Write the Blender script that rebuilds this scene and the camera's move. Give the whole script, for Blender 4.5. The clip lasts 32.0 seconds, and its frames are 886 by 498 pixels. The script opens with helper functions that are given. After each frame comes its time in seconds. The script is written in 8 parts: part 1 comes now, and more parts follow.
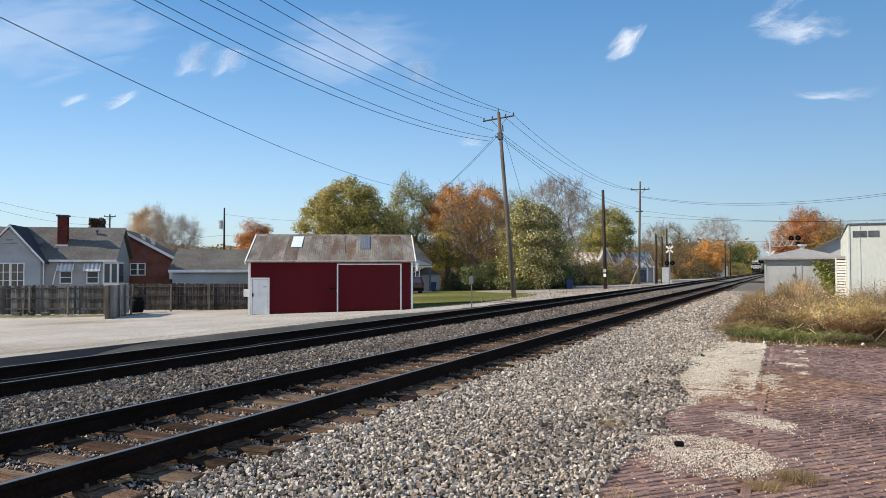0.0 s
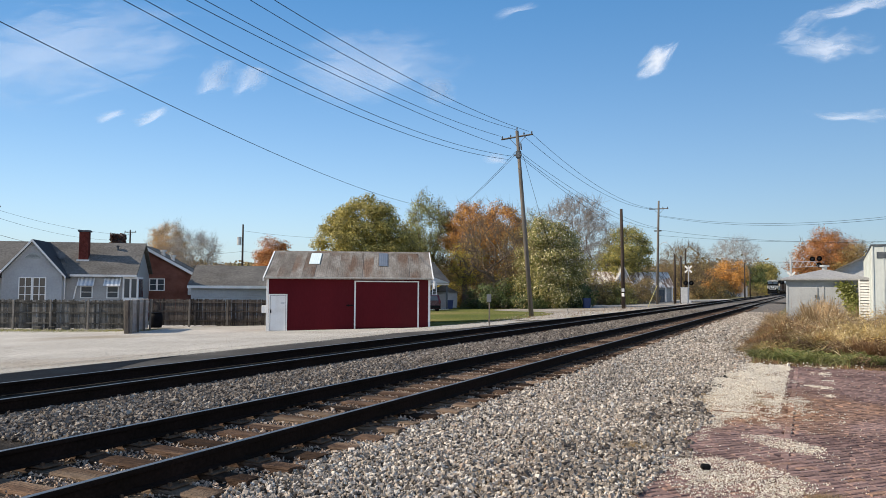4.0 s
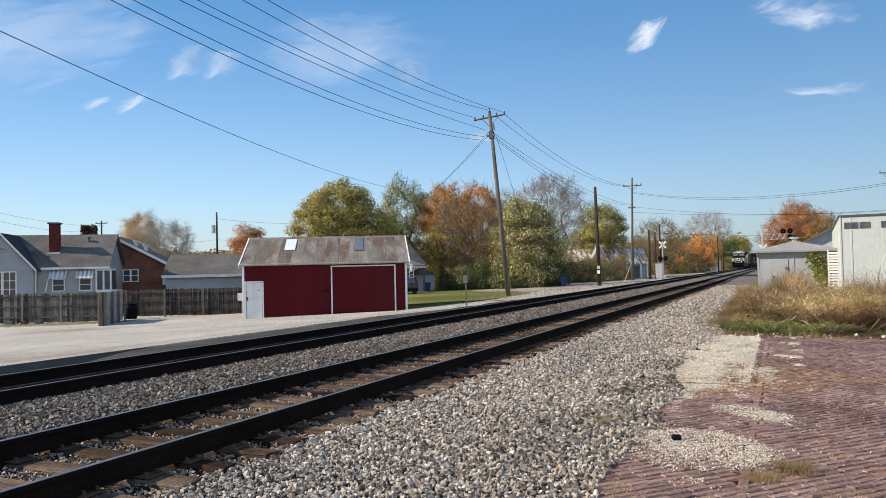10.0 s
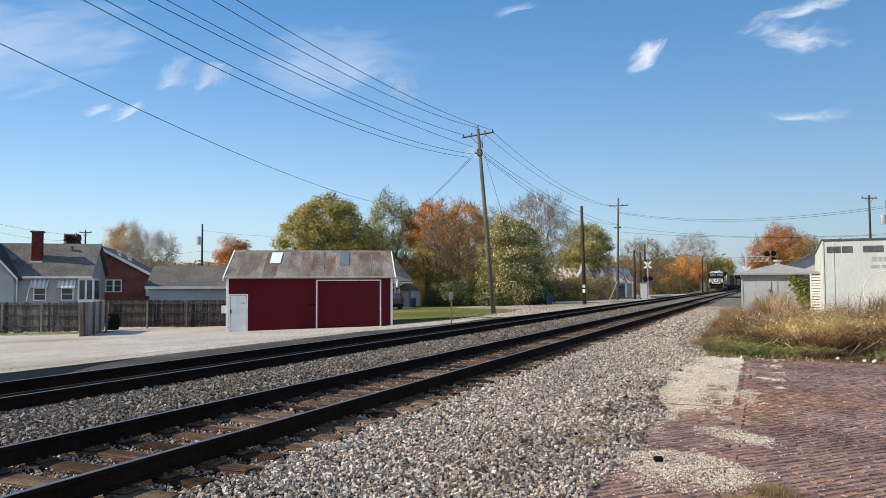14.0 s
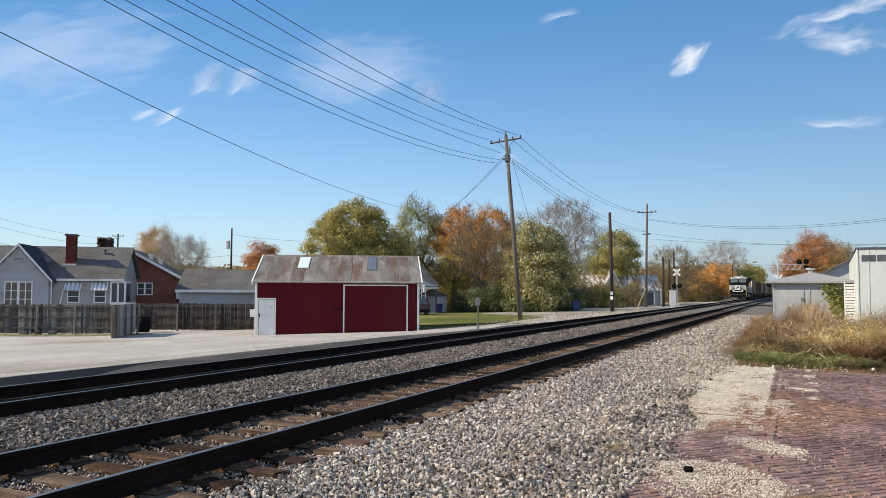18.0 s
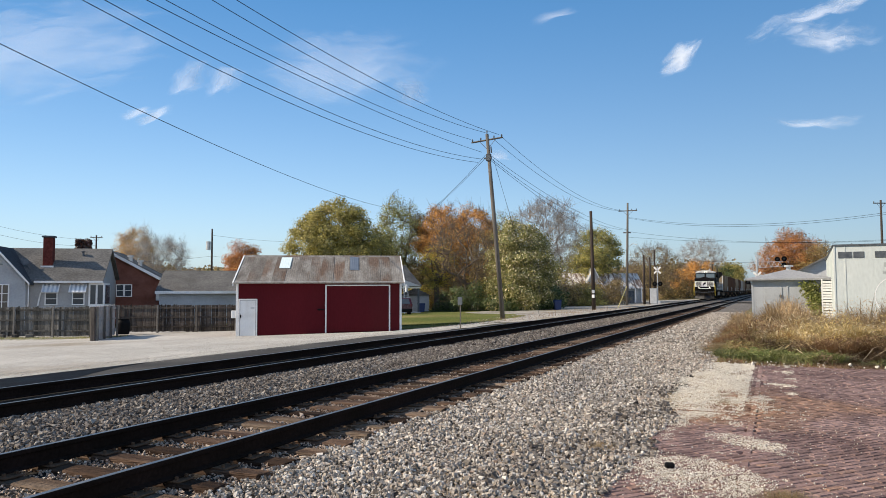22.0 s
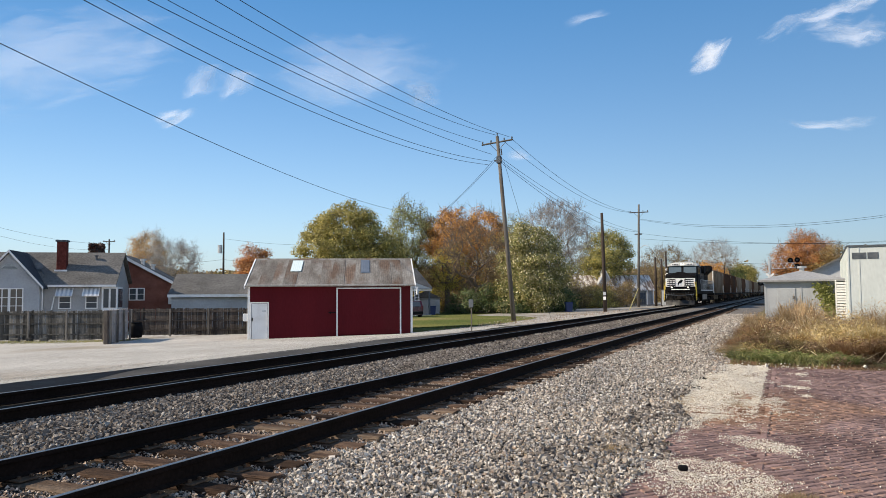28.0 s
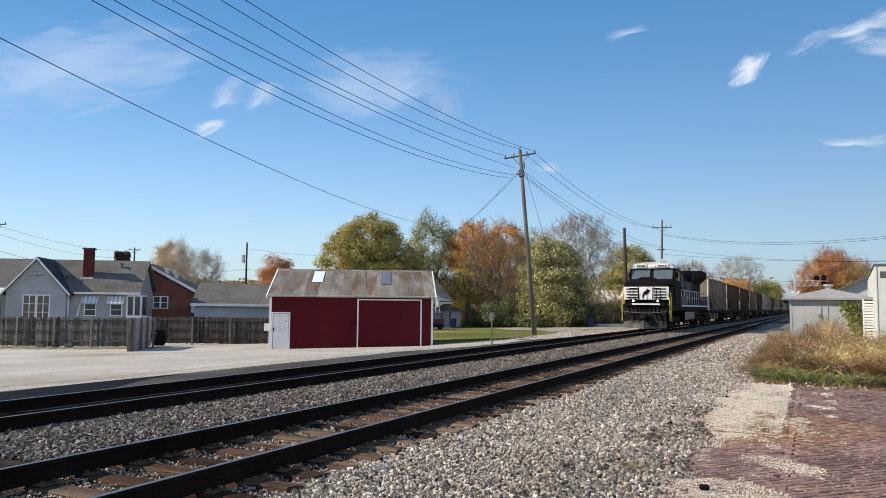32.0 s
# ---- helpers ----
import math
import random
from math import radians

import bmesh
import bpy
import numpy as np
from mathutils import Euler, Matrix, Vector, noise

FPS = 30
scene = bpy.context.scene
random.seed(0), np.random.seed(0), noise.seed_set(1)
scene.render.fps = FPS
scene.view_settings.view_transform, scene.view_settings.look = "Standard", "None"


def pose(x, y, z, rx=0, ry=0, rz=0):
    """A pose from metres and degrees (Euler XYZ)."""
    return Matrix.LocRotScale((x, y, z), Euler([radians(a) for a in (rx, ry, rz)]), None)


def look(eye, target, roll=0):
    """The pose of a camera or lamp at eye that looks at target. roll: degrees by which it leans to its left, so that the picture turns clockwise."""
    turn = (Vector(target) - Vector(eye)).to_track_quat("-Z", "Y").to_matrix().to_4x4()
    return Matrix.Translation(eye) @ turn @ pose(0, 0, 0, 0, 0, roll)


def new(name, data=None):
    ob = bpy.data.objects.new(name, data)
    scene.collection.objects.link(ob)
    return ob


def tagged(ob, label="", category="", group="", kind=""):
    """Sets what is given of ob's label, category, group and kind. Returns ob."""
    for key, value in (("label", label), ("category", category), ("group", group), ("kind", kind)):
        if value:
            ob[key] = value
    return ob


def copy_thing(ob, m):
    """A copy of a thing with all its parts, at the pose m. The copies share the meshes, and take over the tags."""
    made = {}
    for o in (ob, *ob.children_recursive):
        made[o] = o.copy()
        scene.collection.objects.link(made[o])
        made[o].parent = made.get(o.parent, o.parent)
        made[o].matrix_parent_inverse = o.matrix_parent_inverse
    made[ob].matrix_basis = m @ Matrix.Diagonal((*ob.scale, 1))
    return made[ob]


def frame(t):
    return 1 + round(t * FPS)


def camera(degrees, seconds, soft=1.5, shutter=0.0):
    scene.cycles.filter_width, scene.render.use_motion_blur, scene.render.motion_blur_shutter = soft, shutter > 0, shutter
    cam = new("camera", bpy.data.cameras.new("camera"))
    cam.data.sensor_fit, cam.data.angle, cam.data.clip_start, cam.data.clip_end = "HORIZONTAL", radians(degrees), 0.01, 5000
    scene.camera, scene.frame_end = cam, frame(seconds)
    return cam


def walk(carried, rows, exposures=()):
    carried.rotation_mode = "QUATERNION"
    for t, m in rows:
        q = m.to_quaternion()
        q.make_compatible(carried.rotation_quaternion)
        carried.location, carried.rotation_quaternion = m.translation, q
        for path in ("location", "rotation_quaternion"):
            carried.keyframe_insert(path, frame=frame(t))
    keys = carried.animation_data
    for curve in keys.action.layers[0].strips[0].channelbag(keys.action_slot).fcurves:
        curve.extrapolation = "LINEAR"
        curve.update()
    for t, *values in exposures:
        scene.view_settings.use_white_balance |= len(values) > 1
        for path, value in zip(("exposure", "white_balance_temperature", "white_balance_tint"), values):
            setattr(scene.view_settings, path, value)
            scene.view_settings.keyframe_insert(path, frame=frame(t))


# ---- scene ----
cam = camera(61.5, 32.0, soft=0.68)
walk(cam, [
    (0.0, pose(0.000, 0.000, 1.436, 91.62, 0.11, 24.79)),
    (0.5, pose(-0.004, 0.025, 1.436, 91.99, -0.19, 24.95)),
    (1.0, pose(-0.009, 0.030, 1.435, 92.33, -0.46, 24.93)),
    (1.5, pose(-0.001, 0.016, 1.436, 92.56, -0.62, 24.87)),
    (2.0, pose(-0.007, 0.014, 1.438, 92.75, -0.71, 24.83)),
    (2.5, pose(-0.009, 0.017, 1.433, 92.85, -0.74, 25.04)),
    (3.0, pose(-0.037, 0.002, 1.436, 92.91, -0.70, 25.54)),
    (3.5, pose(-0.081, 0.009, 1.426, 93.05, -0.53, 26.01)),
    (5.5, pose(-0.022, 0.003, 1.433, 92.70, 0.30, 25.58)),
    (6.0, pose(-0.013, -0.003, 1.434, 92.75, 0.33, 25.13)),
    (6.5, pose(-0.014, -0.007, 1.435, 92.89, 0.39, 24.79)),
    (7.0, pose(-0.005, -0.016, 1.435, 93.02, 0.43, 24.73)),
    (7.5, pose(-0.010, -0.010, 1.431, 92.95, 0.43, 25.18)),
    (8.0, pose(-0.047, -0.026, 1.431, 92.58, 0.44, 26.09)),
    (8.5, pose(-0.055, -0.010, 1.432, 92.28, 0.63, 26.66)),
    (9.0, pose(-0.031, -0.012, 1.434, 92.01, 0.96, 26.36)),
    (9.5, pose(-0.017, -0.001, 1.426, 91.76, 1.21, 25.42)),
    (10.0, pose(-0.004, 0.001, 1.423, 91.62, 1.29, 24.33)),
    (10.5, pose(-0.002, -0.001, 1.433, 91.75, 1.23, 23.45)),
    (11.0, pose(-0.008, -0.000, 1.430, 92.06, 1.05, 23.12)),
    (11.5, pose(-0.011, -0.007, 1.432, 92.22, 0.99, 23.13)),
    (12.0, pose(-0.000, -0.001, 1.432, 92.16, 0.98, 23.11)),
    (12.5, pose(0.003, 0.013, 1.430, 92.09, 0.94, 23.04)),
    (13.0, pose(0.005, 0.014, 1.435, 92.29, 0.70, 23.09)),
    (13.5, pose(0.004, 0.013, 1.428, 92.62, 0.39, 23.19)),
    (14.0, pose(0.002, 0.002, 1.435, 92.84, 0.23, 23.24)),
    (14.5, pose(-0.007, -0.005, 1.437, 92.98, 0.17, 23.52)),
    (15.0, pose(-0.009, -0.011, 1.433, 93.03, 0.09, 24.06)),
    (15.5, pose(-0.021, -0.006, 1.433, 93.11, -0.04, 24.52)),
    (17.5, pose(-0.006, -0.007, 1.440, 93.45, -0.24, 25.05)),
    (18.0, pose(-0.013, -0.002, 1.437, 93.27, -0.26, 25.27)),
    (18.5, pose(-0.012, -0.015, 1.438, 93.10, -0.19, 25.40)),
    (19.0, pose(-0.014, -0.018, 1.434, 93.03, 0.03, 25.39)),
    (19.5, pose(-0.017, -0.006, 1.437, 93.04, 0.39, 25.11)),
    (20.0, pose(-0.007, -0.023, 1.439, 93.08, 0.54, 24.50)),
    (20.5, pose(-0.013, -0.010, 1.434, 93.12, 0.41, 23.87)),
    (21.0, pose(-0.008, -0.014, 1.441, 93.12, 0.18, 23.64)),
    (21.5, pose(-0.012, -0.007, 1.434, 93.16, 0.10, 23.75)),
    (22.0, pose(-0.009, -0.012, 1.438, 93.23, 0.16, 23.91)),
    (22.5, pose(-0.006, -0.007, 1.440, 93.38, 0.26, 23.95)),
    (23.0, pose(-0.007, -0.012, 1.439, 93.55, 0.35, 23.91)),
    (23.5, pose(-0.005, -0.013, 1.442, 93.72, 0.41, 23.84)),
    (24.0, pose(0.003, -0.010, 1.442, 93.88, 0.49, 23.89)),
    (24.5, pose(0.002, -0.012, 1.444, 93.97, 0.49, 24.08)),
    (25.0, pose(-0.004, -0.008, 1.439, 94.03, 0.37, 24.21)),
    (25.5, pose(-0.004, -0.024, 1.443, 94.01, 0.28, 24.10)),
    (27.5, pose(-0.009, -0.015, 1.437, 93.59, -0.01, 24.70)),
    (28.0, pose(-0.015, -0.012, 1.437, 93.43, 0.36, 24.74)),
    (28.5, pose(-0.007, 0.003, 1.438, 93.40, 0.65, 24.52)),
    (29.0, pose(-0.004, -0.004, 1.442, 93.50, 0.61, 24.43)),
    (29.5, pose(-0.009, -0.005, 1.442, 93.74, 0.35, 24.77)),
    (30.0, pose(-0.009, -0.011, 1.440, 94.00, 0.13, 25.28)),
    (30.5, pose(-0.010, -0.016, 1.442, 94.20, -0.06, 25.62)),
    (31.0, pose(-0.007, -0.025, 1.448, 94.31, -0.25, 25.77)),
    (31.5, pose(-0.013, -0.013, 1.442, 94.38, -0.34, 25.96)),
    (32.0, pose(-0.007, -0.020, 1.439, 94.40, -0.52, 26.33)),
])

# ---- sky, sun ----
SUN = Vector((-0.70, -0.45, 0.56)).normalized()
world = bpy.data.worlds.new("world")
scene.world = world
world.use_nodes = True
wn = world.node_tree.nodes
sky = wn.new("ShaderNodeTexSky")
sky.sky_type = "NISHITA"
sky.sun_disc = False
sky.sun_elevation = math.asin(SUN.z)
sky.sun_rotation = -math.atan2(SUN.x, SUN.y)
sky.altitude = 200
sky.air_density, sky.dust_density, sky.ozone_density = 1.0, 1.1, 3.0
wn["Background"].inputs["Strength"].default_value = 0.127
vivid = wn.new("ShaderNodeHueSaturation")
way = wn.new("ShaderNodeTexCoord")
axes = wn.new("ShaderNodeSeparateXYZ")
depth = wn.new("ShaderNodeMapRange")
for k, v in zip((1, 2, 3, 4), (0.02, 0.40, 0.90, 1.40)):
    depth.inputs[k].default_value = v
world.node_tree.links.new(way.outputs["Generated"], axes.inputs[0])
world.node_tree.links.new(axes.outputs["Z"], depth.inputs[0])
world.node_tree.links.new(depth.outputs[0], vivid.inputs["Saturation"])
world.node_tree.links.new(sky.outputs[0], vivid.inputs["Color"])
even = wn.new("ShaderNodeMix")
even.data_type = "RGBA"
even.inputs[0].default_value = 0.34
even.inputs[7].default_value = (1.52, 2.95, 4.9, 1)
world.node_tree.links.new(vivid.outputs[0], even.inputs[6])
world.node_tree.links.new(even.outputs[2], wn["Background"].inputs["Color"])
sun = new("sun", bpy.data.lights.new("sun", "SUN"))
sun.data.energy, sun.data.angle, sun.data.color = 5.9, radians(0.53), (1.0, 0.87, 0.70)
sun.matrix_world = look(SUN * 100, (0, 0, 0))
scene.view_settings.exposure = 0.22


# ---- materials ----
def surf(name, c1, c2, scale=3.0, rough=0.8, bump=0.3, fine=40.0, metal=0.0, vary=0.0, c3=None, big=0.35, stretch=(1, 1, 1), island=0.0, speck=None):
    """Two colours mixed by coarse noise, darkened and lightened by fine noise, with relief; c3: stains; vary: by object; island: by loose piece."""
    speck = (0.28 if bump >= 0.3 else 0.07) if speck is None else speck
    m = bpy.data.materials.new(name)
    m.use_nodes = True
    nt, n = m.node_tree, m.node_tree.nodes
    bs = n["Principled BSDF"]
    co = n.new("ShaderNodeTexCoord")
    mp = n.new("ShaderNodeMapping")
    mp.inputs["Scale"].default_value = stretch
    nt.links.new(co.outputs["Object"], mp.inputs["Vector"])
    if vary:
        seed = n.new("ShaderNodeObjectInfo")
        far = n.new("ShaderNodeMath")
        far.operation = "MULTIPLY"
        far.inputs[1].default_value = 60.0
        nt.links.new(seed.outputs["Random"], far.inputs[0])
        nt.links.new(far.outputs[0], mp.inputs["Location"])

    def noise_tex(s, detail=6):
        t = n.new("ShaderNodeTexNoise")
        t.inputs["Scale"].default_value, t.inputs["Detail"].default_value = s, detail
        nt.links.new(mp.outputs[0], t.inputs["Vector"])
        return t

    def mix(kind, fac, a, b):
        x = n.new("ShaderNodeMix")
        x.data_type, x.blend_type = "RGBA", kind
        for socket, v in ((0, fac), (6, a), (7, b)):
            if isinstance(v, (tuple, float, int)):
                x.inputs[socket].default_value = (*v, 1) if isinstance(v, tuple) else v
            else:
                nt.links.new(v, x.inputs[socket])
        return x.outputs[2]

    def ramp(src, lo, hi, a=0.0, b=1.0):
        r = n.new("ShaderNodeMapRange")
        for k, v in zip((1, 2, 3, 4), (lo, hi, a, b)):
            r.inputs[k].default_value = v
        nt.links.new(src, r.inputs[0])
        return r.outputs[0]

    coarse, grain = noise_tex(scale), noise_tex(fine)
    col = mix("MIX", ramp(coarse.outputs[0], 0.5 - big / 2, 0.5 + big / 2), c1, c2)
    if c3:
        st = noise_tex(scale * 0.37, 8)
        col = mix("MIX", ramp(st.outputs[0], 0.53, 0.66), col, c3)
    lum = ramp(grain.outputs[0], 0.3, 0.7, 1 - speck, 1 + speck)
    if vary:
        oi = n.new("ShaderNodeObjectInfo")
        v = n.new("ShaderNodeMath")
        v.operation = "MULTIPLY"
        nt.links.new(lum, v.inputs[0])
        nt.links.new(ramp(oi.outputs["Random"], 0, 1, 1 - vary, 1 + vary), v.inputs[1])
        lum = v.outputs[0]
    if island:
        ge = n.new("ShaderNodeNewGeometry")
        v = n.new("ShaderNodeMath")
        v.operation = "MULTIPLY"
        nt.links.new(lum, v.inputs[0])
        nt.links.new(ramp(ge.outputs["Random Per Island"], 0, 1, 1 - island, 1 + island), v.inputs[1])
        lum = v.outputs[0]
    comb = n.new("ShaderNodeCombineColor")
    for k in range(3):
        nt.links.new(lum, comb.inputs[k])
    col = mix("MULTIPLY", 1.0, col, comb.outputs[0])
    nt.links.new(col, bs.inputs["Base Color"])
    nt.links.new(ramp(coarse.outputs[0], 0.3, 0.7, max(0.05, rough - 0.1), min(1, rough + 0.1)), bs.inputs["Roughness"])
    bs.inputs["Metallic"].default_value = metal
    bs.inputs["Specular IOR Level"].default_value = 0.05 if rough > 0.65 else 0.4
    if bump:
        bp = n.new("ShaderNodeBump")
        bp.inputs["Strength"].default_value, bp.inputs["Distance"].default_value = bump, 0.6 / fine
        nt.links.new(grain.outputs[0], bp.inputs["Height"])
        nt.links.new(bp.outputs[0], bs.inputs["Normal"])
    return m


def leafy(name, c1, c2, c3=None, through_leaf=0.35):
    """Foliage: colour by loose leaf, some light coming through."""
    m = bpy.data.materials.new(name)
    m.use_nodes = True
    nt, n = m.node_tree, m.node_tree.nodes
    bs = n["Principled BSDF"]
    ge = n.new("ShaderNodeNewGeometry")
    rp = n.new("ShaderNodeValToRGB")
    rp.color_ramp.elements[0].color, rp.color_ramp.elements[1].color = (*c1, 1), (*c2, 1)
    if c3:
        e = rp.color_ramp.elements.new(0.8)
        e.color = (*c3, 1)
    nt.links.new(ge.outputs["Random Per Island"], rp.inputs[0])
    co, drift, span_, tone = n.new("ShaderNodeTexCoord"), n.new("ShaderNodeTexNoise"), n.new("ShaderNodeMapRange"), n.new("ShaderNodeHueSaturation")
    drift.inputs["Scale"].default_value, drift.inputs["Detail"].default_value = 0.75, 3
    for k, v in zip((1, 2, 3, 4), (0.36, 0.64, 0.62, 1.38)):
        span_.inputs[k].default_value = v
    nt.links.new(co.outputs["Object"], drift.inputs["Vector"])
    nt.links.new(drift.outputs[0], span_.inputs[0])
    nt.links.new(span_.outputs[0], tone.inputs["Value"])
    nt.links.new(rp.outputs[0], tone.inputs["Color"])
    nt.links.new(tone.outputs[0], bs.inputs["Base Color"])
    bs.inputs["Roughness"].default_value = 0.6
    tr = n.new("ShaderNodeBsdfTranslucent")
    nt.links.new(tone.outputs[0], tr.inputs[0])
    mx = n.new("ShaderNodeMixShader")
    mx.inputs[0].default_value = through_leaf
    nt.links.new(bs.outputs[0], mx.inputs[1])
    nt.links.new(tr.outputs[0], mx.inputs[2])
    nt.links.new(mx.outputs[0], n["Material Output"].inputs[0])
    return m


def banded(name, c1, c2, step, axis="Z", rough=0.6, depth=0.01, vary=0.06):
    """Horizontal or upright courses (siding, corrugation) as fine relief in the material of far walls."""
    m = surf(name, c1, c2, scale=1.2, rough=rough, bump=0.0, fine=9, vary=vary)
    nt, n = m.node_tree, m.node_tree.nodes
    co = n.new("ShaderNodeTexCoord")
    w = n.new("ShaderNodeTexWave")
    w.bands_direction, w.wave_profile = axis, "SAW"
    w.inputs["Scale"].default_value = 2 * math.pi / (20 * step)
    nt.links.new(co.outputs["Object"], w.inputs["Vector"])
    bp = n.new("ShaderNodeBump")
    bp.inputs["Strength"].default_value, bp.inputs["Distance"].default_value = 0.8, depth
    nt.links.new(w.outputs["Fac"], bp.inputs["Height"])
    nt.links.new(bp.outputs[0], n["Principled BSDF"].inputs["Normal"])
    return m


def glowing(name, colour, strength):
    m = surf(name, colour, colour, bump=0)
    bs = m.node_tree.nodes["Principled BSDF"]
    bs.inputs["Emission Color"].default_value = (*colour, 1)
    bs.inputs["Emission Strength"].default_value = strength
    return m


def shiny(name, colour, rough=0.08, metal=0.0):
    m = surf(name, colour, colour, scale=0.6, rough=rough, bump=0, fine=3)
    return m


def rocky(name, tones, bump=0.5):
    """Crushed stone: each loose stone takes one of a range of tones, with fine mottling."""
    m = surf(name, (0.86, 0.86, 0.86), (1.0, 1.0, 1.0), 9.0, 0.9, bump, 70, speck=0.22)
    nt, n = m.node_tree, m.node_tree.nodes
    ge, rp, mu = n.new("ShaderNodeNewGeometry"), n.new("ShaderNodeValToRGB"), n.new("ShaderNodeMix")
    for k, tone in enumerate(tones):
        at = k / (len(tones) - 1)
        e = rp.color_ramp.elements[0] if k == 0 else rp.color_ramp.elements[-1] if at == 1 else rp.color_ramp.elements.new(at)
        e.color = (*tone, 1)
    mu.data_type, mu.blend_type = "RGBA", "MULTIPLY"
    mu.inputs[0].default_value = 1.0
    base = n["Principled BSDF"].inputs["Base Color"]
    nt.links.new(base.links[0].from_socket, mu.inputs[6])
    nt.links.new(ge.outputs["Random Per Island"], rp.inputs[0])
    nt.links.new(rp.outputs[0], mu.inputs[7])
    nt.links.new(mu.outputs[2], base)
    return m


M_DIRT = surf("dirt", (0.13, 0.115, 0.06), (0.20, 0.175, 0.10), 0.6, 0.95, 0.6, 30, c3=(0.16, 0.15, 0.08))
M_GRAVEL = surf("pale_gravel", (0.365, 0.340, 0.302), (0.475, 0.450, 0.405), 0.35, 0.95, 1.0, 26, c3=(0.30, 0.265, 0.215), speck=0.6)
M_VERGE = surf("verge_gravel", (0.33, 0.30, 0.26), (0.44, 0.405, 0.355), 0.8, 0.95, 0.9, 20, c3=(0.27, 0.225, 0.155), speck=0.45)
M_LANE = surf("lane_dirt", (0.27, 0.245, 0.21), (0.37, 0.34, 0.295), 0.5, 0.95, 0.7, 22, c3=(0.22, 0.185, 0.13), speck=0.3)
# Near black, so the shade in the gaps between stones is in the colour.
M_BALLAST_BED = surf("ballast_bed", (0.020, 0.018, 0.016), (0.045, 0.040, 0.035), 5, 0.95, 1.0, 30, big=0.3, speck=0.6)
M_BALLAST_FAR = surf("distant_ballast", (0.13, 0.115, 0.10), (0.21, 0.187, 0.16), 3, 0.95, 1.0, 14, speck=0.55)
M_ROCK = rocky("ballast_stone", ((0.075, 0.066, 0.058), (0.26, 0.225, 0.187), (0.42, 0.362, 0.30), (0.22, 0.195, 0.168), (0.54, 0.48, 0.405), (0.66, 0.61, 0.54), (0.33, 0.235, 0.17)), 0.9)
M_ROCK_B = rocky("rusty_crib_stone", ((0.12, 0.086, 0.063), (0.34, 0.255, 0.195), (0.47, 0.375, 0.30), (0.28, 0.195, 0.14), (0.58, 0.50, 0.415)))
# Dark tones: true of the edge stones, painted-in shade between the tracks.
M_ROCK_C = rocky("dark_shaded_ballast_stone", ((0.045, 0.038, 0.033), (0.155, 0.132, 0.113), (0.26, 0.225, 0.19), (0.09, 0.075, 0.064), (0.42, 0.378, 0.325)), 0.9)
M_WHITE_ROCK = rocky("limestone_chips", ((0.36, 0.31, 0.24), (0.60, 0.54, 0.44), (0.72, 0.67, 0.58), (0.50, 0.44, 0.35), (0.78, 0.74, 0.66)), 0.3)
M_CHIPS = surf("limestone_dust", (0.25, 0.195, 0.13), (0.46, 0.40, 0.31), 3.0, 0.95, 1.0, 55, c3=(0.24, 0.16, 0.09), speck=0.6)
M_ASPHALT = surf("old_asphalt", (0.049, 0.046, 0.043), (0.083, 0.079, 0.074), 0.8, 0.9, 0.5, 50)
# Near-black asphalt colour for the shadow painted on the strip.
M_STRIP_SHADE = surf("shadow_asphalt", (0.006, 0.007, 0.008), (0.011, 0.011, 0.013), 1.5, 0.75, 0.4, 60)
M_LAWN = surf("lawn", (0.085, 0.108, 0.028), (0.165, 0.160, 0.048), 0.3, 0.95, 1.0, 14, c3=(0.235, 0.195, 0.08), stretch=(0.5, 1.6, 1), speck=0.4)
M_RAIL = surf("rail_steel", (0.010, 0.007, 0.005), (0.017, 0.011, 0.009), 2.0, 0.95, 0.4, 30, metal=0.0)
M_RAILTOP = surf("rail_running_surface", (0.252, 0.246, 0.240), (0.330, 0.324, 0.312), 3.0, 0.5, 0.0, 30, metal=1.0)
M_TIE = surf("weathered_tie", (0.042, 0.027, 0.020), (0.125, 0.080, 0.054), 1.2, 0.95, 0.9, 16, vary=0.6, stretch=(0.5, 5, 5), c3=(0.17, 0.125, 0.09))
M_PLATE = surf("rusty_plate", (0.07, 0.045, 0.03), (0.11, 0.07, 0.045), 6, 0.8, 0.3, 40)
M_BRICK = surf("paving_brick", (0.165, 0.104, 0.090), (0.265, 0.176, 0.152), 0.8, 0.85, 0.7, 30, vary=0.2, island=0.28, c3=(0.27, 0.16, 0.105))
M_BRICKBED = surf("brick_joint_soil", (0.024, 0.017, 0.015), (0.050, 0.036, 0.031), 5, 0.95, 0.6, 40)
M_RED = surf("barn_red_paint", (0.072, 0.0075, 0.011), (0.092, 0.0105, 0.0145), 0.5, 0.7, 0.15, 12, c3=(0.080, 0.012, 0.014), stretch=(1, 1, 0.3))
M_WHITE = surf("white_paint", (0.66, 0.65, 0.63), (0.76, 0.75, 0.73), 1.5, 0.6, 0.15, 20, c3=(0.58, 0.55, 0.51))
M_TIN = surf("weathered_tin", (0.135, 0.118, 0.102), (0.235, 0.222, 0.202), 1.5, 0.75, 0.2, 10, vary=0.15, c3=(0.135, 0.095, 0.072), stretch=(1.5, 0.4, 1), speck=0.25, big=0.3)
M_TIN2 = surf("dark_tin", (0.13, 0.15, 0.18), (0.20, 0.22, 0.25), 2, 0.45, 0.1, 20, metal=0.3)
M_FIBRE = surf("fibreglass_sheet", (0.62, 0.72, 0.70), (0.72, 0.80, 0.78), 2, 0.4, 0.1, 20)
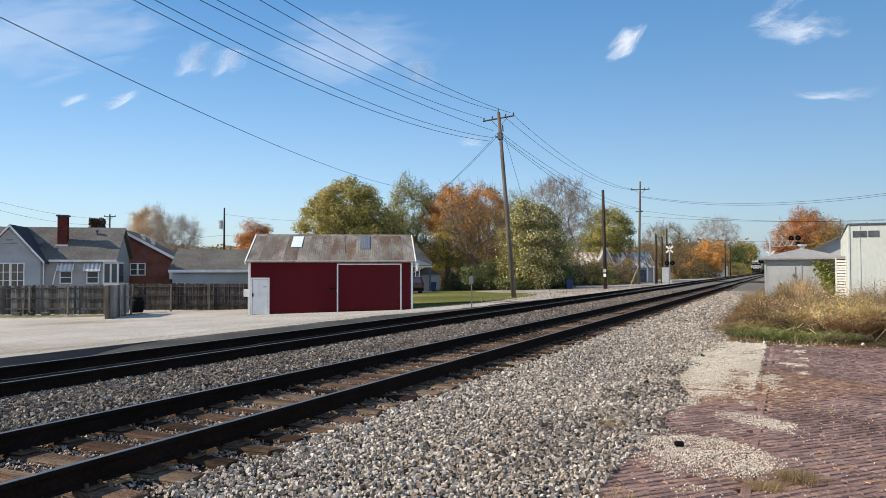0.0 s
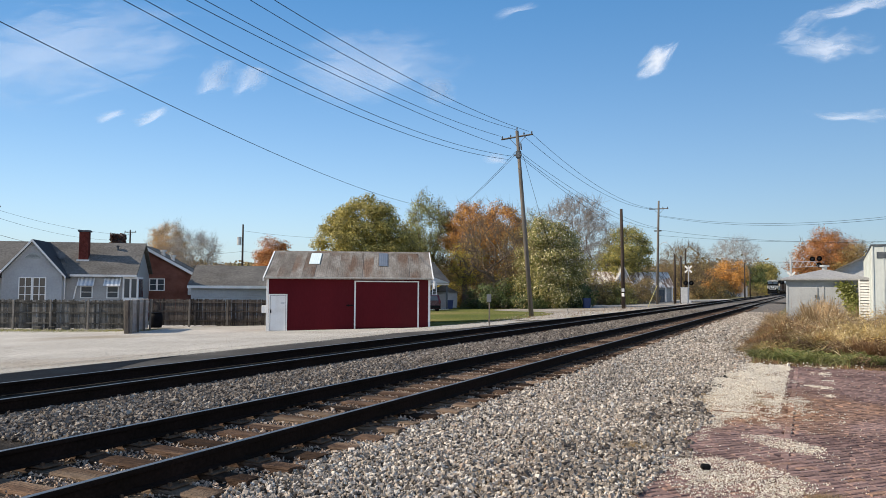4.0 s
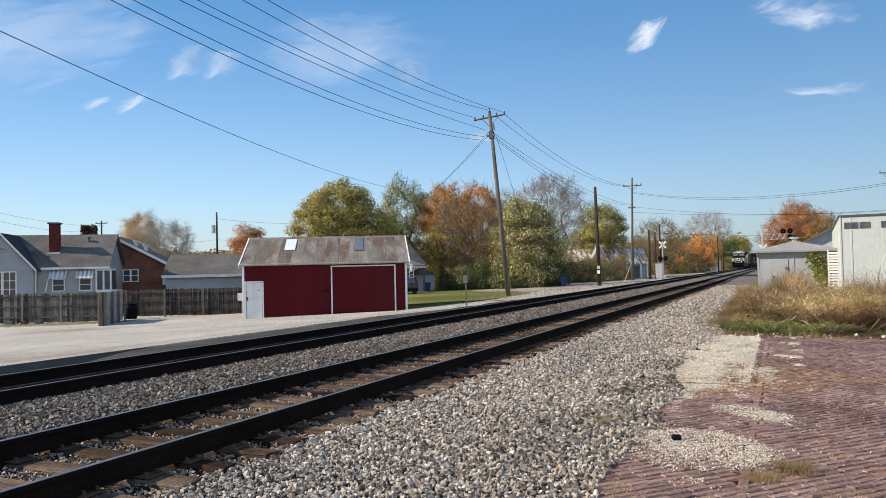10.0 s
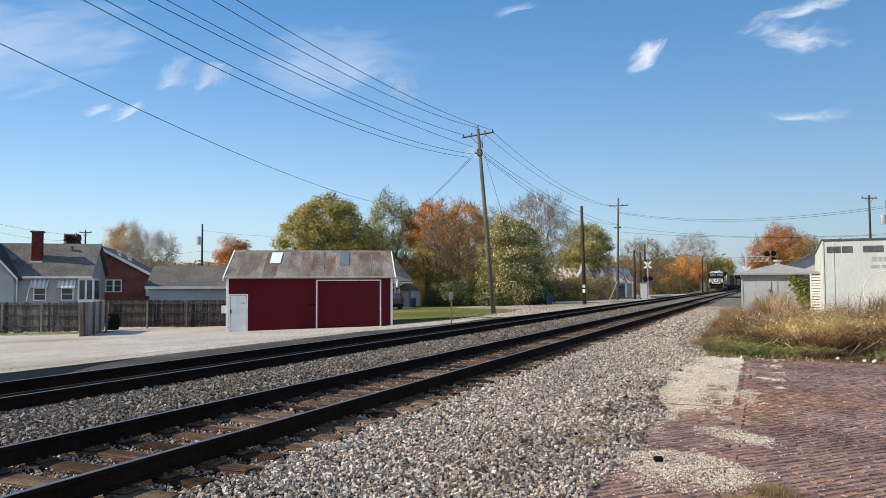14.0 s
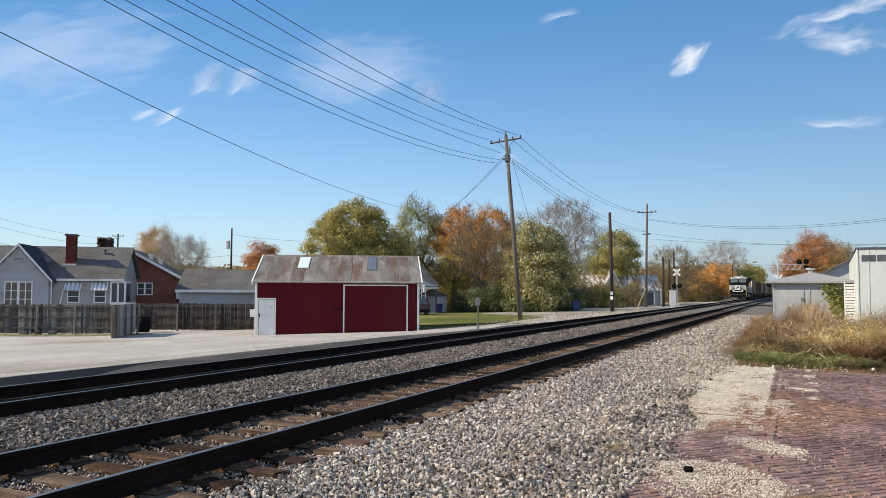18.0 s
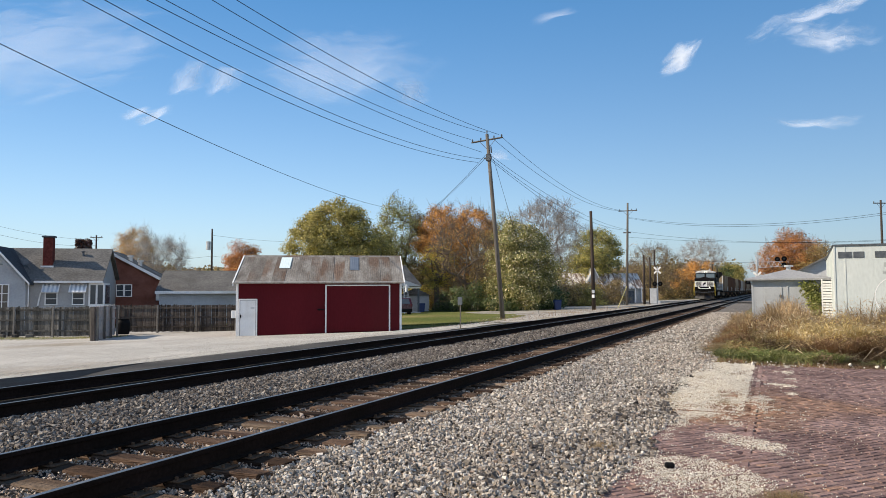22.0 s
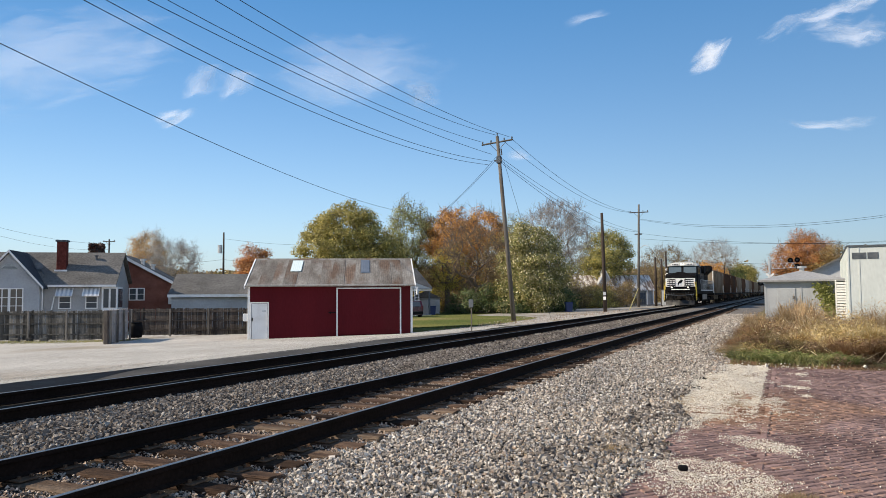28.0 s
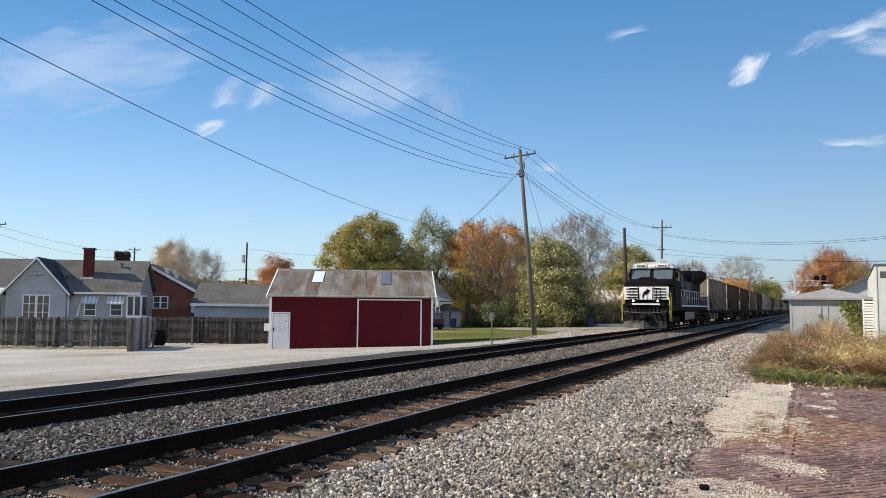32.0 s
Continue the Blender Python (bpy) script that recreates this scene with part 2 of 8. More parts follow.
M_SHINGLE = surf("grey_shingles", (0.100, 0.096, 0.090), (0.150, 0.143, 0.133), 0.5, 0.95, 0.5, 7, c3=(0.085, 0.078, 0.068), stretch=(1, 1, 2))
# The porch house's own dark roof; on the wing roof it paints shade.
M_SHINGLE_D = surf("dark_shingles", (0.044, 0.046, 0.052), (0.072, 0.076, 0.080), 0.9, 0.95, 0.5, 9)
M_SIDING = banded("white_siding", (0.424, 0.432, 0.445), (0.481, 0.487, 0.495), 0.12)
M_SIDING_G = banded("grey_siding", (0.328, 0.328, 0.320), (0.390, 0.390, 0.382), 0.12)
M_WALL = surf("white_clapboard", (0.345, 0.353, 0.362), (0.395, 0.404, 0.413), 0.8, 0.7, 0.1, 9, c3=(0.32, 0.322, 0.325))
M_WALL_G = surf("grey_clapboard", (0.312, 0.312, 0.308), (0.367, 0.367, 0.363), 0.8, 0.7, 0.1, 9)
M_HOUSEBRICK = banded("house_brick", (0.120, 0.050, 0.037), (0.185, 0.085, 0.066), 0.075, rough=0.85)
M_CHIMNEY = surf("chimney_brick", (0.085, 0.022, 0.018), (0.125, 0.036, 0.029), 4, 0.85, 0.6, 14)
M_FENCE = surf("grey_fence_wood", (0.068, 0.064, 0.057), (0.160, 0.150, 0.134), 1.5, 0.95, 0.6, 14, vary=0.5, stretch=(4, 4, 0.5))
M_POST = surf("pale_fence_post", (0.125, 0.115, 0.102), (0.21, 0.195, 0.172), 1.5, 0.95, 0.5, 14, vary=0.3, stretch=(4, 4, 0.5))
M_FENCE_D = surf("dark_fence_wood", (0.048, 0.040, 0.035), (0.105, 0.090, 0.077), 2, 0.95, 0.6, 14, vary=0.5, stretch=(4, 4, 0.5))
M_FENCE_P = surf("pale_fence_wood", (0.336, 0.312, 0.280), (0.448, 0.424, 0.392), 1.5, 0.95, 0.6, 14, vary=0.15, stretch=(4, 4, 0.5))
M_POLE = surf("pole_wood", (0.095, 0.085, 0.074), (0.165, 0.148, 0.130), 1.5, 0.95, 0.6, 18, stretch=(3, 3, 0.3))
M_POLE_D = surf("creosoted_pole", (0.036, 0.028, 0.024), (0.075, 0.058, 0.048), 1.5, 0.9, 0.6, 18, stretch=(3, 3, 0.3))
M_BARK = surf("bark", (0.13, 0.11, 0.09), (0.21, 0.185, 0.16), 2.5, 0.95, 0.8, 12, stretch=(2, 2, 0.4))
M_TWIG = surf("pale_twigs", (0.24, 0.215, 0.195), (0.34, 0.31, 0.285), 1.0, 0.95, 0.2, 8)
M_TWIG_B = surf("brown_twigs", (0.125, 0.094, 0.072), (0.20, 0.152, 0.114), 1.0, 0.95, 0.2, 8)
M_WIRE = surf("black_wire", (0.018, 0.018, 0.02), (0.03, 0.03, 0.032), 1, 0.7, 0, 5)
M_STEEL = surf("galvanised_steel", (0.42, 0.43, 0.44), (0.55, 0.56, 0.57), 3, 0.45, 0.1, 30, metal=0.6)
M_BLACK = surf("black_paint", (0.006, 0.006, 0.0065), (0.012, 0.012, 0.013), 1.5, 0.68, 0.1, 12)
M_DUSTY = surf("dusty_black_paint", (0.008, 0.007, 0.007), (0.045, 0.042, 0.038), 2.2, 0.6, 0.3, 16, vary=0.5, c3=(0.11, 0.105, 0.095), stretch=(1, 1.6, 0.6))
M_SOOT = surf("grimy_underframe", (0.010, 0.009, 0.008), (0.026, 0.022, 0.019), 2.5, 0.85, 0.4, 14)
M_LOCOWHITE = surf("dull_white_paint", (0.62, 0.62, 0.60), (0.74, 0.74, 0.72), 1.5, 0.5, 0.1, 12)
M_LOCOGREY = surf("cab_roof_grey", (0.46, 0.46, 0.43), (0.56, 0.56, 0.53), 1.5, 0.6, 0.1, 12)
M_OCHRE = surf("faded_yellow_plastic", (0.42, 0.36, 0.12), (0.50, 0.44, 0.18), 3, 0.6, 0, 12)
M_YELLOW = surf("yellow_handrail", (0.70, 0.50, 0.05), (0.78, 0.58, 0.09), 3, 0.5, 0, 12)
M_GLASS = shiny("window_glass", (0.05, 0.06, 0.07), 0.06)
M_CURTAIN = shiny("curtained_glass", (0.11, 0.095, 0.08), 0.15)
M_LAMP = glowing("lit_lamp", (1.0, 0.93, 0.78), 1.8)
M_HOP_G = surf("hopper_grey", (0.173, 0.140, 0.101), (0.230, 0.189, 0.141), 0.5, 0.75, 0.2, 5, vary=0.12, stretch=(1, 2.5, 0.25), c3=(0.144, 0.104, 0.071))
M_HOP_B = surf("hopper_brown", (0.074, 0.042, 0.027), (0.104, 0.062, 0.042), 0.5, 0.75, 0.2, 5, vary=0.15, stretch=(1, 2.5, 0.25), c3=(0.064, 0.050, 0.042))
M_HOP_W = surf("hopper_pale", (0.245, 0.227, 0.202), (0.306, 0.287, 0.257), 0.5, 0.75, 0.2, 5, vary=0.1, stretch=(1, 2.5, 0.25), c3=(0.220, 0.184, 0.153))
M_SHED = surf("shed_grey_paint", (0.33, 0.345, 0.36), (0.385, 0.40, 0.415), 1.2, 0.75, 0.2, 14, c3=(0.31, 0.315, 0.315))
M_SHEDROOF = surf("shed_roof_felt", (0.25, 0.25, 0.255), (0.31, 0.31, 0.31), 1.2, 0.85, 0.3, 14)
M_BOX = surf("chalky_box_paint", (0.47, 0.505, 0.49), (0.555, 0.58, 0.555), 0.7, 0.7, 0.15, 10, c3=(0.50, 0.54, 0.52), stretch=(1, 1, 0.35))
M_BOXDARK = surf("faded_lettering", (0.30, 0.32, 0.31), (0.38, 0.40, 0.39), 3, 0.8, 0, 12)
M_SLATE = surf("dark_vent", (0.06, 0.07, 0.085), (0.12, 0.13, 0.14), 4, 0.7, 0, 12)
M_CARRED = surf("dark_red_car_paint", (0.075, 0.008, 0.012), (0.09, 0.01, 0.015), 1, 0.25, 0, 8)
M_CARBLUE = surf("dark_blue_car_paint", (0.012, 0.014, 0.028), (0.018, 0.02, 0.038), 1, 0.25, 0, 8)
M_CARWINE = surf("dark_red_car_paint", (0.040, 0.008, 0.013), (0.056, 0.011, 0.018), 1, 0.25, 0, 8)
M_CARS = surf("silver_car_paint", (0.35, 0.36, 0.37), (0.42, 0.43, 0.44), 1, 0.3, 0, 8)
M_BLUE = surf("blue_plastic", (0.010, 0.024, 0.088), (0.014, 0.034, 0.112), 2, 0.5, 0, 12)
M_TYRE = surf("rubber", (0.015, 0.015, 0.015), (0.025, 0.025, 0.025), 4, 0.85, 0, 20)
M_STRAW = leafy("dry_grass", (0.42, 0.32, 0.16), (0.7, 0.58, 0.36), (0.36, 0.22, 0.1))
M_STRAW_D = leafy("dark_dead_weeds", (0.14, 0.085, 0.045), (0.26, 0.17, 0.09), (0.20, 0.13, 0.07))
M_GOLD = leafy("golden_grass", (0.44, 0.32, 0.125), (0.84, 0.69, 0.38), (0.60, 0.45, 0.19))
M_STRAW_R = leafy("rusty_weeds", (0.20, 0.105, 0.05), (0.40, 0.24, 0.12), (0.28, 0.175, 0.085))
M_PALE = leafy("bleached_stalks", (0.60, 0.50, 0.33), (0.80, 0.72, 0.54), (0.68, 0.54, 0.32))
M_OLIVE = leafy("olive_weeds", (0.16, 0.16, 0.045), (0.34, 0.31, 0.11), (0.36, 0.24, 0.10))
M_TAN = leafy("tan_dead_weeds", (0.30, 0.215, 0.115), (0.58, 0.46, 0.285), (0.36, 0.235, 0.115))
M_VIVID = leafy("fresh_green_weeds", (0.100, 0.146, 0.030), (0.200, 0.249, 0.060), (0.260, 0.232, 0.090))
M_LAWNBLADE = leafy("lawn_blades", (0.085, 0.115, 0.028), (0.26, 0.235, 0.08), (0.14, 0.15, 0.045))
M_GRASS = leafy("green_grass", (0.094, 0.139, 0.030), (0.237, 0.252, 0.072), (0.375, 0.315, 0.132))
L_OLIVE = leafy("olive_leaves", (0.205, 0.19, 0.047), (0.58, 0.48, 0.15), (0.40, 0.33, 0.088))
L_GREYGREEN = leafy("grey_green_leaves", (0.20, 0.22, 0.075), (0.46, 0.44, 0.17), (0.34, 0.32, 0.11))
L_ORANGE = leafy("orange_leaves", (0.46, 0.21, 0.05), (0.86, 0.46, 0.10), (0.60, 0.32, 0.08))
L_RUST = leafy("rust_leaves", (0.38, 0.125, 0.04), (0.62, 0.25, 0.07), (0.46, 0.24, 0.07))
L_BROWN = leafy("brown_leaves", (0.20, 0.14, 0.065), (0.42, 0.28, 0.13), (0.27, 0.21, 0.085))
L_SILVER = leafy("silver_backed_leaves", (0.11, 0.13, 0.038), (0.92, 0.82, 0.56), (0.36, 0.31, 0.10))
L_TWIG = leafy("fine_twigs_and_last_leaves", (0.270, 0.236, 0.203), (0.459, 0.405, 0.351), (0.405, 0.297, 0.189))
L_AMBER = leafy("amber_leaves", (0.45, 0.25, 0.055), (0.70, 0.45, 0.14), (0.50, 0.31, 0.09))
M_IVY = leafy("dark_red_ivy", (0.045, 0.014, 0.014), (0.09, 0.03, 0.028), (0.06, 0.035, 0.02))
L_GREEN = leafy("deep_green_leaves", (0.05, 0.08, 0.022), (0.17, 0.20, 0.06), (0.11, 0.135, 0.04))
L_YELLOW = leafy("yellow_leaves", (0.48, 0.36, 0.045), (0.66, 0.56, 0.095), (0.42, 0.36, 0.075))
L_SAGE = leafy("sage_leaves", (0.16, 0.17, 0.045), (0.56, 0.45, 0.13), (0.36, 0.31, 0.085))
L_TAWNY = leafy("tawny_leaves", (0.21, 0.16, 0.055), (0.48, 0.36, 0.125), (0.36, 0.23, 0.075))


# ---- mesh building ----
class Geo:
    """Collects faces of one part."""

    def __init__(self):
        self.v, self.f = [], []

    def add(self, verts, faces):
        k = len(self.v)
        self.v += [tuple(p) for p in verts]
        self.f += [tuple(i + k for i in q) for q in faces]
        return self

    def box(self, x0, x1, y0, y1, z0, z1, bev=0.0):
        if bev:
            b = min(bev, (x1 - x0) / 3, (y1 - y0) / 3, (z1 - z0) / 3)
            p = []
            for sx, sy, sz in ((a, c, e) for a in (0, 1) for c in (0, 1) for e in (0, 1)):
                X, Y, Z = (x0, x1)[sx], (y0, y1)[sy], (z0, z1)[sz]
                dx, dy, dz = b * (1 - 2 * sx), b * (1 - 2 * sy), b * (1 - 2 * sz)
                p += [(X, Y + dy, Z + dz), (X + dx, Y, Z + dz), (X + dx, Y + dy, Z)]
            i = lambda a, c, e, k: (a * 4 + c * 2 + e) * 3 + k
            q = []
            for s in (0, 1):
                o = (lambda r: r) if s == 0 else (lambda r: r[::-1])
                q.append(o([i(s, 0, 0, 0), i(s, 0, 1, 0), i(s, 1, 1, 0), i(s, 1, 0, 0)]))
                q.append(o([i(0, s, 0, 1), i(1, s, 0, 1), i(1, s, 1, 1), i(0, s, 1, 1)]))
                q.append(o([i(0, 0, s, 2), i(0, 1, s, 2), i(1, 1, s, 2), i(1, 0, s, 2)]))
            for a in (0, 1):
                for c in (0, 1):
                    q.append([i(a, c, 0, 0), i(a, c, 1, 0), i(a, c, 1, 1), i(a, c, 0, 1)])
                    q.append([i(a, 0, c, 0), i(a, 1, c, 0), i(a, 1, c, 2), i(a, 0, c, 2)])
                    q.append([i(0, a, c, 1), i(1, a, c, 1), i(1, a, c, 2), i(0, a, c, 2)])
                    for e in (0, 1):
                        q.append([i(a, c, e, 0), i(a, c, e, 1), i(a, c, e, 2)])
            return self.add(p, q)
        p = [(x, y, z) for x in (x0, x1) for y in (y0, y1) for z in (z0, z1)]
        return self.add(p, [(0, 1, 3, 2), (4, 6, 7, 5), (0, 4, 5, 1), (2, 3, 7, 6), (0, 2, 6, 4), (1, 5, 7, 3)])

    def prism(self, profile, a0, a1, axis="y"):
        """A closed outline drawn out along an axis. The outline is (x, z) for y, (y, z) for x, (x, y) for z."""
        n = len(profile)
        at = {"y": lambda p, a: (p[0], a, p[1]), "x": lambda p, a: (a, p[0], p[1]), "z": lambda p, a: (p[0], p[1], a)}[axis]
        v = [at(p, a0) for p in profile] + [at(p, a1) for p in profile]
        return self.add(v, [(i, (i + 1) % n, n + (i + 1) % n, n + i) for i in range(n)] + [tuple(range(n))[::-1], tuple(range(n, 2 * n))])

    def tube(self, pts, radii, sides=8, cap=True):
        pts = [Vector(p) for p in pts]
        if isinstance(radii, (int, float)):
            radii = [radii] * len(pts)
        v, f = [], []
        for k, p in enumerate(pts):
            d = (pts[min(k + 1, len(pts) - 1)] - pts[max(k - 1, 0)]).normalized()
            a = d.cross(Vector((0, 0, 1)) if abs(d.z) < 0.9 else Vector((1, 0, 0))).normalized()
            b = d.cross(a)
            v += [p + (a * math.cos(t) + b * math.sin(t)) * radii[k] for t in (2 * math.pi * j / sides for j in range(sides))]
        for k in range(len(pts) - 1):
            f += [(k * sides + j, k * sides + (j + 1) % sides, (k + 1) * sides + (j + 1) % sides, (k + 1) * sides + j) for j in range(sides)]
        if cap:
            f += [tuple(range(sides))[::-1], tuple(range((len(pts) - 1) * sides, len(pts) * sides))]
        return self.add(v, f)

    def disc(self, c, r, axis, depth, sides=20):
        d = Vector(axis).normalized() * depth / 2
        return self.tube([Vector(c) - d, Vector(c) + d], r, sides)

    def data(self, name):
        me = bpy.data.meshes.new(name)
        me.from_pydata(self.v, [], self.f)
        me.validate()
        return me


def part(name, geo, material, parent=None, label="", smooth=False, m=None, fix=True):
    me = geo.data(name) if isinstance(geo, Geo) else geo
    if fix and isinstance(geo, Geo) and len(me.polygons) < 6000:
        bm = bmesh.new()
        bm.from_mesh(me)
        bmesh.ops.recalc_face_normals(bm, faces=bm.faces)
        bm.to_mesh(me)
        bm.free()
    if not me.materials:
        me.materials.append(material)
    if smooth:
        me.shade_smooth()
    ob = new(name, me)
    ob.parent = parent
    if m is not None:
        ob.matrix_basis = m
    return tagged(ob, label)


def thing(name, m, label, category, group="", kind=""):
    ob = new(name)
    ob.empty_display_size = 0.2
    ob.matrix_basis = m
    return tagged(ob, label, category, group, kind)


def fast_mesh(name, v, f):
    """A mesh from arrays; f has one row a face."""
    me = bpy.data.meshes.new(name)
    v, f = np.asarray(v, np.float32), np.asarray(f, np.int32)
    k = f.shape[1]
    me.vertices.add(len(v))
    me.vertices.foreach_set("co", v.ravel())
    me.loops.add(f.size)
    me.loops.foreach_set("vertex_index", f.ravel())
    me.polygons.add(len(f))
    me.polygons.foreach_set("loop_start", np.arange(0, f.size, k, dtype=np.int32))
    me.update(calc_edges=True)
    me.shade_flat()
    return me


YAW = 24.79
CY, SY = math.cos(radians(YAW)), math.sin(radians(YAW))


def town(r, d, z=0.0, turn=0.0):
    """A place in the street grid beyond the tracks: r to the side, d away, turned into the world."""
    return pose(r * CY - d * SY, r * SY + d * CY, z, 0, 0, YAW + turn)


def spot(tan, d):
    """The world x, y of a bearing at a depth in the street grid."""
    return tan * d * CY - d * SY, tan * d * SY + d * CY


# ---- ground ----
TRACK_N, TRACK_F = -5.58, -9.90
GROUND_R = -0.30


def step(a, b, x):
    t = min(1.0, max(0.0, (x - a) / (b - a)))
    return t * t * (3 - 2 * t)


def line(x, pts):
    if x <= pts[0][0]:
        return pts[0][1]
    for (a, p), (b, q) in zip(pts, pts[1:]):
        if x <= b:
            return p + (q - p) * (x - a) / (b - a)
    return pts[-1][1]


LOT = ((-60, -1.45), (-40, -1.40), (-33, -1.2), (-27, -1.03), (-19.4, -0.80), (-17, -0.55), (-13.6, -0.24), (-11.2, -0.21), (-2.6, -0.27), (-1.4, -0.31), (0, -0.31))
FAR = ((-60, -0.95), (-40, -0.9), (-24, -0.62), (-17, -0.42), (-13.5, -0.28), (-11.2, -0.24), (-2.6, -0.27), (-1.4, -0.31), (0, -0.31))


def ground(x, y):
    s = step(41, 56, y)
    return line(x, LOT) * (1 - s) + line(x, FAR) * s


def sheet(name, left, right, ys, n, up, material, label, kind="structure", category=""):
    """A strip of ground between two edges given as functions of y."""
    v, f = [], []
    for j, y in enumerate(ys):
        a, b = left(y), right(y)
        for i in range(n + 1):
            x = a + (b - a) * i / n
            v.append((x, y, ground(x, y) + up + 0.012 * noise.noise((x * 0.7, y * 0.7, 3.1)) * (1 if up < 0.02 else 0)))
    for j in range(len(ys) - 1):
        for i in range(n):
            k = j * (n + 1) + i
            f.append((k, k + 1, k + n + 2, k + n + 1))
    me = bpy.data.meshes.new(name)
    me.from_pydata(v, [], f)
    me.materials.append(material)
    me.shade_smooth()
    return tagged(new(name, me), label, category, "", kind)


def ground_sheet():
    xs = [-3000, -1200, -500, -250, -140, -90] + [-60 + 1.5 * i for i in range(41)] + [2, 4, 8, 16, 30, 60, 140, 400, 1200, 3000]
    ys = [-3000, -900, -300, -100, -40, -15] + [2.0 * i for i in range(70)] + [150, 180, 230, 300, 450, 700, 1200, 2000, 3000]
    v = [(x, y, ground(x, y) - 0.03) for y in ys for x in xs]
    n = len(xs)
    f = [(j * n + i, j * n + i + 1, j * n + n + i + 1, j * n + n + i) for j in range(len(ys) - 1) for i in range(n - 1)]
    me = bpy.data.meshes.new("ground")
    me.from_pydata(v, [], f)
    me.materials.append(M_DIRT)
    me.shade_smooth()
    tagged(new("ground", me), "bare brownish earth reaching out to the horizon", "ground", "", "structure")


def span(a, b, n):
    return [a + (b - a) * i / n for i in range(n + 1)]


def wob(y, s, amp=0.12, f=0.6):
    return amp * noise.noise((y * f, s, 0.5)) + amp * 0.5 * noise.noise((y * f * 3.7, s, 4.5))


ground_sheet()
sheet("gravel_lot", lambda y: -75, lambda y: -13.5 + wob(y, 1, 0.25, 0.5) + 0.7 * step(22, 30, y) - 6.5 * step(37.0, 38.6, y), span(-30, 41.0, 130), 40, 0.0, M_GRAVEL, "pale crushed-limestone parking lot beside the tracks", category="gravel lot")
sheet("asphalt_strip", lambda y: -13.7 + (1.2 * step(22, 31, y)), lambda y: -10.78, span(-30, 40, 60), 6, 0.015, M_ASPHALT, "worn grey asphalt strip along the outer rail", category="asphalt")
# The cast shadow on the strip, laid as a dark-coloured wedge.
sheet("asphalt_patch", lambda y: -13.55 + wob(y, 2, 0.1, 0.9), lambda y: -13.5 + 1.95 * step(13.4, 8.0, y) + 0.02, span(4.0, 13.3, 40), 4, 0.022, M_STRIP_SHADE, "dark wedge painted on the old strip as cast shadow", category="asphalt")
sheet("lawn", lambda y: -19.6 - (y - 37.8) * 0.59 if y < 44.4 else -70, lambda y: -19.4 + 2.9 * step(38.2, 41.5, y) - 11 * step(50, 76, y) + wob(y, 5, 0.35, 0.4), span(38.2, 44.39, 20) + span(44.41, 100, 80), 40, 0.012, M_LAWN, "mown lawn turning yellow, between the barn and the trees", category="lawn")
sheet("verge", lambda y: -20.0 + 3.3 * step(38.0, 41.5, y) - 12 * step(50, 76, y), lambda y: -10.8, span(37.5, 150, 110), 10, 0.004, M_VERGE, "stony verge of dirt and gravel between lawn and rails", category="gravel verge")
sheet("service_road", lambda y: -18.6 - 9 * step(56, 68, y), lambda y: -13.6 - 3 * step(80, 56, y), span(56, 100, 40), 8, 0.022, M_LANE, "pale dirt lane beside the tracks", category="dirt lane")
sheet("crossing_street", lambda y: -90, lambda y: 30, span(104, 110.5, 8), 60, 0.13, M_ASPHALT, "grey asphalt street crossing the tracks", category="street")

# ---- track ----
RAIL = [(-0.07, -0.172), (-0.07, -0.162), (-0.012, -0.145), (-0.009, -0.045), (-0.036, -0.035), (-0.036, -0.006), (-0.030, 0.0), (0.030, 0.0), (0.036, -0.006), (0.036, -0.035), (0.009, -0.045), (0.012, -0.145), (0.07, -0.162), (0.07, -0.172)]


def rail(x, label):
    r = thing("rail", pose(x, 0, 0), label, "rail", "running rails", "structure")
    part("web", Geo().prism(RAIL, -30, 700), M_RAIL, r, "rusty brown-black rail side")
    part("head", Geo().prism([(-0.022, -0.004), (-0.022, 0.003), (0.024, 0.003), (0.024, -0.004)], -30, 700), M_RAILTOP, r, "polished running surface")
    return r


for tx in (TRACK_N, TRACK_F):
    for s in (-1, 1):
        rail(tx + s * 0.7525, "long dark rusty steel rail with a polished top")

# beds of crushed stone
def bed():
    v, f = [], []
    prof = [(-11.15, -0.28), (-10.9, -0.25), (-10.75, -0.20), (-9.2, -0.205), (-8.5, -0.19), (-7.8, -0.16), (-7.1, -0.17), (-6.75, -0.235), (-5.6, -0.245), (-4.5, -0.245), (-4.25, -0.25), (-3.2, -0.262), (-2.2, -0.27), (-1.6, -0.285), (-1.25, -0.32)]
    ys = span(-20, 60, 200) + span(64, 700, 60)
    for y in ys:
        e = 0.5 * step(19, 24, y) + 0.3 * step(30, 50, y)
        for x, z in prof:
            xx = x - (e if x > -2.5 else 0) + (wob(y, 9, 0.25, 0.5) if x > -2 else 0)
            v.append((xx, y, z + 0.02 * noise.noise((x * 2, y * 2, 1.0))))
    n = len(prof)
    f = [(j * n + i, j * n + i + 1, j * n + n + i + 1, j * n + n + i) for j in range(len(ys) - 1) for i in range(n - 1)]
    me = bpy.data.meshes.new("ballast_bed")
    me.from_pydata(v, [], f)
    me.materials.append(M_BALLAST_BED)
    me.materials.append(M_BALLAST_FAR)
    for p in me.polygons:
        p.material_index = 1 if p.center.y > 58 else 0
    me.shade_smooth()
    tagged(new("ballast_bed", me), "crushed-stone bed under both tracks, near part coloured dark as shade between stones", "ballast", "", "structure")


bed()


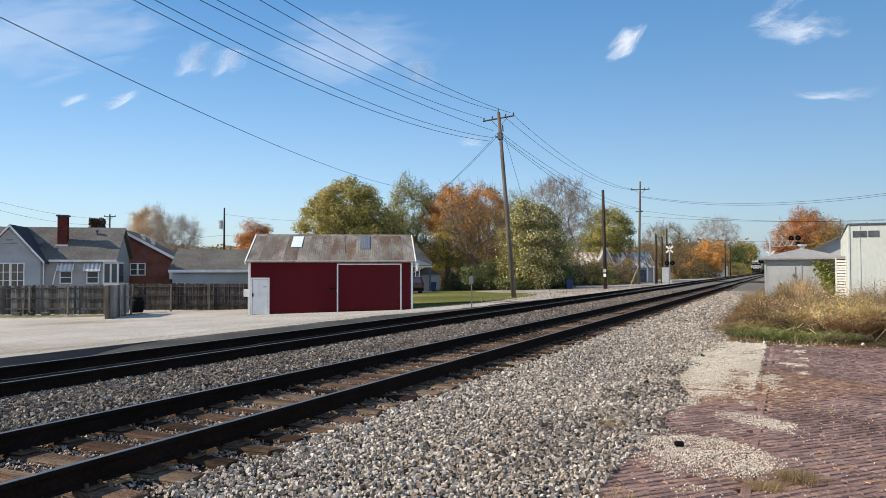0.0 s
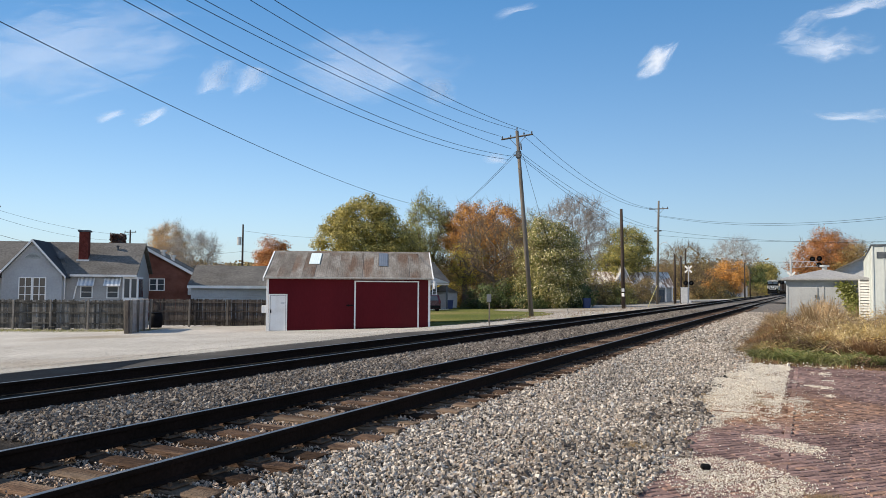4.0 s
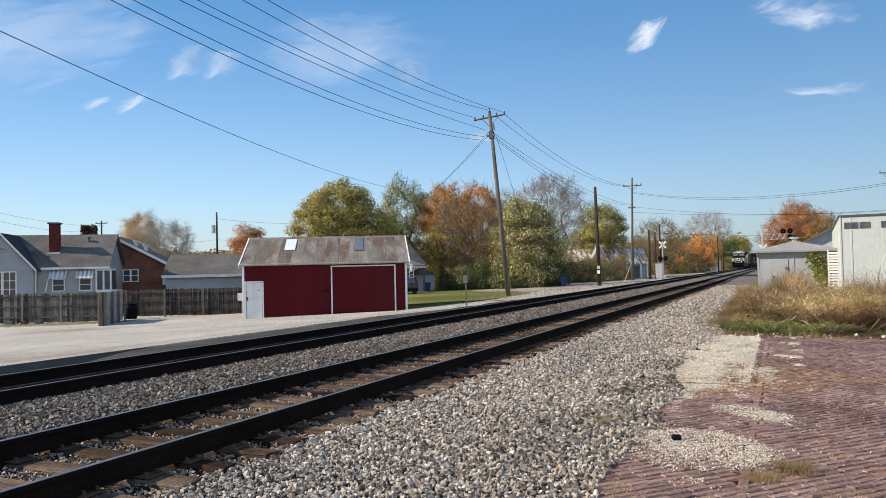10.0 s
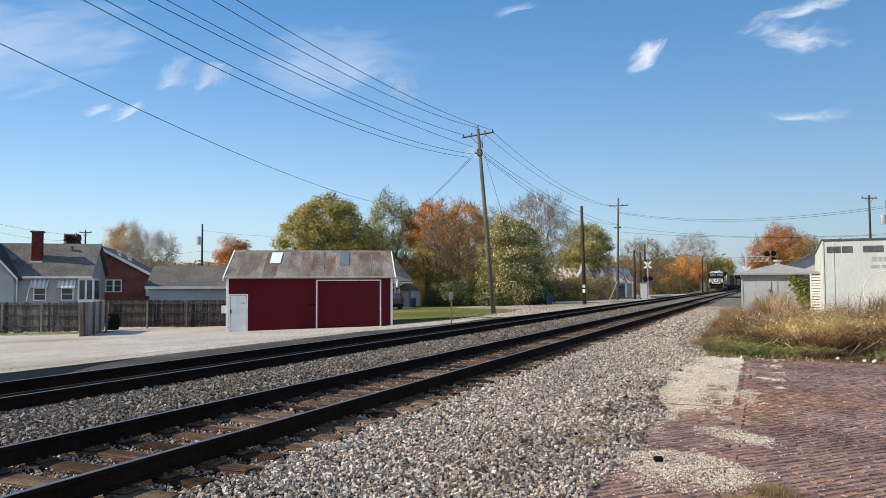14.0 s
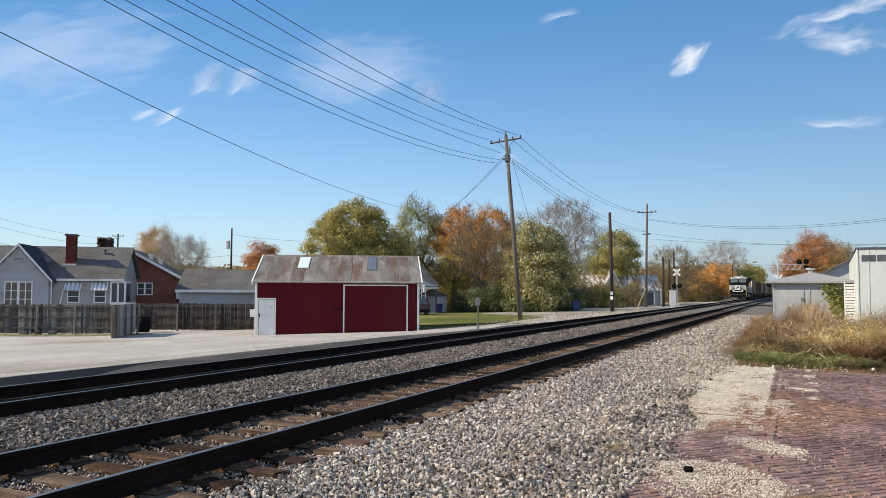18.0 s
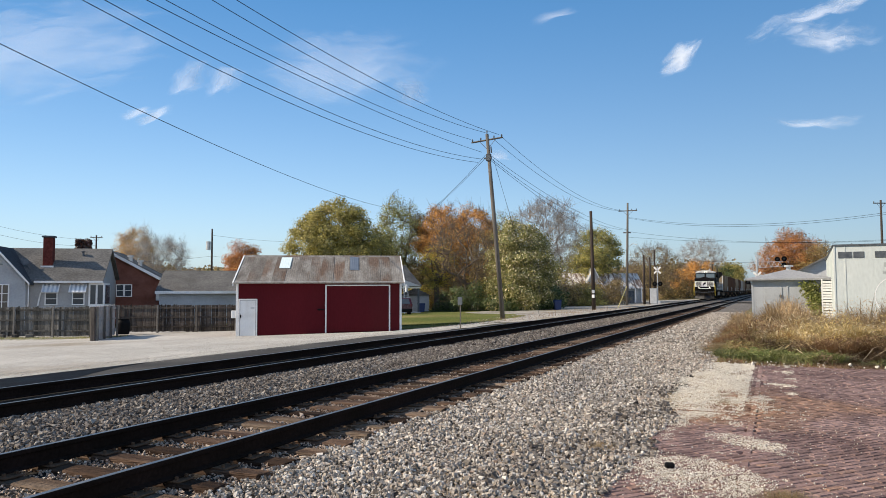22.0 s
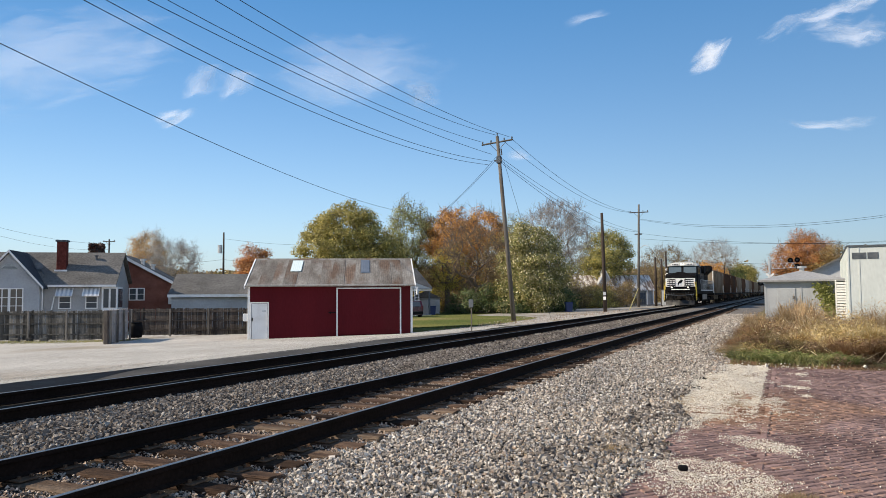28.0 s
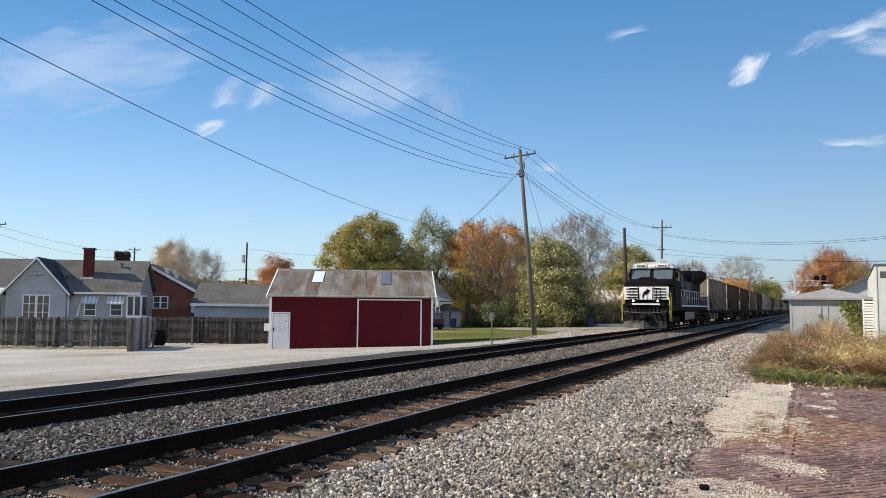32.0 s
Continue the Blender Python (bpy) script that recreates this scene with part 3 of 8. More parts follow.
def ties():
    rng = random.Random(4)
    meshes = []
    for k in range(5):
        g = Geo().box(-1.3, 1.3, -0.115, 0.115, -0.16, 0.0, 0.015)
        g.v = [(x + rng.uniform(-0.02, 0.02), y + rng.uniform(-0.008, 0.008), z + (rng.uniform(-0.012, 0.006) if z > -0.05 else 0)) for x, y, z in g.v]
        me = g.data("tie")
        me.materials.append(M_TIE)
        meshes.append(me)
    plate = Geo().box(-0.18, 0.18, -0.1, 0.1, 0.0, 0.016, 0.004)
    for sx in (-0.12, 0.12):
        for sy in (-0.06, 0.06):
            plate.box(sx - 0.012, sx + 0.012, sy - 0.012, sy + 0.012, 0.01, 0.045)
    pm = plate.data("tie_plate")
    pm.materials.append(M_PLATE)
    for tx, y0, count in ((TRACK_N, 1.5, 150), (TRACK_F, 20.0, 60)):
        panel = thing("track_ties", pose(tx, 0, 0), "weathered wooden cross ties bedded in stone", "railroad ties", "", "structure")
        for k in range(count):
            y = y0 + 0.505 * k + rng.uniform(-0.035, 0.035)
            t = part("tie", meshes[k % 5], M_TIE, panel, m=pose(rng.uniform(-0.05, 0.05), y, -0.188 + rng.uniform(-0.008, 0.004), 0, 0, rng.uniform(-1.2, 1.2)))
            if k < 60 and tx == TRACK_N:
                for s in (-0.7525, 0.7525):
                    part("tie_plate", pm, M_PLATE, t, m=pose(s, 0, 0))


ties()


def stones(name, spots, sizes, material, label, seed, small=False):
    """Many loose stones as one mesh: squashed, cut lumps on given places."""
    rng = np.random.default_rng(seed)
    ico = np.array([(x, y, z) for x in (-1, 1) for y in (-1, 1) for z in (-1, 1)]) * 0.8
    tri = np.array([(0, 1, 3), (0, 3, 2), (4, 6, 7), (4, 7, 5), (0, 4, 5), (0, 5, 1), (2, 3, 7), (2, 7, 6), (0, 2, 6), (0, 6, 4), (1, 5, 7), (1, 7, 3)])
    if small:
        ico = np.array([(1, 0, 0), (-0.5, 0.8, 0), (-0.5, -0.8, 0), (0.2, 0.1, 0.9), (-0.1, 0, -0.6)]) * 1.2
        tri = np.array([(0, 1, 3), (1, 2, 3), (2, 0, 3), (1, 0, 4), (2, 1, 4), (0, 2, 4)])
    n, nv = len(spots), len(ico)
    sh = ico[None] * rng.uniform(0.35, 1.15, (n, nv, 3))
    sh *= rng.uniform(0.6, 1.3, (n, 1, 3))
    a = rng.uniform(0, 2 * np.pi, n)
    b = rng.uniform(-1.2, 1.2, n)
    ca, sa, cb, sb = np.cos(a), np.sin(a), np.cos(b), np.sin(b)
    x, y, z = sh[..., 0], sh[..., 1], sh[..., 2]
    y, z = y * cb[:, None] - z * sb[:, None], y * sb[:, None] + z * cb[:, None]
    x, y = x * ca[:, None] - y * sa[:, None], x * sa[:, None] + y * ca[:, None]
    v = np.stack([x, y, z], -1) * (np.asarray(sizes)[:, None, None] / 2) + np.asarray(spots)[:, None, :]
    f = tri[None] + (np.arange(n) * nv)[:, None, None]
    me = fast_mesh(name, v.reshape(-1, 3), f.reshape(-1, 3))
    me.materials.append(material)
    return tagged(new(name, me), label, "stones", "", "stuff")


BED = ((-11.15, -0.28), (-10.75, -0.20), (-9.2, -0.205), (-8.5, -0.19), (-7.8, -0.16), (-7.1, -0.17), (-6.75, -0.235), (-5.6, -0.245), (-4.5, -0.245), (-4.25, -0.25), (-3.2, -0.262), (-2.2, -0.27), (-1.6, -0.285), (-1.25, -0.32))


def ballast():
    rng = random.Random(11)
    spots, sizes = [], []

    def zone(x0, x1, y0, y1, per, s0, s1, keep=lambda x, y: True):
        for _ in range(int((x1 - x0) * (y1 - y0) * per)):
            x, y = rng.uniform(x0, x1), rng.uniform(y0, y1)
            if not keep(x, y) or min(abs(x - TRACK_N - s) for s in (-0.7525, 0.7525)) < 0.06:
                continue
            s = rng.uniform(s0, s1) * (1.5 if rng.random() < 0.08 else 1)
            spots.append((x, y, line(x, BED) + rng.uniform(-0.012, 0.036)))
            sizes.append(s)

    def crib(x, y):
        return abs(((y - 1.5) / 0.505 + 0.5) % 1 - 0.5) > 0.24 or abs(x - TRACK_N) > 1.27

    edge = lambda x, y: x < -1.45 - 0.35 * step(10.3, 11.6, y) * step(17.5, 15.5, y) + wob(y, 9, 0.25, 0.5) - 0.5 * step(19, 24, y) - 0.3 * step(30, 50, y) + 0.12
    zone(-4.35, -1.1, 4.2, 12, 1450, 0.019, 0.048, edge)
    zone(-4.35, -1.2, -4, 4.2, 90, 0.03, 0.06, edge)
    stones("ballast_stones", spots, sizes, M_ROCK, "loose grey crushed-stone ballast, some pale, some dark", 5)
    spots.clear(), sizes.clear()
    zone(-4.35, -1.2, 12, 24, 650, 0.028, 0.054, edge)
    zone(-4.35, -1.2, 24, 60, 170, 0.045, 0.08, edge)
    stones("ballast_stones", spots, sizes, M_ROCK, "loose grey crushed-stone ballast farther along the track", 57)
    spots.clear(), sizes.clear()
    # darker, larger stones heaped along the edge of the brick street
    heap = lambda x, y: edge(x - 0.12, y) and x > -2.9 + 0.09 * y * 0.5 and noise.noise((x * 1.1, y * 0.8, 6.0)) > -0.12
    zone(-2.5, -1.1, 5.0, 13.5, 620, 0.034, 0.072, heap)
    stones("edge_ballast", spots, sizes, M_ROCK_C, "larger dark stones heaped at the ballast's edge", 58)
    spots.clear(), sizes.clear()
    # Same stone as the shoulder; the darker tones paint its shaded side.
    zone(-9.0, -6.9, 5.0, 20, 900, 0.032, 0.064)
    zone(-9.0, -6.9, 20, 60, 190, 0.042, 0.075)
    stones("ballast_stones", spots, sizes, M_ROCK_C, "crushed stone heaped between the tracks, darkened to paint its shaded side", 54)
    spots.clear(), sizes.clear()
    zone(-7.0, -4.3, 2.5, 16, 1000, 0.022, 0.046, crib)
    zone(-7.0, -4.3, 16, 40, 240, 0.03, 0.06, crib)
    stones("crib_stones", spots, sizes, M_ROCK_B, "brownish stones lying between the ties", 55, True)


ballast()

# ---- brick street ----
def patchy(x, y):
    """How much pale grit lies on the bricks (0 to 1)."""
    far = step(-0.38, -0.50, x) * step(9.9, 11.4, y) * step(19.4, 18.6, y) * step(-2.35, -1.9, x)
    p, q = x + 0.40, y - 9.35
    mid = max(0, 1 - ((p * 0.77 - q * 0.64) / 0.66) ** 2 - ((p * 0.64 + q * 0.77) / 0.33) ** 2)
    near = max(0, 1.15 - ((x + 0.8) / 0.66) ** 2 - ((y - 7.35) / 0.85) ** 2)
    return min(1, max(far, mid * 1.9, near * 2.4))


def grit():
    rng = random.Random(8)
    spots, sizes = [], []
    for _ in range(190000):
        x, y = rng.uniform(-2.3, 0.35), rng.uniform(5.6, 19)
        k = 0.78 * patchy(x, y) + 0.9 * noise.noise((x * 2.1, y * 1.3, 2.0)) + 0.5 * noise.noise((x * 7, y * 5, 3.0))
        if rng.random() < k - 0.2:
            spots.append((x, y, max(line(x, BED) + 0.012, GROUND_R + 0.004 + (0.018 if y > 11.3 and x < -0.45 else 0.004))))
            sizes.append(rng.uniform(0.008, 0.024) * (1 + 0.06 * max(0, y - 10)))
    for _ in range(4200):
        x, y = rng.uniform(-1.4, 2.6), rng.uniform(5.2, 18.5)
        if rng.random() < 0.8 * math.exp(-abs(x + 0.2) / 1.2):
            spots.append((x, y, GROUND_R + 0.006))
            sizes.append(rng.uniform(0.008, 0.024))
    stones("limestone_chips", spots, sizes, M_WHITE_ROCK, "pale limestone chips scattered over brick paving", 6, True)
    spots, sizes = [], []
    for _ in range(26000):
        x, y = rng.uniform(-2.9, -1.35), rng.uniform(5.5, 13)
        if 0.5 * noise.noise((x * 1.4, y * 0.9, 8.0)) + 0.35 * noise.noise((x * 5, y * 4, 9.0)) - 0.25 * abs(x + 1.9) > rng.uniform(-0.3, 0.4):
            spots.append((x, y, max(GROUND_R, line(x, BED)) + rng.uniform(0.004, 0.022)))
            sizes.append(rng.uniform(0.012, 0.028))
    stones("tan_grit", spots, sizes, surf("tan_soil_crumbs", (0.26, 0.19, 0.12), (0.40, 0.31, 0.20), 1.5, 0.95, 0.3, 40, island=0.4), "tan soil crumbs and fine grit on the ballast shoulder", 12, True)
    spots, sizes = [], []
    for _ in range(42000):
        y = rng.uniform(7, 36)
        x = -13.4 + 0.6 * step(22, 30, y) - rng.random() ** 1.3 * 16
        spots.append((x, y, ground(x, y) + 0.01))
        sizes.append(rng.uniform(0.010, 0.026) * (2.0 if rng.random() < 0.02 else 1))
    stones("lot_gravel", spots, sizes, rocky("lot_stones", ((0.22, 0.20, 0.17), (0.44, 0.41, 0.36), (0.56, 0.53, 0.47), (0.36, 0.33, 0.28), (0.62, 0.59, 0.54)), 0.3), "coarse pale stones lying on the gravel lot", 9, True)
    spots, sizes = [], []
    for _ in range(5000):
        y = rng.uniform(37, 80)
        x = rng.uniform(-19, -11.2)
        spots.append((x, y, ground(x, y) + 0.01))
        sizes.append(rng.uniform(0.03, 0.08))
    stones("verge_stones", spots, sizes, M_ROCK, "stones strewn over the dirt verge", 10, True)
    lump = part("loose_block", Geo().box(-0.045, 0.045, -0.03, 0.03, 0, 0.05, 0.012), M_BLACK, None, m=pose(-0.98, 7.62, GROUND_R + 0.01, 0, 0, 20))
    tagged(lump, "small black lump lying on the chips", "lump")


grit()


# ---- barn ----
def barn():
    L, H, W, R = 9.13, 3.0, 7.6, 4.56
    b = thing("barn", pose(-27.22, 33.14, -1.03, 0, 0, 30.56), "dark red barn with white trim and rusty tin roof", "barn")
    g = Geo().box(0, L, 0, 0.14, -0.3, H)
    part("front_wall", g, M_RED, b)
    g = Geo().box(0, L, W - 0.14, W, -0.3, H)
    part("back_wall", g, M_RED, b)
    for x0 in (0.0, L - 0.14):
        part("gable_wall", Geo().prism([(0.14, -0.3), (W - 0.14, -0.3), (W - 0.14, H), (W / 2, R - 0.1), (0.14, H)], x0, x0 + 0.14, "x"), M_RED, b)
    # slightly proud cladding boards on the front
    part("sliding_door", Geo().box(4.91, 8.46, -0.075, -0.02, 0.22, 2.76, 0.01), M_RED, b, "large red sliding door")
    door = b.children[-1]
    for x0, x1, z0, z1 in ((4.86, 4.94, 0.14, 2.84), (8.42, 8.50, 0.22, 2.84), (4.94, 8.42, 2.77, 2.84)):
        part("door_trim", Geo().box(x0, x1, -0.095, -0.04, z0, z1, 0.008), M_WHITE, door, "white door trim")
    part("latch", Geo().box(4.42, 4.86, -0.07, -0.02, 1.42, 1.47, 0.01).box(4.5, 4.56, -0.09, -0.02, 1.38, 1.5), M_BLACK, b, "black iron latch bar")
    ed = part("entry_door", Geo().box(0.2, 1.06, -0.05, 0.0, 0.02, 1.98, 0.01), M_WHITE, b, "white entry door")
    for x0, x1, z0, z1 in ((0.12, 0.19, 0.0, 2.06), (1.07, 1.14, 0.0, 2.06), (0.19, 1.07, 1.99, 2.06)):
        part("door_frame", Geo().box(x0, x1, -0.075, -0.01, z0, z1, 0.006), M_WHITE, ed)
    for x0, x1, z0, z1 in ((0.192, 0.212, 0.0, 1.99), (1.05, 1.07, 0.0, 1.99), (0.212, 1.05, 1.975, 1.995)):
        part("door_gap", Geo().box(x0, x1, -0.055, -0.045, z0, z1), M_SLATE, ed, "dark gap round the door")
    part("door_handle", Geo().box(0.22, 0.27, -0.11, -0.04, 1.0, 1.2, 0.01), M_BLACK, ed, "dark door handle")
    part("door_plate", Geo().box(0.78, 0.98, -0.06, -0.045, 1.52, 1.6), M_STEEL, ed)
    for x0 in (-0.02, L - 0.1):
        part("corner_trim", Geo().box(x0, x0 + 0.12, -0.04, 0.1, -0.2, H, 0.008), M_WHITE, b, "white corner board")
    part("eave_trim", Geo().box(-0.1, L + 0.1, -0.26, -0.2, H - 0.09, H + 0.02, 0.01), M_FENCE_P, b, "white eave board")
    part("soffit", Geo().box(-0.05, L + 0.05, -0.2, 0.0, H - 0.05, H - 0.02), M_WHITE, b)
    part("meter_box", Geo().box(-0.28, -0.03, 0.02, 0.16, 1.0, 1.42, 0.02), M_WHITE, b, "white meter box")
    part("foundation", Geo().box(-0.02, L + 0.02, -0.03, W, -0.5, -0.02 + 0.03), M_WHITE, b, "pale concrete foundation")
    slope = math.atan2(R - H, W / 2)
    run = (W / 2 + 0.3) / math.cos(slope)
    # corrugated sheets
    def sheet_mesh(w, l):
        v, f = [], []
        n = int(w / 0.055)
        for i in range(n + 1):
            z = 0.003 * math.cos(math.pi * i)
            for j in (0, 1):
                v.append((w * i / n, l * j, z))
        f = [(2 * i, 2 * i + 2, 2 * i + 3, 2 * i + 1) for i in range(n)]
        k = len(v)
        v += [(x, y, z - 0.006) for x, y, z in v]
        f += [tuple(a + k for a in q[::-1]) for q in f]
        me = bpy.data.meshes.new("roof_sheet")
        me.from_pydata(v, [], f)
        return me
    cols = 14
    w = (L + 0.3) / cols
    rng = random.Random(3)
    lo, hi = sheet_mesh(w + 0.04, run), sheet_mesh(w + 0.04, run)
    for me in (lo, hi):
        me.materials.append(M_TIN)
    sky_l, dark = sheet_mesh(0.62, run * 0.42), sheet_mesh(0.52, run * 0.5)
    sky_l.materials.append(M_FIBRE)
    dark.materials.append(M_TIN2)
    for back in (0, 1):
        roof = new("roof_slope")
        roof.parent = b
        if back:
            roof.matrix_basis = pose(L, W + 0.3, H - 0.3 * math.tan(slope) + 0.03, 0, 0, 180) @ pose(0, 0, 0, math.degrees(slope))
        else:
            roof.matrix_basis = pose(0, -0.3, H - 0.3 * math.tan(slope) + 0.06, math.degrees(slope), 0, 0)
        for c in range(cols):
            part("roof_sheet", (lo, hi)[c % 2], M_TIN, roof, m=pose(-0.15 + c * w, rng.uniform(-0.03, 0.0), rng.uniform(0, 0.012) + 0.006 * (c % 2), 0, 0, rng.uniform(-0.3, 0.3)))
        if not back:
            part("skylight", sky_l, M_FIBRE, roof, "pale green fibreglass skylight sheet", m=pose(2.12, run * 0.5, 0.05))
            part("skylight", dark, M_TIN2, roof, "dark blue-grey replacement sheet", m=pose(6.2, run * 0.44, 0.05))
    part("ridge_cap", Geo().prism([(W / 2 - 0.16, R - 0.0), (W / 2, R + 0.11), (W / 2 + 0.16, R - 0.0), (W / 2, R + 0.09)], -0.15, L + 0.15, "x"), M_TIN, b)
    for x0 in (-0.2, L + 0.13):
        for s in (0, 1):
            y0, y1 = ((-0.3, W / 2), (W + 0.3, W / 2))[s]
            z0, z1 = H - 0.3 * math.tan(slope), R
            part("barge_board", Geo().prism([(y0, z0 - 0.08), (y1, z1 - 0.08), (y1, z1 + 0.1), (y0, z0 + 0.1)], x0, x0 + 0.07, "x"), M_WHITE, b, "white barge board")
    return b


barn()


# ---- houses ----
def clapboards(parent, x0, x1, y, z0, z1, material, pitch=0.16, peak=None):
    """Overlapping boards on a wall that faces -y; peak: the height of a gable above its middle."""
    g = Geo()
    z = z0
    top = peak or z1
    while z < top - 0.02:
        a, b = x0, x1
        if z > z1:
            k = (z + pitch - z1) / (peak - z1)
            if k >= 0.97:
                break
            a, b = x0 + (x1 - x0) / 2 * k, x1 - (x1 - x0) / 2 * k
        g.prism([(y - 0.05, z), (y - 0.003, z), (y - 0.003, z + pitch), (y - 0.008, z + pitch)], a, b, "x")
        z += pitch
    return tagged(part("clapboard_cladding", g, material, parent, "overlapping painted boards"), kind="stuff")


def gable_roof(parent, x0, x1, y0, y1, ze, zr, material, over=0.3, axis="x", thick=0.12, name="roof"):
    """A gable roof; axis: along which the ridge runs."""
    mid = ((y0 + y1) if axis == "x" else (x0 + x1)) / 2
    a, b = (y0, y1) if axis == "x" else (x0, x1)
    k = (zr - ze) / (mid - a)
    pr = [(a - over, ze - over * k), (mid, zr), (b + over, ze - over * k), (b + over, ze - over * k + thick), (mid, zr + thick), (a - over, ze - over * k + thick)]
    c0, c1 = (x0, x1) if axis == "x" else (y0, y1)
    return part(name, Geo().prism(pr, c0 - over, c1 + over, axis), material, parent)


def window(parent, x0, x1, z0, z1, y, frame_m=None, panes=(1, 2), axis="x", glass=None):
    """A sash window in a wall that faces -y (or, for axis y, the +x side)."""
    frame_m = frame_m or M_WHITE
    def bx(g, a0, a1, d0, d1, c0, c1):
        return g.box(a0, a1, y + d0, y + d1, c0, c1) if axis == "x" else g.box(y - d1, y - d0, a0, a1, c0, c1)
    w = part("window", bx(Geo(), x0, x1, -0.02, 0.03, z0, z1), glass or M_GLASS, parent, "window glass")
    t = 0.07
    for a0, a1, c0, c1 in ((x0 - t, x0, z0 - t, z1 + t), (x1, x1 + t, z0 - t, z1 + t), (x0, x1, z1, z1 + t), (x0, x1, z0 - t, z0)):
        part("window_frame", bx(Geo(), a0, a1, -0.06, 0.02, c0, c1), frame_m, w)
    for i in range(1, panes[0]):
        xm = x0 + (x1 - x0) * i / panes[0]
        part("mullion", bx(Geo(), xm - 0.03, xm + 0.03, -0.05, 0.0, z0, z1), frame_m, w)
    for i in range(1, panes[1]):
        zm = z0 + (z1 - z0) * i / panes[1]
        part("glazing_bar", bx(Geo(), x0, x1, -0.045, 0.0, zm - 0.02, zm + 0.02), frame_m, w)
    return w


def white_house():
    G = -1.45
    h = thing("white_house", town(-24.75, 56, 0, 13), "white clapboard bungalow with grey shingled cross-gable roof", "house")
    W = 6.4
    ze, zr = 2.36, 4.72
    part("front_wall", Geo().box(-15, 0, 0, 0.2, G, ze), M_SIDING_G, h)
    part("back_wall", Geo().box(-15, 0, W - 0.2, W, G, ze), M_SIDING_G, h)
    for x0 in (-15.0, -0.2):
        part("end_wall", Geo().prism([(0.2, G), (W - 0.2, G), (W - 0.2, ze), (W / 2, zr - 0.08), (0.2, ze)], x0, x0 + 0.2, "x"), M_SIDING_G, h)
    gable_roof(h, -15, 0, 0, W, ze, zr, M_SHINGLE, 0.28)
    part("fascia", Geo().box(-4.4, 0.28, -0.36, -0.3, 2.10, 2.26), M_WHITE, h, "white gutter board")
    # front wing
    part("wing_front", Geo().prism([(-8.75, G), (-4.75, G), (-4.75, 2.3), (-6.75, 4.62), (-8.75, 2.3)], -1.0, -0.82, "y"), M_SIDING, h, "white clapboard gable wall")
    part("wing_side", Geo().box(-4.93, -4.75, -0.82, 0, G, 2.3), M_SIDING, h)
    part("wing_side", Geo().box(-8.75, -8.57, -0.82, 0, G, 2.3), M_SIDING, h)
    wing = [(-8.75 - 0.3, 2.3 - 0.35), (-6.75, 4.62), (-4.75 + 0.3, 2.3 - 0.35), (-4.75 + 0.3, 2.3 - 0.2), (-6.75, 4.78), (-8.75 - 0.3, 2.3 - 0.2)]
    # Darker shingles than the main roof paint the shade on this slope.
    part("wing_roof", Geo().prism(wing, -1.25, 3.0, "y"), M_SHINGLE_D, h, "shingled wing roof, coloured dark for its shaded slope")
    for s in (-1, 1):
        part("barge_board", Geo().prism([(-6.75 + s * 2.32, 1.93), (-6.75, 4.6), (-6.75, 4.78), (-6.75 + s * 2.32, 2.1)], -1.31, -1.25, "y"), M_WHITE, h)
    clapboards(h, -8.75, -4.75, -1.0, -0.2, 2.3, M_WALL, 0.17, 4.5)
    clapboards(h, -4.7, -0.8, 0.0, -0.2, 2.1, M_WALL_G, 0.17)
    window(h, -7.55, -6.78, 0.15, 1.95, -1.04, panes=(2, 3), glass=M_CURTAIN)
    window(h, -6.62, -5.85, 0.15, 1.95, -1.04, panes=(2, 3), glass=M_CURTAIN)
    pts = [(-6.75 + 0.55 * math.cos(t), 3.36 + 0.42 * math.sin(t)) for t in span(0, math.pi, 12)]
    vent = part("gable_vent", Geo().prism(pts, -1.07, -0.98, "y"), M_BOXDARK, h, "arched louvred gable vent")
    for k in range(4):
        part("slat", Geo().box(-6.75 - 0.5 + 0.08 * k, -6.75 + 0.5 - 0.08 * k, -1.08, -1.05, 3.4 + 0.09 * k, 3.43 + 0.09 * k), M_SLATE, vent)
    part("downspout", Geo().tube([(-4.62, -0.9, 2.1), (-4.62, -0.75, 1.9), (-4.62, -0.75, -1.3)], 0.045, 6), M_WHITE, h)
    for xc in (-3.28, -1.45):
        window(h, xc - 0.36, xc + 0.36, 0.55, 1.35, -0.04)
        aw = part("awning", Geo().prism([(-0.55, 1.42), (-0.06, 2.05), (-0.03, 2.05), (-0.5, 1.40)], xc - 0.58, xc + 0.58, "x"), M_WHITE, h, "striped metal window awning")
        for k in range(4):
            xa = xc - 0.5 + 0.29 * k
            part("stripe", Geo().prism([(-0.56, 1.425), (-0.06, 2.07), (-0.055, 2.06), (-0.55, 1.415)], xa, xa + 0.13, "x"), M_STEEL, aw, "grey awning stripe")
    part("prop", Geo().tube([(-4.25, -0.5, -0.6), (-4.0, -0.05, 1.4)], 0.05, 6), M_WHITE, h, "white leaning downpipe")
    # corner bay
    bay = part("bay", Geo().box(-0.75, 0.35, -0.12, 1.9, G, 2.1), M_WHITE, h, "white glazed corner bay")
    for a in (-0.62, -0.12):
        part("pane", Geo().box(a, a + 0.36, -0.15, -0.12, 0.55, 1.95), M_GLASS, bay)
    for a in (0.15, 0.75, 1.3):
        part("pane", Geo().box(0.35, 0.38, a, a + 0.45, 0.55, 1.95), M_GLASS, bay)
    window(h, 3.0, 3.5, 0.6, 1.9, 0.0, axis="y")
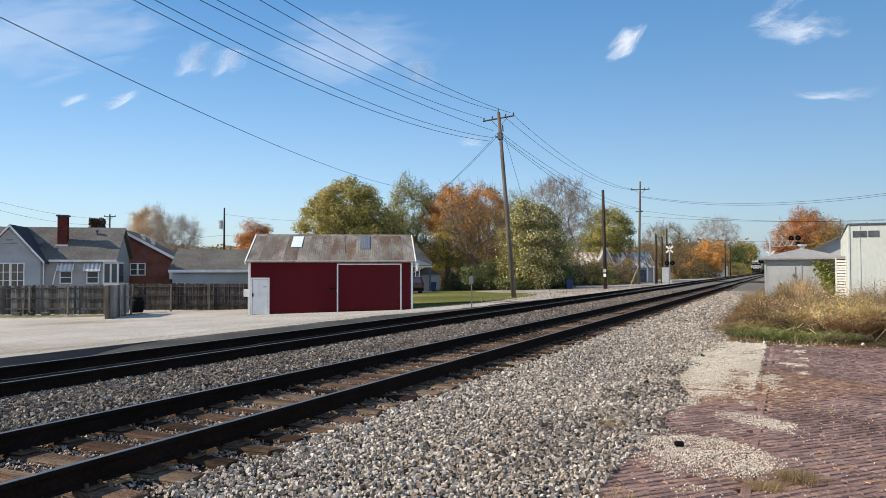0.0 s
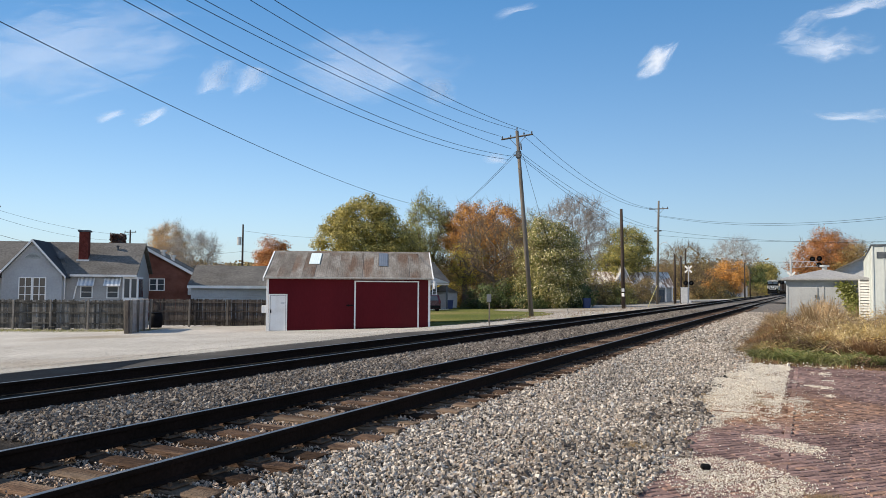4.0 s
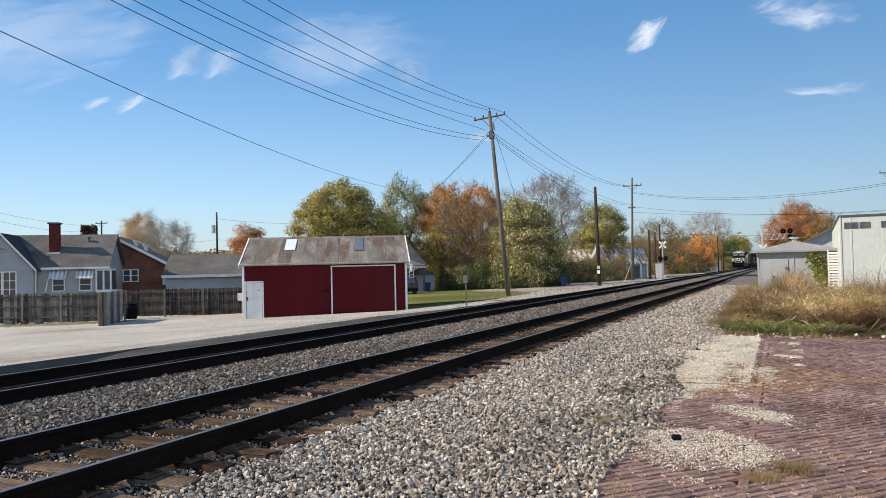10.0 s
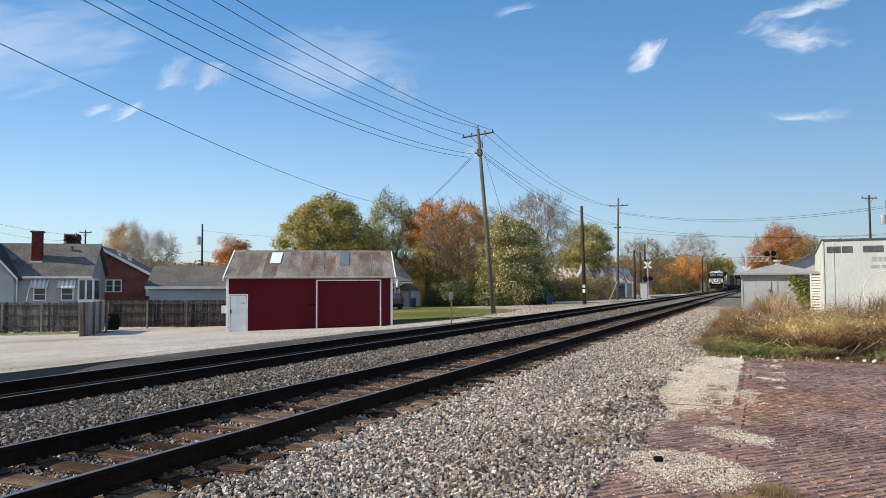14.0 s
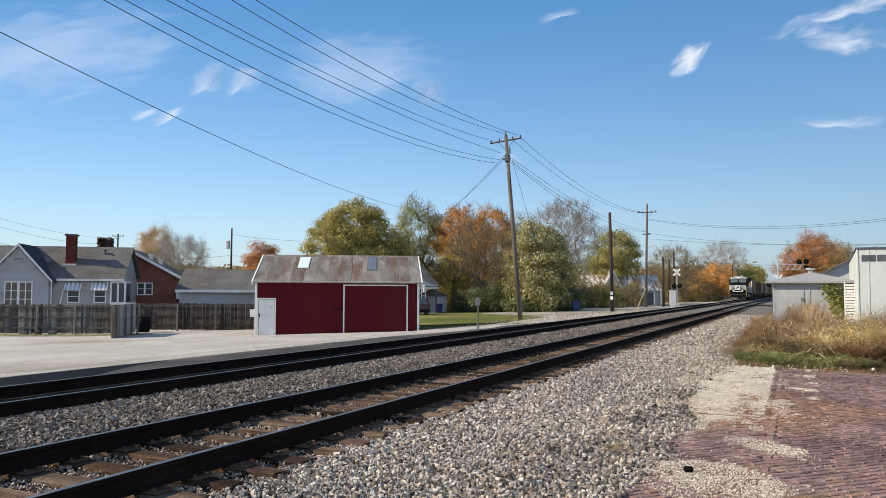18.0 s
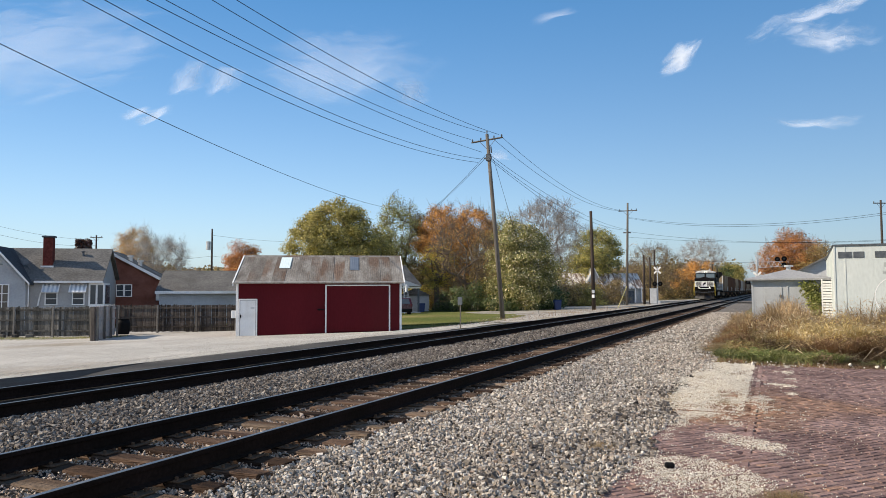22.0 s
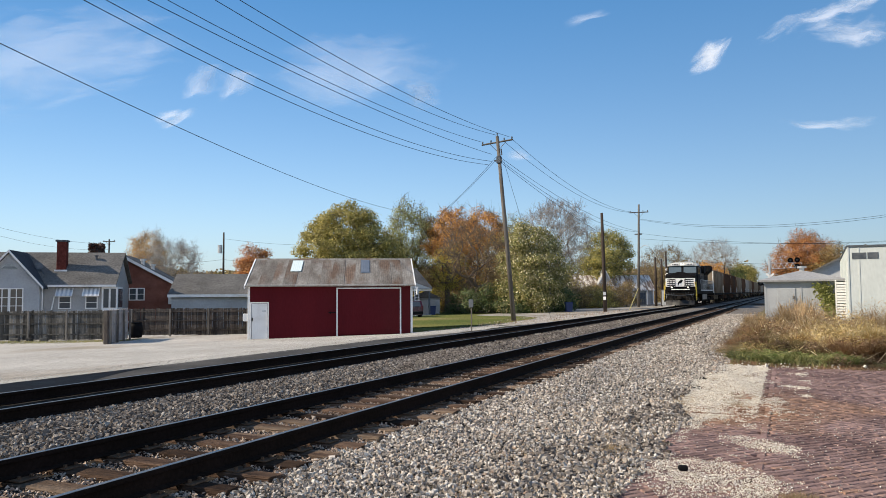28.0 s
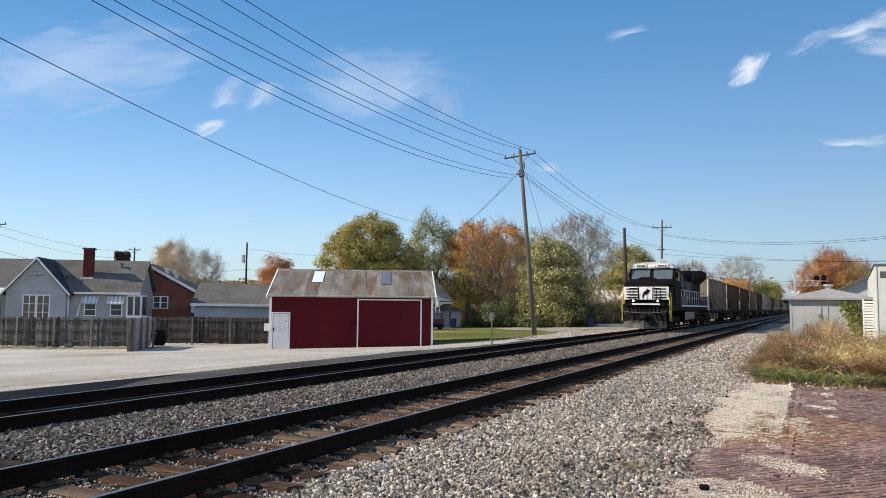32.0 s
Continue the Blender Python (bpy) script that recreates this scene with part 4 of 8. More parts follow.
    # chimney
    c = part("chimney", Geo().box(-4.25, -3.58, 1.25, 1.9, 2.9, 5.55, 0.02), M_CHIMNEY, h, "red brick chimney")
    part("chimney_cap", Geo().box(-4.34, -3.49, 1.16, 1.99, 5.55, 5.68, 0.02), M_SLATE, c, "dark corbelled cap")
    part("flashing", Geo().box(-4.36, -3.47, 1.1, 1.9, 3.2, 3.42), M_WHITE, c)
    c2 = part("chimney", Geo().box(-2.5, -1.75, 4.2, 4.9, 3.5, 5.2, 0.02), M_SLATE, h, "dark ivy-grown chimney")
    rng = random.Random(2)
    iv = Geo()
    for _ in range(900):
        p = Vector((-2.12 + rng.uniform(-0.55, 0.55), 4.5 + rng.uniform(-0.5, 0.5), 5.2 + rng.uniform(-0.55, 0.4) + rng.gauss(0, 0.06)))
        d = Vector((rng.uniform(-1, 1), rng.uniform(-1, 1), rng.uniform(-1, 1))).normalized() * 0.09
        e = d.orthogonal().normalized() * 0.07
        iv.add([p - d, p + e, p + d, p - e], [(0, 1, 2, 3)])
    part("ivy", iv, M_IVY, c2, "withered dark ivy", fix=False)
    part("roof_vent", Geo().tube([(-1.7, 2.4, 4.2), (-1.7, 2.4, 4.55)], 0.09, 8).disc((-1.7, 2.4, 4.55), 0.16, (0, 0, 1), 0.06), M_SLATE, h)
    part("antenna", Geo().tube([(-4.9, 0.8, 3.0), (-5.3, 0.9, 3.7)], 0.025, 5).disc((-5.35, 0.85, 3.7), 0.28, (0.5, -1, 0.3), 0.03, 14), M_SLATE, h, "grey satellite dish")
    # porch beyond the wing
    part("porch_roof", Geo().prism([(-0.9, 2.0), (0.3, 2.5), (0.3, 2.62), (-0.9, 2.12)], -15, -9.1, "x"), M_WHITE, h)
    for x in (-9.3, -11.2, -13):
        part("porch_post", Geo().box(x - 0.08, x + 0.08, -0.8, -0.64, G, 2.05), M_WHITE, h)
    # Flat dark panel on the wall, painting the shade under the porch.
    part("porch_opening", Geo().box(-14.4, -9.4, -0.03, 0.0, -0.2, 1.7), M_SLATE, h, "dark panel painted as the shade inside the porch")


white_house()


def brick_house():
    h = thing("brick_house", town(-26.9, 62, 0, 13), "red brick house with white-edged gable roof", "house")
    G, ze, zr, hw = -1.4, 2.6, 4.85, 4.1
    part("gable_wall", Geo().prism([(-hw, G), (hw, G), (hw, ze), (0, zr), (-hw, ze)], 0, 0.25, "y"), M_HOUSEBRICK, h)
    part("side_wall", Geo().box(hw - 0.25, hw, 0.25, 8, G, ze), M_HOUSEBRICK, h)
    part("side_wall", Geo().box(-hw, -hw + 0.25, 0.25, 8, G, ze), M_HOUSEBRICK, h)
    part("back_wall", Geo().box(-hw, hw, 8, 8.2, G, ze), M_HOUSEBRICK, h)
    gable_roof(h, -hw, hw, 0.0, 8.2, ze, zr, M_SHINGLE, 0.3, "y")
    for s in (-1, 1):
        part("barge_board", Geo().prism([(s * (hw + 0.3), ze - 0.3), (0, zr - 0.12), (0, zr + 0.12), (s * (hw + 0.3), ze - 0.05)], -0.36, -0.3, "y"), M_WHITE, h, "white barge board")
    window(h, 0.85, 1.33, 1.1, 2.0, 0.0, panes=(1, 2))
    window(h, 1.47, 1.95, 1.1, 2.0, 0.0, panes=(1, 2))
    for x, y in ((1.6, 1.6), (2.3, 2.2)):
        z = zr - x * (zr - ze) / hw
        part("roof_vent", Geo().tube([(x, y, z), (x, y, z + 0.45)], 0.16, 10).disc((x, y, z + 0.5), 0.26, (0, 0, 1), 0.14, 12), M_STEEL, h, "galvanised roof ventilator")
    part("meter_box", Geo().box(3.9, 4.3, -0.15, 0.0, 0.7, 1.3, 0.02), M_STEEL, h)


brick_house()


def garage():
    h = thing("garage", town(-22.1, 60, 0, 7), "low white garage with grey shingle roof behind the fence", "garage")
    G = -1.4
    part("front_wall", Geo().box(0.25, 8.5, 0.2, 0.36, G, 1.55), M_SIDING, h)
    clapboards(h, 0.25, 8.5, 0.2, -0.3, 1.5, M_WALL, 0.17)
    part("back_wall", Geo().box(0.25, 8.5, 5.6, 5.76, G, 1.55), M_SIDING, h)
    for x in (0.25, 8.34):
        part("end_wall", Geo().prism([(0.36, G), (5.6, G), (5.6, 1.55), (3, 3.0), (0.36, 1.55)], x, x + 0.16, "x"), M_SIDING, h)
    gable_roof(h, 0.3, 8.5, 0.2, 5.76, 1.55, 3.1, M_SHINGLE, 0.3)
    part("fascia", Geo().box(0, 8.8, -0.16, -0.1, 1.28, 1.5), M_WHITE, h, "white fascia board")


garage()


def porch_house():
    h = thing("porch_house", town(-4.6, 76, 0, 8), "small grey house with dark roof and open porch", "house")
    G = -0.95
    part("front_wall", Geo().box(-4, 1.2, 2.0, 2.2, G, 2.2), M_SIDING_G, h)
    part("side_wall", Geo().box(1.0, 1.2, 2.2, 9, G, 2.2), M_SIDING_G, h)
    part("gable", Geo().prism([(-4.2, 1.95), (3.5, 1.95), (-1.6, 3.75)], -0.34, -0.24, "y"), M_SIDING, h, "white porch gable")
    rv = [(-4.6, -0.2, 1.9), (3.6, -0.2, 1.9), (3.6, 9.2, 1.9), (-4.6, 9.2, 1.9), (-4.6, -0.2, 2.02), (3.6, -0.2, 2.02), (3.6, 9.2, 2.02), (-4.6, 9.2, 2.02), (-3.9, 4.5, 4.2), (2.4, 4.5, 4.2)]
    part("roof", Geo().add(rv, [(3, 2, 1, 0), (0, 1, 5, 4), (1, 2, 6, 5), (2, 3, 7, 6), (3, 0, 4, 7), (4, 5, 9, 8), (5, 6, 9), (6, 7, 8, 9), (7, 4, 8)]), M_SHINGLE_D, h, "dark hipped roof")
    part("fascia", Geo().box(-4.2, 3.5, -0.1, 0.0, 1.72, 2.02), M_WHITE, h)
    for x in (1.9, 3.3):
        part("porch_post", Geo().box(x - 0.09, x + 0.09, 0.05, 0.23, G, 1.8), M_SLATE, h)
    part("porch_floor", Geo().box(-4.2, 3.5, 0.0, 2.0, G, -0.7), M_SIDING_G, h)
    ld = thing("ladder", town(-2.5, 74.2, -0.9, 8) @ pose(0, 0, 0, -14), "aluminium ladder leaning on the porch eave", "ladder")
    for s in (-0.2, 0.2):
        part("stile", Geo().box(s - 0.03, s + 0.03, -0.03, 0.03, 0, 2.75), M_STEEL, ld)
    for k in range(9):
        part("rung", Geo().box(-0.18, 0.18, -0.02, 0.02, 0.25 + 0.29 * k, 0.28 + 0.29 * k), M_STEEL, ld)
    d = part("decoration", Geo().tube([(0, -0.1, 2.3), (0.02, -0.1, 2.75)], [0.09, 0.12], 7).tube([(-0.25, -0.1, 2.85), (0.3, -0.1, 2.8)], 0.05, 6).disc((0.02, -0.1, 2.98), 0.11, (0, 1, 0), 0.14, 10), M_WHITE, ld, "pale ornament fixed to the top rungs")
    b = thing("wheelie_bin", town(-1.1, 79, -0.92), "blue plastic wheeled bin on the lawn", "bin")
    part("body", Geo().prism([(-0.32, 0), (0.32, 0), (0.4, 1.0), (-0.4, 1.0)], -0.35, 0.35, "y"), M_BLUE, b)
    part("lid", Geo().box(-0.43, 0.43, -0.4, 0.4, 1.0, 1.08, 0.03), M_BLUE, b)
    f = thing("garden_shed", town(-1.3, 84, -0.9), "pale low garden shed behind the bins", "shed")
    part("wall", Geo().box(-2.2, 1.0, 0, 2.5, 0, 1.85), M_SIDING, f)
    part("roof", Geo().prism([(-2.4, 1.85), (1.2, 1.85), (-0.6, 2.7)], -0.2, 2.7, "y"), M_SHINGLE, f)


porch_house()


def car(m, paint, label):
    c = thing("car", m, label, "car")
    body = [(-2.2, 0.35), (2.25, 0.35), (2.3, 0.7), (2.2, 0.95), (1.2, 1.05), (0.55, 1.62), (-1.6, 1.66), (-2.15, 1.1)]
    part("body", Geo().prism(body, -0.9, 0.9, "x"), paint, c)
    g = [(1.1, 1.07), (0.52, 1.55), (-1.5, 1.58), (-1.95, 1.12)]
    part("side_glass", Geo().prism(g, -0.91, 0.91, "x"), M_GLASS, c)
    part("rear_glass", Geo().prism([(-2.14, 1.14), (-1.66, 1.6), (-1.63, 1.58), (-2.1, 1.12)], -0.7, 0.7, "x"), M_GLASS, c)
    for s in (-0.82, 0.82):
        part("tail_lamp", Geo().box(s - 0.08, s + 0.08, -2.24, -2.14, 0.85, 1.15, 0.01), M_CARRED, c)
        for y in (-1.35, 1.4):
            w = part("wheel", Geo().disc((s, y, 0.33), 0.33, (1, 0, 0), 0.22, 18), M_TYRE, c)
            part("rim", Geo().disc((s * 1.12, y, 0.33), 0.2, (1, 0, 0), 0.05, 14), M_STEEL, w)
    part("bumper", Geo().box(-0.85, 0.85, -2.32, -2.18, 0.4, 0.68, 0.04), M_BLACK, c)
    return c


car(town(-3.4, 71.5, -0.88, 20), M_CARWINE, "dark red car parked on grass beside the barn")
car(town(66.0, 188, -0.3, -78), M_CARBLUE, "dark car parked by the far street")
car(town(71.2, 196, -0.3, -70), M_CARS, "silver car parked by the far street")


def far_house():
    h = thing("old_building", town(20.0, 118, 0, 0), "grey cottage with flaking whitewashed tin roof", "house")
    G = -0.7
    part("front_wall", Geo().box(0, 13.4, 0.3, 0.5, G, 1.9), M_SIDING_G, h)
    part("end_wall", Geo().prism([(0.5, G), (7, G), (7, 1.9), (3.7, 4.1), (0.5, 1.9)], 13.2, 13.4, "x"), M_SIDING_G, h)
    part("end_wall", Geo().prism([(0.5, G), (7, G), (7, 1.9), (3.7, 4.1), (0.5, 1.9)], 0, 0.2, "x"), M_SIDING_G, h)
    part("back_wall", Geo().box(0, 13.4, 7, 7.2, G, 1.9), M_SIDING_G, h)
    m = surf("flaking_whitewash", (0.17, 0.125, 0.10), (0.60, 0.57, 0.52), 2.2, 0.8, 0.2, 12, big=0.16, stretch=(1, 0.25, 0.25))
    gable_roof(h, 0, 13.4, 0.3, 7.2, 1.9, 4.15, m, 0.35)
    dm = part("dormer", Geo().prism([(4.6, 2.4), (7.0, 2.4), (5.8, 4.9)], -0.2, 3.6, "y"), M_SIDING_G, h, "pointed dormer")
    part("dormer_trim", Geo().prism([(4.4, 2.4), (5.8, 5.1), (5.8, 4.85), (4.6, 2.4)], -0.3, -0.2, "y").prism([(7.2, 2.4), (5.8, 5.1), (5.8, 4.85), (7.0, 2.4)], -0.3, -0.2, "y"), M_WHITE, dm)
    part("door", Geo().box(11.2, 12.2, 0.24, 0.3, G, 1.4), M_SLATE, h, "dark doorway")
    for x in (10.9, 12.3, 13.3):
        part("post", Geo().box(x, x + 0.15, -0.1, 0.05, G, 1.8), M_WHITE, h)
    window(h, 9.2, 10.1, 0.2, 1.3, 0.3)
    g = thing("white_cottage", town(73.5, 200, 0), "small white gabled cottage behind the trees", "house")
    part("wall", Geo().prism([(-3, -0.4), (3, -0.4), (3, 2.4), (0, 4.6), (-3, 2.4)], 0, 7, "y"), M_SIDING, g)
    gable_roof(g, -3, 3, 0, 7, 2.4, 4.6, M_SHINGLE, 0.3, "y")
    window(g, -0.5, 0.5, 0.6, 1.9, 0.0)
    for r, turn, word in ((12.75, 6, "dark blue wheeled bin by the hedge"),):
        x, y = town(r, 75.5).translation[:2]
        b = thing("wheelie_bin", town(r, 75.5, ground(x, y), turn), word, "bin", "bins by the hedge")
        part("body", Geo().prism([(-0.28, 0), (0.28, 0), (0.35, 0.95), (-0.35, 0.95)], -0.3, 0.3, "y"), M_BLUE, b)
        part("lid", Geo().box(-0.38, 0.38, -0.34, 0.34, 0.95, 1.03, 0.03), M_BLUE, b)


far_house()


# ---- fences ----
def fence(m, length, z, h, material, label, boards=0.145, posts=2.35, seed=1, front_rails=True):
    f = thing("fence", m, label, "fence")
    rng = random.Random(seed)
    meshes = []
    for k in range(3):
        t = h + (0.0, -0.03, 0.02)[k]
        me = Geo().prism([(0.004, 0), (boards - 0.008, 0), (boards - 0.008, t - 0.03), (boards * 0.5, t), (0.004, t - 0.04)], 0, 0.022, "y").data("board")
        me.materials.append(material)
        meshes.append(me)
    for k in range(int(length / boards)):
        part("board", meshes[rng.randrange(3)], material, f, m=pose(k * boards, 0, z + 0.06 + rng.uniform(-0.03, 0.02), 0, rng.uniform(-0.7, 0.7), 0))
    if front_rails:
        for zz in (0.35, h * 0.55, h - 0.2):
            part("fence_rail", Geo().box(0, length, -0.05, -0.003, z + zz, z + zz + 0.09), material, f)
    n = max(1, round(length / posts))
    for k in range(n + 1):
        x = length * k / n
        part("post", Geo().box(x - 0.06, x + 0.06, -0.16, -0.05, z - 0.3, z + h + 0.02, 0.01), M_POST, f, "weathered post")
    return f


fence(town(-41.0, 47.7), 19.5, -1.40, 1.86, M_FENCE, "weathered grey board fence with posts", seed=1)
fence(town(-21.2, 51.0), 7.9, -1.32, 1.82, M_FENCE_D, "dark weathered board fence beside the barn", seed=2)
fence(town(-18.53, 41.5, 0, math.degrees(math.atan2(5.0, -1.03))) @ pose(0, 0, 0), 5.1, -1.24, 1.84, M_FENCE_P, "pale board fence wing", posts=1.7, seed=3)
fence(town(-21.5, 47.65, 0, -64.2), 6.7, -1.40, 1.8, M_FENCE_D, "dark short fence return", seed=4, front_rails=False)
part("corner_post", Geo().box(-0.11, 0.11, -0.11, 0.11, -0.3, 1.86, 0.02), M_FENCE_D, None, m=town(-18.6, 41.35, -1.23))
tagged(bpy.data.objects["corner_post"], "thick mossy grey fence post at the corner", "post")
bar = thing("barrel", town(-19.9, 48.5, -1.28), "black plastic barrel in the fence corner", "barrel")
part("body", Geo().tube([(0, 0, 0), (0, 0, 0.2), (0, 0, 0.7), (0, 0, 0.95)], [0.36, 0.42, 0.42, 0.36], 16), M_BLACK, bar, smooth=True)
part("rim", Geo().tube([(0, 0, 0.93), (0, 0, 0.99)], 0.38, 16), M_BLACK, bar)
for k, (r, w) in enumerate(((-27.0, 0.5), (-26.1, 0.35), (-25.2, 0.45), (-30.2, 0.4), (-33.0, 0.5))):
    o = part("concrete_block", Geo().box(-w / 2, w / 2, -0.15, 0.15, -0.05, 0.2, 0.02), M_FENCE, None, m=town(r, 47.3, -1.4, 7 * k))
    tagged(o, "old grey block lying along the fence foot", "block", "blocks by the fence")


# ---- right of the tracks: shed, box building, weeds ----
def signal_shed():
    s = thing("utility_shed", pose(-1.1, 43.5, -0.4), "small pale grey utility shed with hipped roof", "shed")
    W, D, H = 3.75, 3.9, 2.36
    part("front_wall", Geo().box(0, W, 0, 0.12, -0.2, H), M_SHED, s)
    part("back_wall", Geo().box(0, W, D - 0.12, D, -0.2, H), M_SHED, s)
    part("side_wall", Geo().box(0, 0.12, 0.12, D - 0.12, -0.2, H), M_SHED, s)
    part("side_wall", Geo().box(W - 0.12, W, 0.12, D - 0.12, -0.2, H), M_SHED, s)
    o = 0.28
    v = [(-o, -o, H), (W + o, -o, H), (W + o, D + o, H), (-o, D + o, H)]
    v += [(x, y, H + 0.09) for x, y, _ in v] + [(W / 2 - 0.1, D / 2, H + 0.62), (W / 2 + 0.1, D / 2, H + 0.62)]
    f = [(3, 2, 1, 0), (0, 1, 5, 4), (1, 2, 6, 5), (2, 3, 7, 6), (3, 0, 4, 7), (4, 5, 9, 8), (5, 6, 9), (6, 7, 8, 9), (7, 4, 8)]
    r = part("roof", Geo().add(v, f), M_SHEDROOF, s, "pale grey hipped roof")
    part("roof_vent", Geo().tube([(W / 2, D / 2, H + 0.55), (W / 2, D / 2, H + 0.75)], 0.13, 10).disc((W / 2, D / 2, H + 0.8), 0.24, (0, 0, 1), 0.1, 12), M_STEEL, r)
    d = part("door", Geo().box(0.62, 1.5, -0.04, 0.0, 0.05, 2.0, 0.01), M_SHED, s, "grey steel door")
    part("door_handle", Geo().box(1.36, 1.46, -0.1, -0.03, 1.45, 1.6, 0.01), M_SLATE, d)
    part("hasp", Geo().box(0.75, 0.85, -0.08, -0.03, 0.9, 1.1), M_SLATE, d)
    part("cover_strip", Geo().box(1.72, 1.8, -0.03, 0.0, 0.0, H - 0.02), M_SHED, s)
    for x in (0.0, W - 0.1):
        part("corner_strip", Geo().box(x, x + 0.1, -0.02, 0.0, 0, H), M_SHED, s)
    iv = Geo()
    rng = random.Random(21)
    for _ in range(950):
        t = rng.random()
        p = Vector((2.80 + rng.gauss(0, 0.15 + 0.08 * t) + 0.40 * (1 - t), -0.1 - rng.random() * 0.2, 0.3 + 1.85 * t ** 0.8 + rng.gauss(0, 0.10)))
        d = Vector((rng.uniform(-1, 1), rng.uniform(-0.6, 0.1), rng.uniform(-1, 1))).normalized() * rng.uniform(0.05, 0.1)
        e = d.orthogonal().normalized() * 0.06
        iv.add([p - d, p + e, p + d, p - e], [(0, 1, 2, 3)])
    vine = part("vine", iv, leafy("vine_leaves", (0.15, 0.18, 0.04), (0.40, 0.40, 0.11)), None, m=pose(-1.1, 43.5, -0.4), fix=False)
    tagged(vine, "yellow-green vine climbing the shed wall", "vine")


signal_shed()


def box_building():
    b = thing("box_building", pose(2.52, 38.0, -0.4, 0, 0, -2.4), "pale chalky box building with high dark vents", "building")
    W, D, H = 6.5, 19, 3.82
    part("front_wall", Geo().box(0, W, 0, 0.15, -0.2, H), M_BOX, b)
    part("side_wall", Geo().box(0, 0.15, 0.15, D, -0.2, H), M_BOX, b)
    part("side_wall", Geo().box(W - 0.15, W, 0.15, D, -0.2, H), M_BOX, b)
    part("back_wall", Geo().box(0, W, D, D + 0.15, -0.2, H), M_BOX, b)
    part("roof", Geo().box(-0.05, W + 0.05, -0.05, D + 0.2, H, H + 0.07), M_SLATE, b, "dark flat roof edge")
    for x0, x1 in ((0.18, 0.72), (0.78, 1.2), (1.62, 2.4), (2.5, 3.0), (3.2, 4.3), (4.6, 5.6)):
        v = part("vent", Geo().box(x0, x1, -0.02, 0.01, H - 0.55, H - 0.27), M_SLATE, b, "dark faded vent panel")
    for x in (0.0, 0.42, 2.5, 4.4):
        part("seam", Geo().box(x, x + 0.05, -0.018, 0.0, -0.1, H - 0.02), M_BOX, b)
    part("corner_rail", Geo().box(-0.02, 0.06, -0.03, 0.06, -0.2, H, 0.01), M_BOX, b)
    for k in range(7):
        part("rib", Geo().box(-0.04, 0.0, 1.2 + 2.4 * k, 1.27 + 2.4 * k, -0.1, H - 0.05), M_BOX, b)
    # faded markings: bars and a ring
    for k, (x0, x1, z) in enumerate(((1.95, 2.12, 2.85), (2.2, 2.34, 2.85), (2.4, 2.52, 2.85), (2.56, 2.66, 2.85), (1.9, 2.0, 2.55), (2.03, 2.12, 2.55), (2.15, 2.24, 2.55), (2.32, 2.7, 2.55))):
        part("marking", Geo().box(x0, x1, -0.008, 0.0, z, z + (0.2 if z > 2.7 else 0.13)), M_BOXDARK, b, "faded grey lettering bar")
    ring = Geo()
    for k in range(28):
        a0, a1 = math.pi * 2 * k / 28, math.pi * 2 * (k + 0.95) / 28
        q = [(2.45 + r * math.cos(a), -0.008, 1.55 + r * math.sin(a)) for a, r in ((a0, 0.86), (a1, 0.86), (a1, 0.90), (a0, 0.90))]
        ring.add(q, [(0, 1, 2, 3)])
    part("ring", ring, M_WHITE, b, "faint white painted ring", fix=False)


box_building()


def back_house():
    h = thing("grey_house", pose(0.6, 60, -0.4), "grey clapboard house behind the shed", "house")
    part("front_wall", Geo().prism([(0, -0.2), (9, -0.2), (9, 2.6), (4.5, 5.0), (0, 2.6)], 0, 0.2, "y"), M_SIDING, h)
    part("side_wall", Geo().box(0, 0.2, 0.2, 8, -0.2, 2.6), M_SIDING, h)
    gable_roof(h, 0, 9, 0, 8, 2.6, 5.0, M_SHINGLE, 0.4, "y")
    window(h, 1.3, 2.5, 1.9, 2.8, 0.0, M_WHITE)
    w = thing("louvred_screen", pose(2.30, 43.2, -0.4), "white slatted screen beside the shed", "screen")
    for k in range(16):
        part("slat", Geo().box(0, 0.42, -0.03, 0.03, 0.1 + 0.14 * k, 0.2 + 0.14 * k), M_WHITE, w)
    for x in (-0.05, 0.42):
        part("post", Geo().box(x, x + 0.06, -0.04, 0.04, -0.2, 2.4), M_WHITE, w)


back_house()


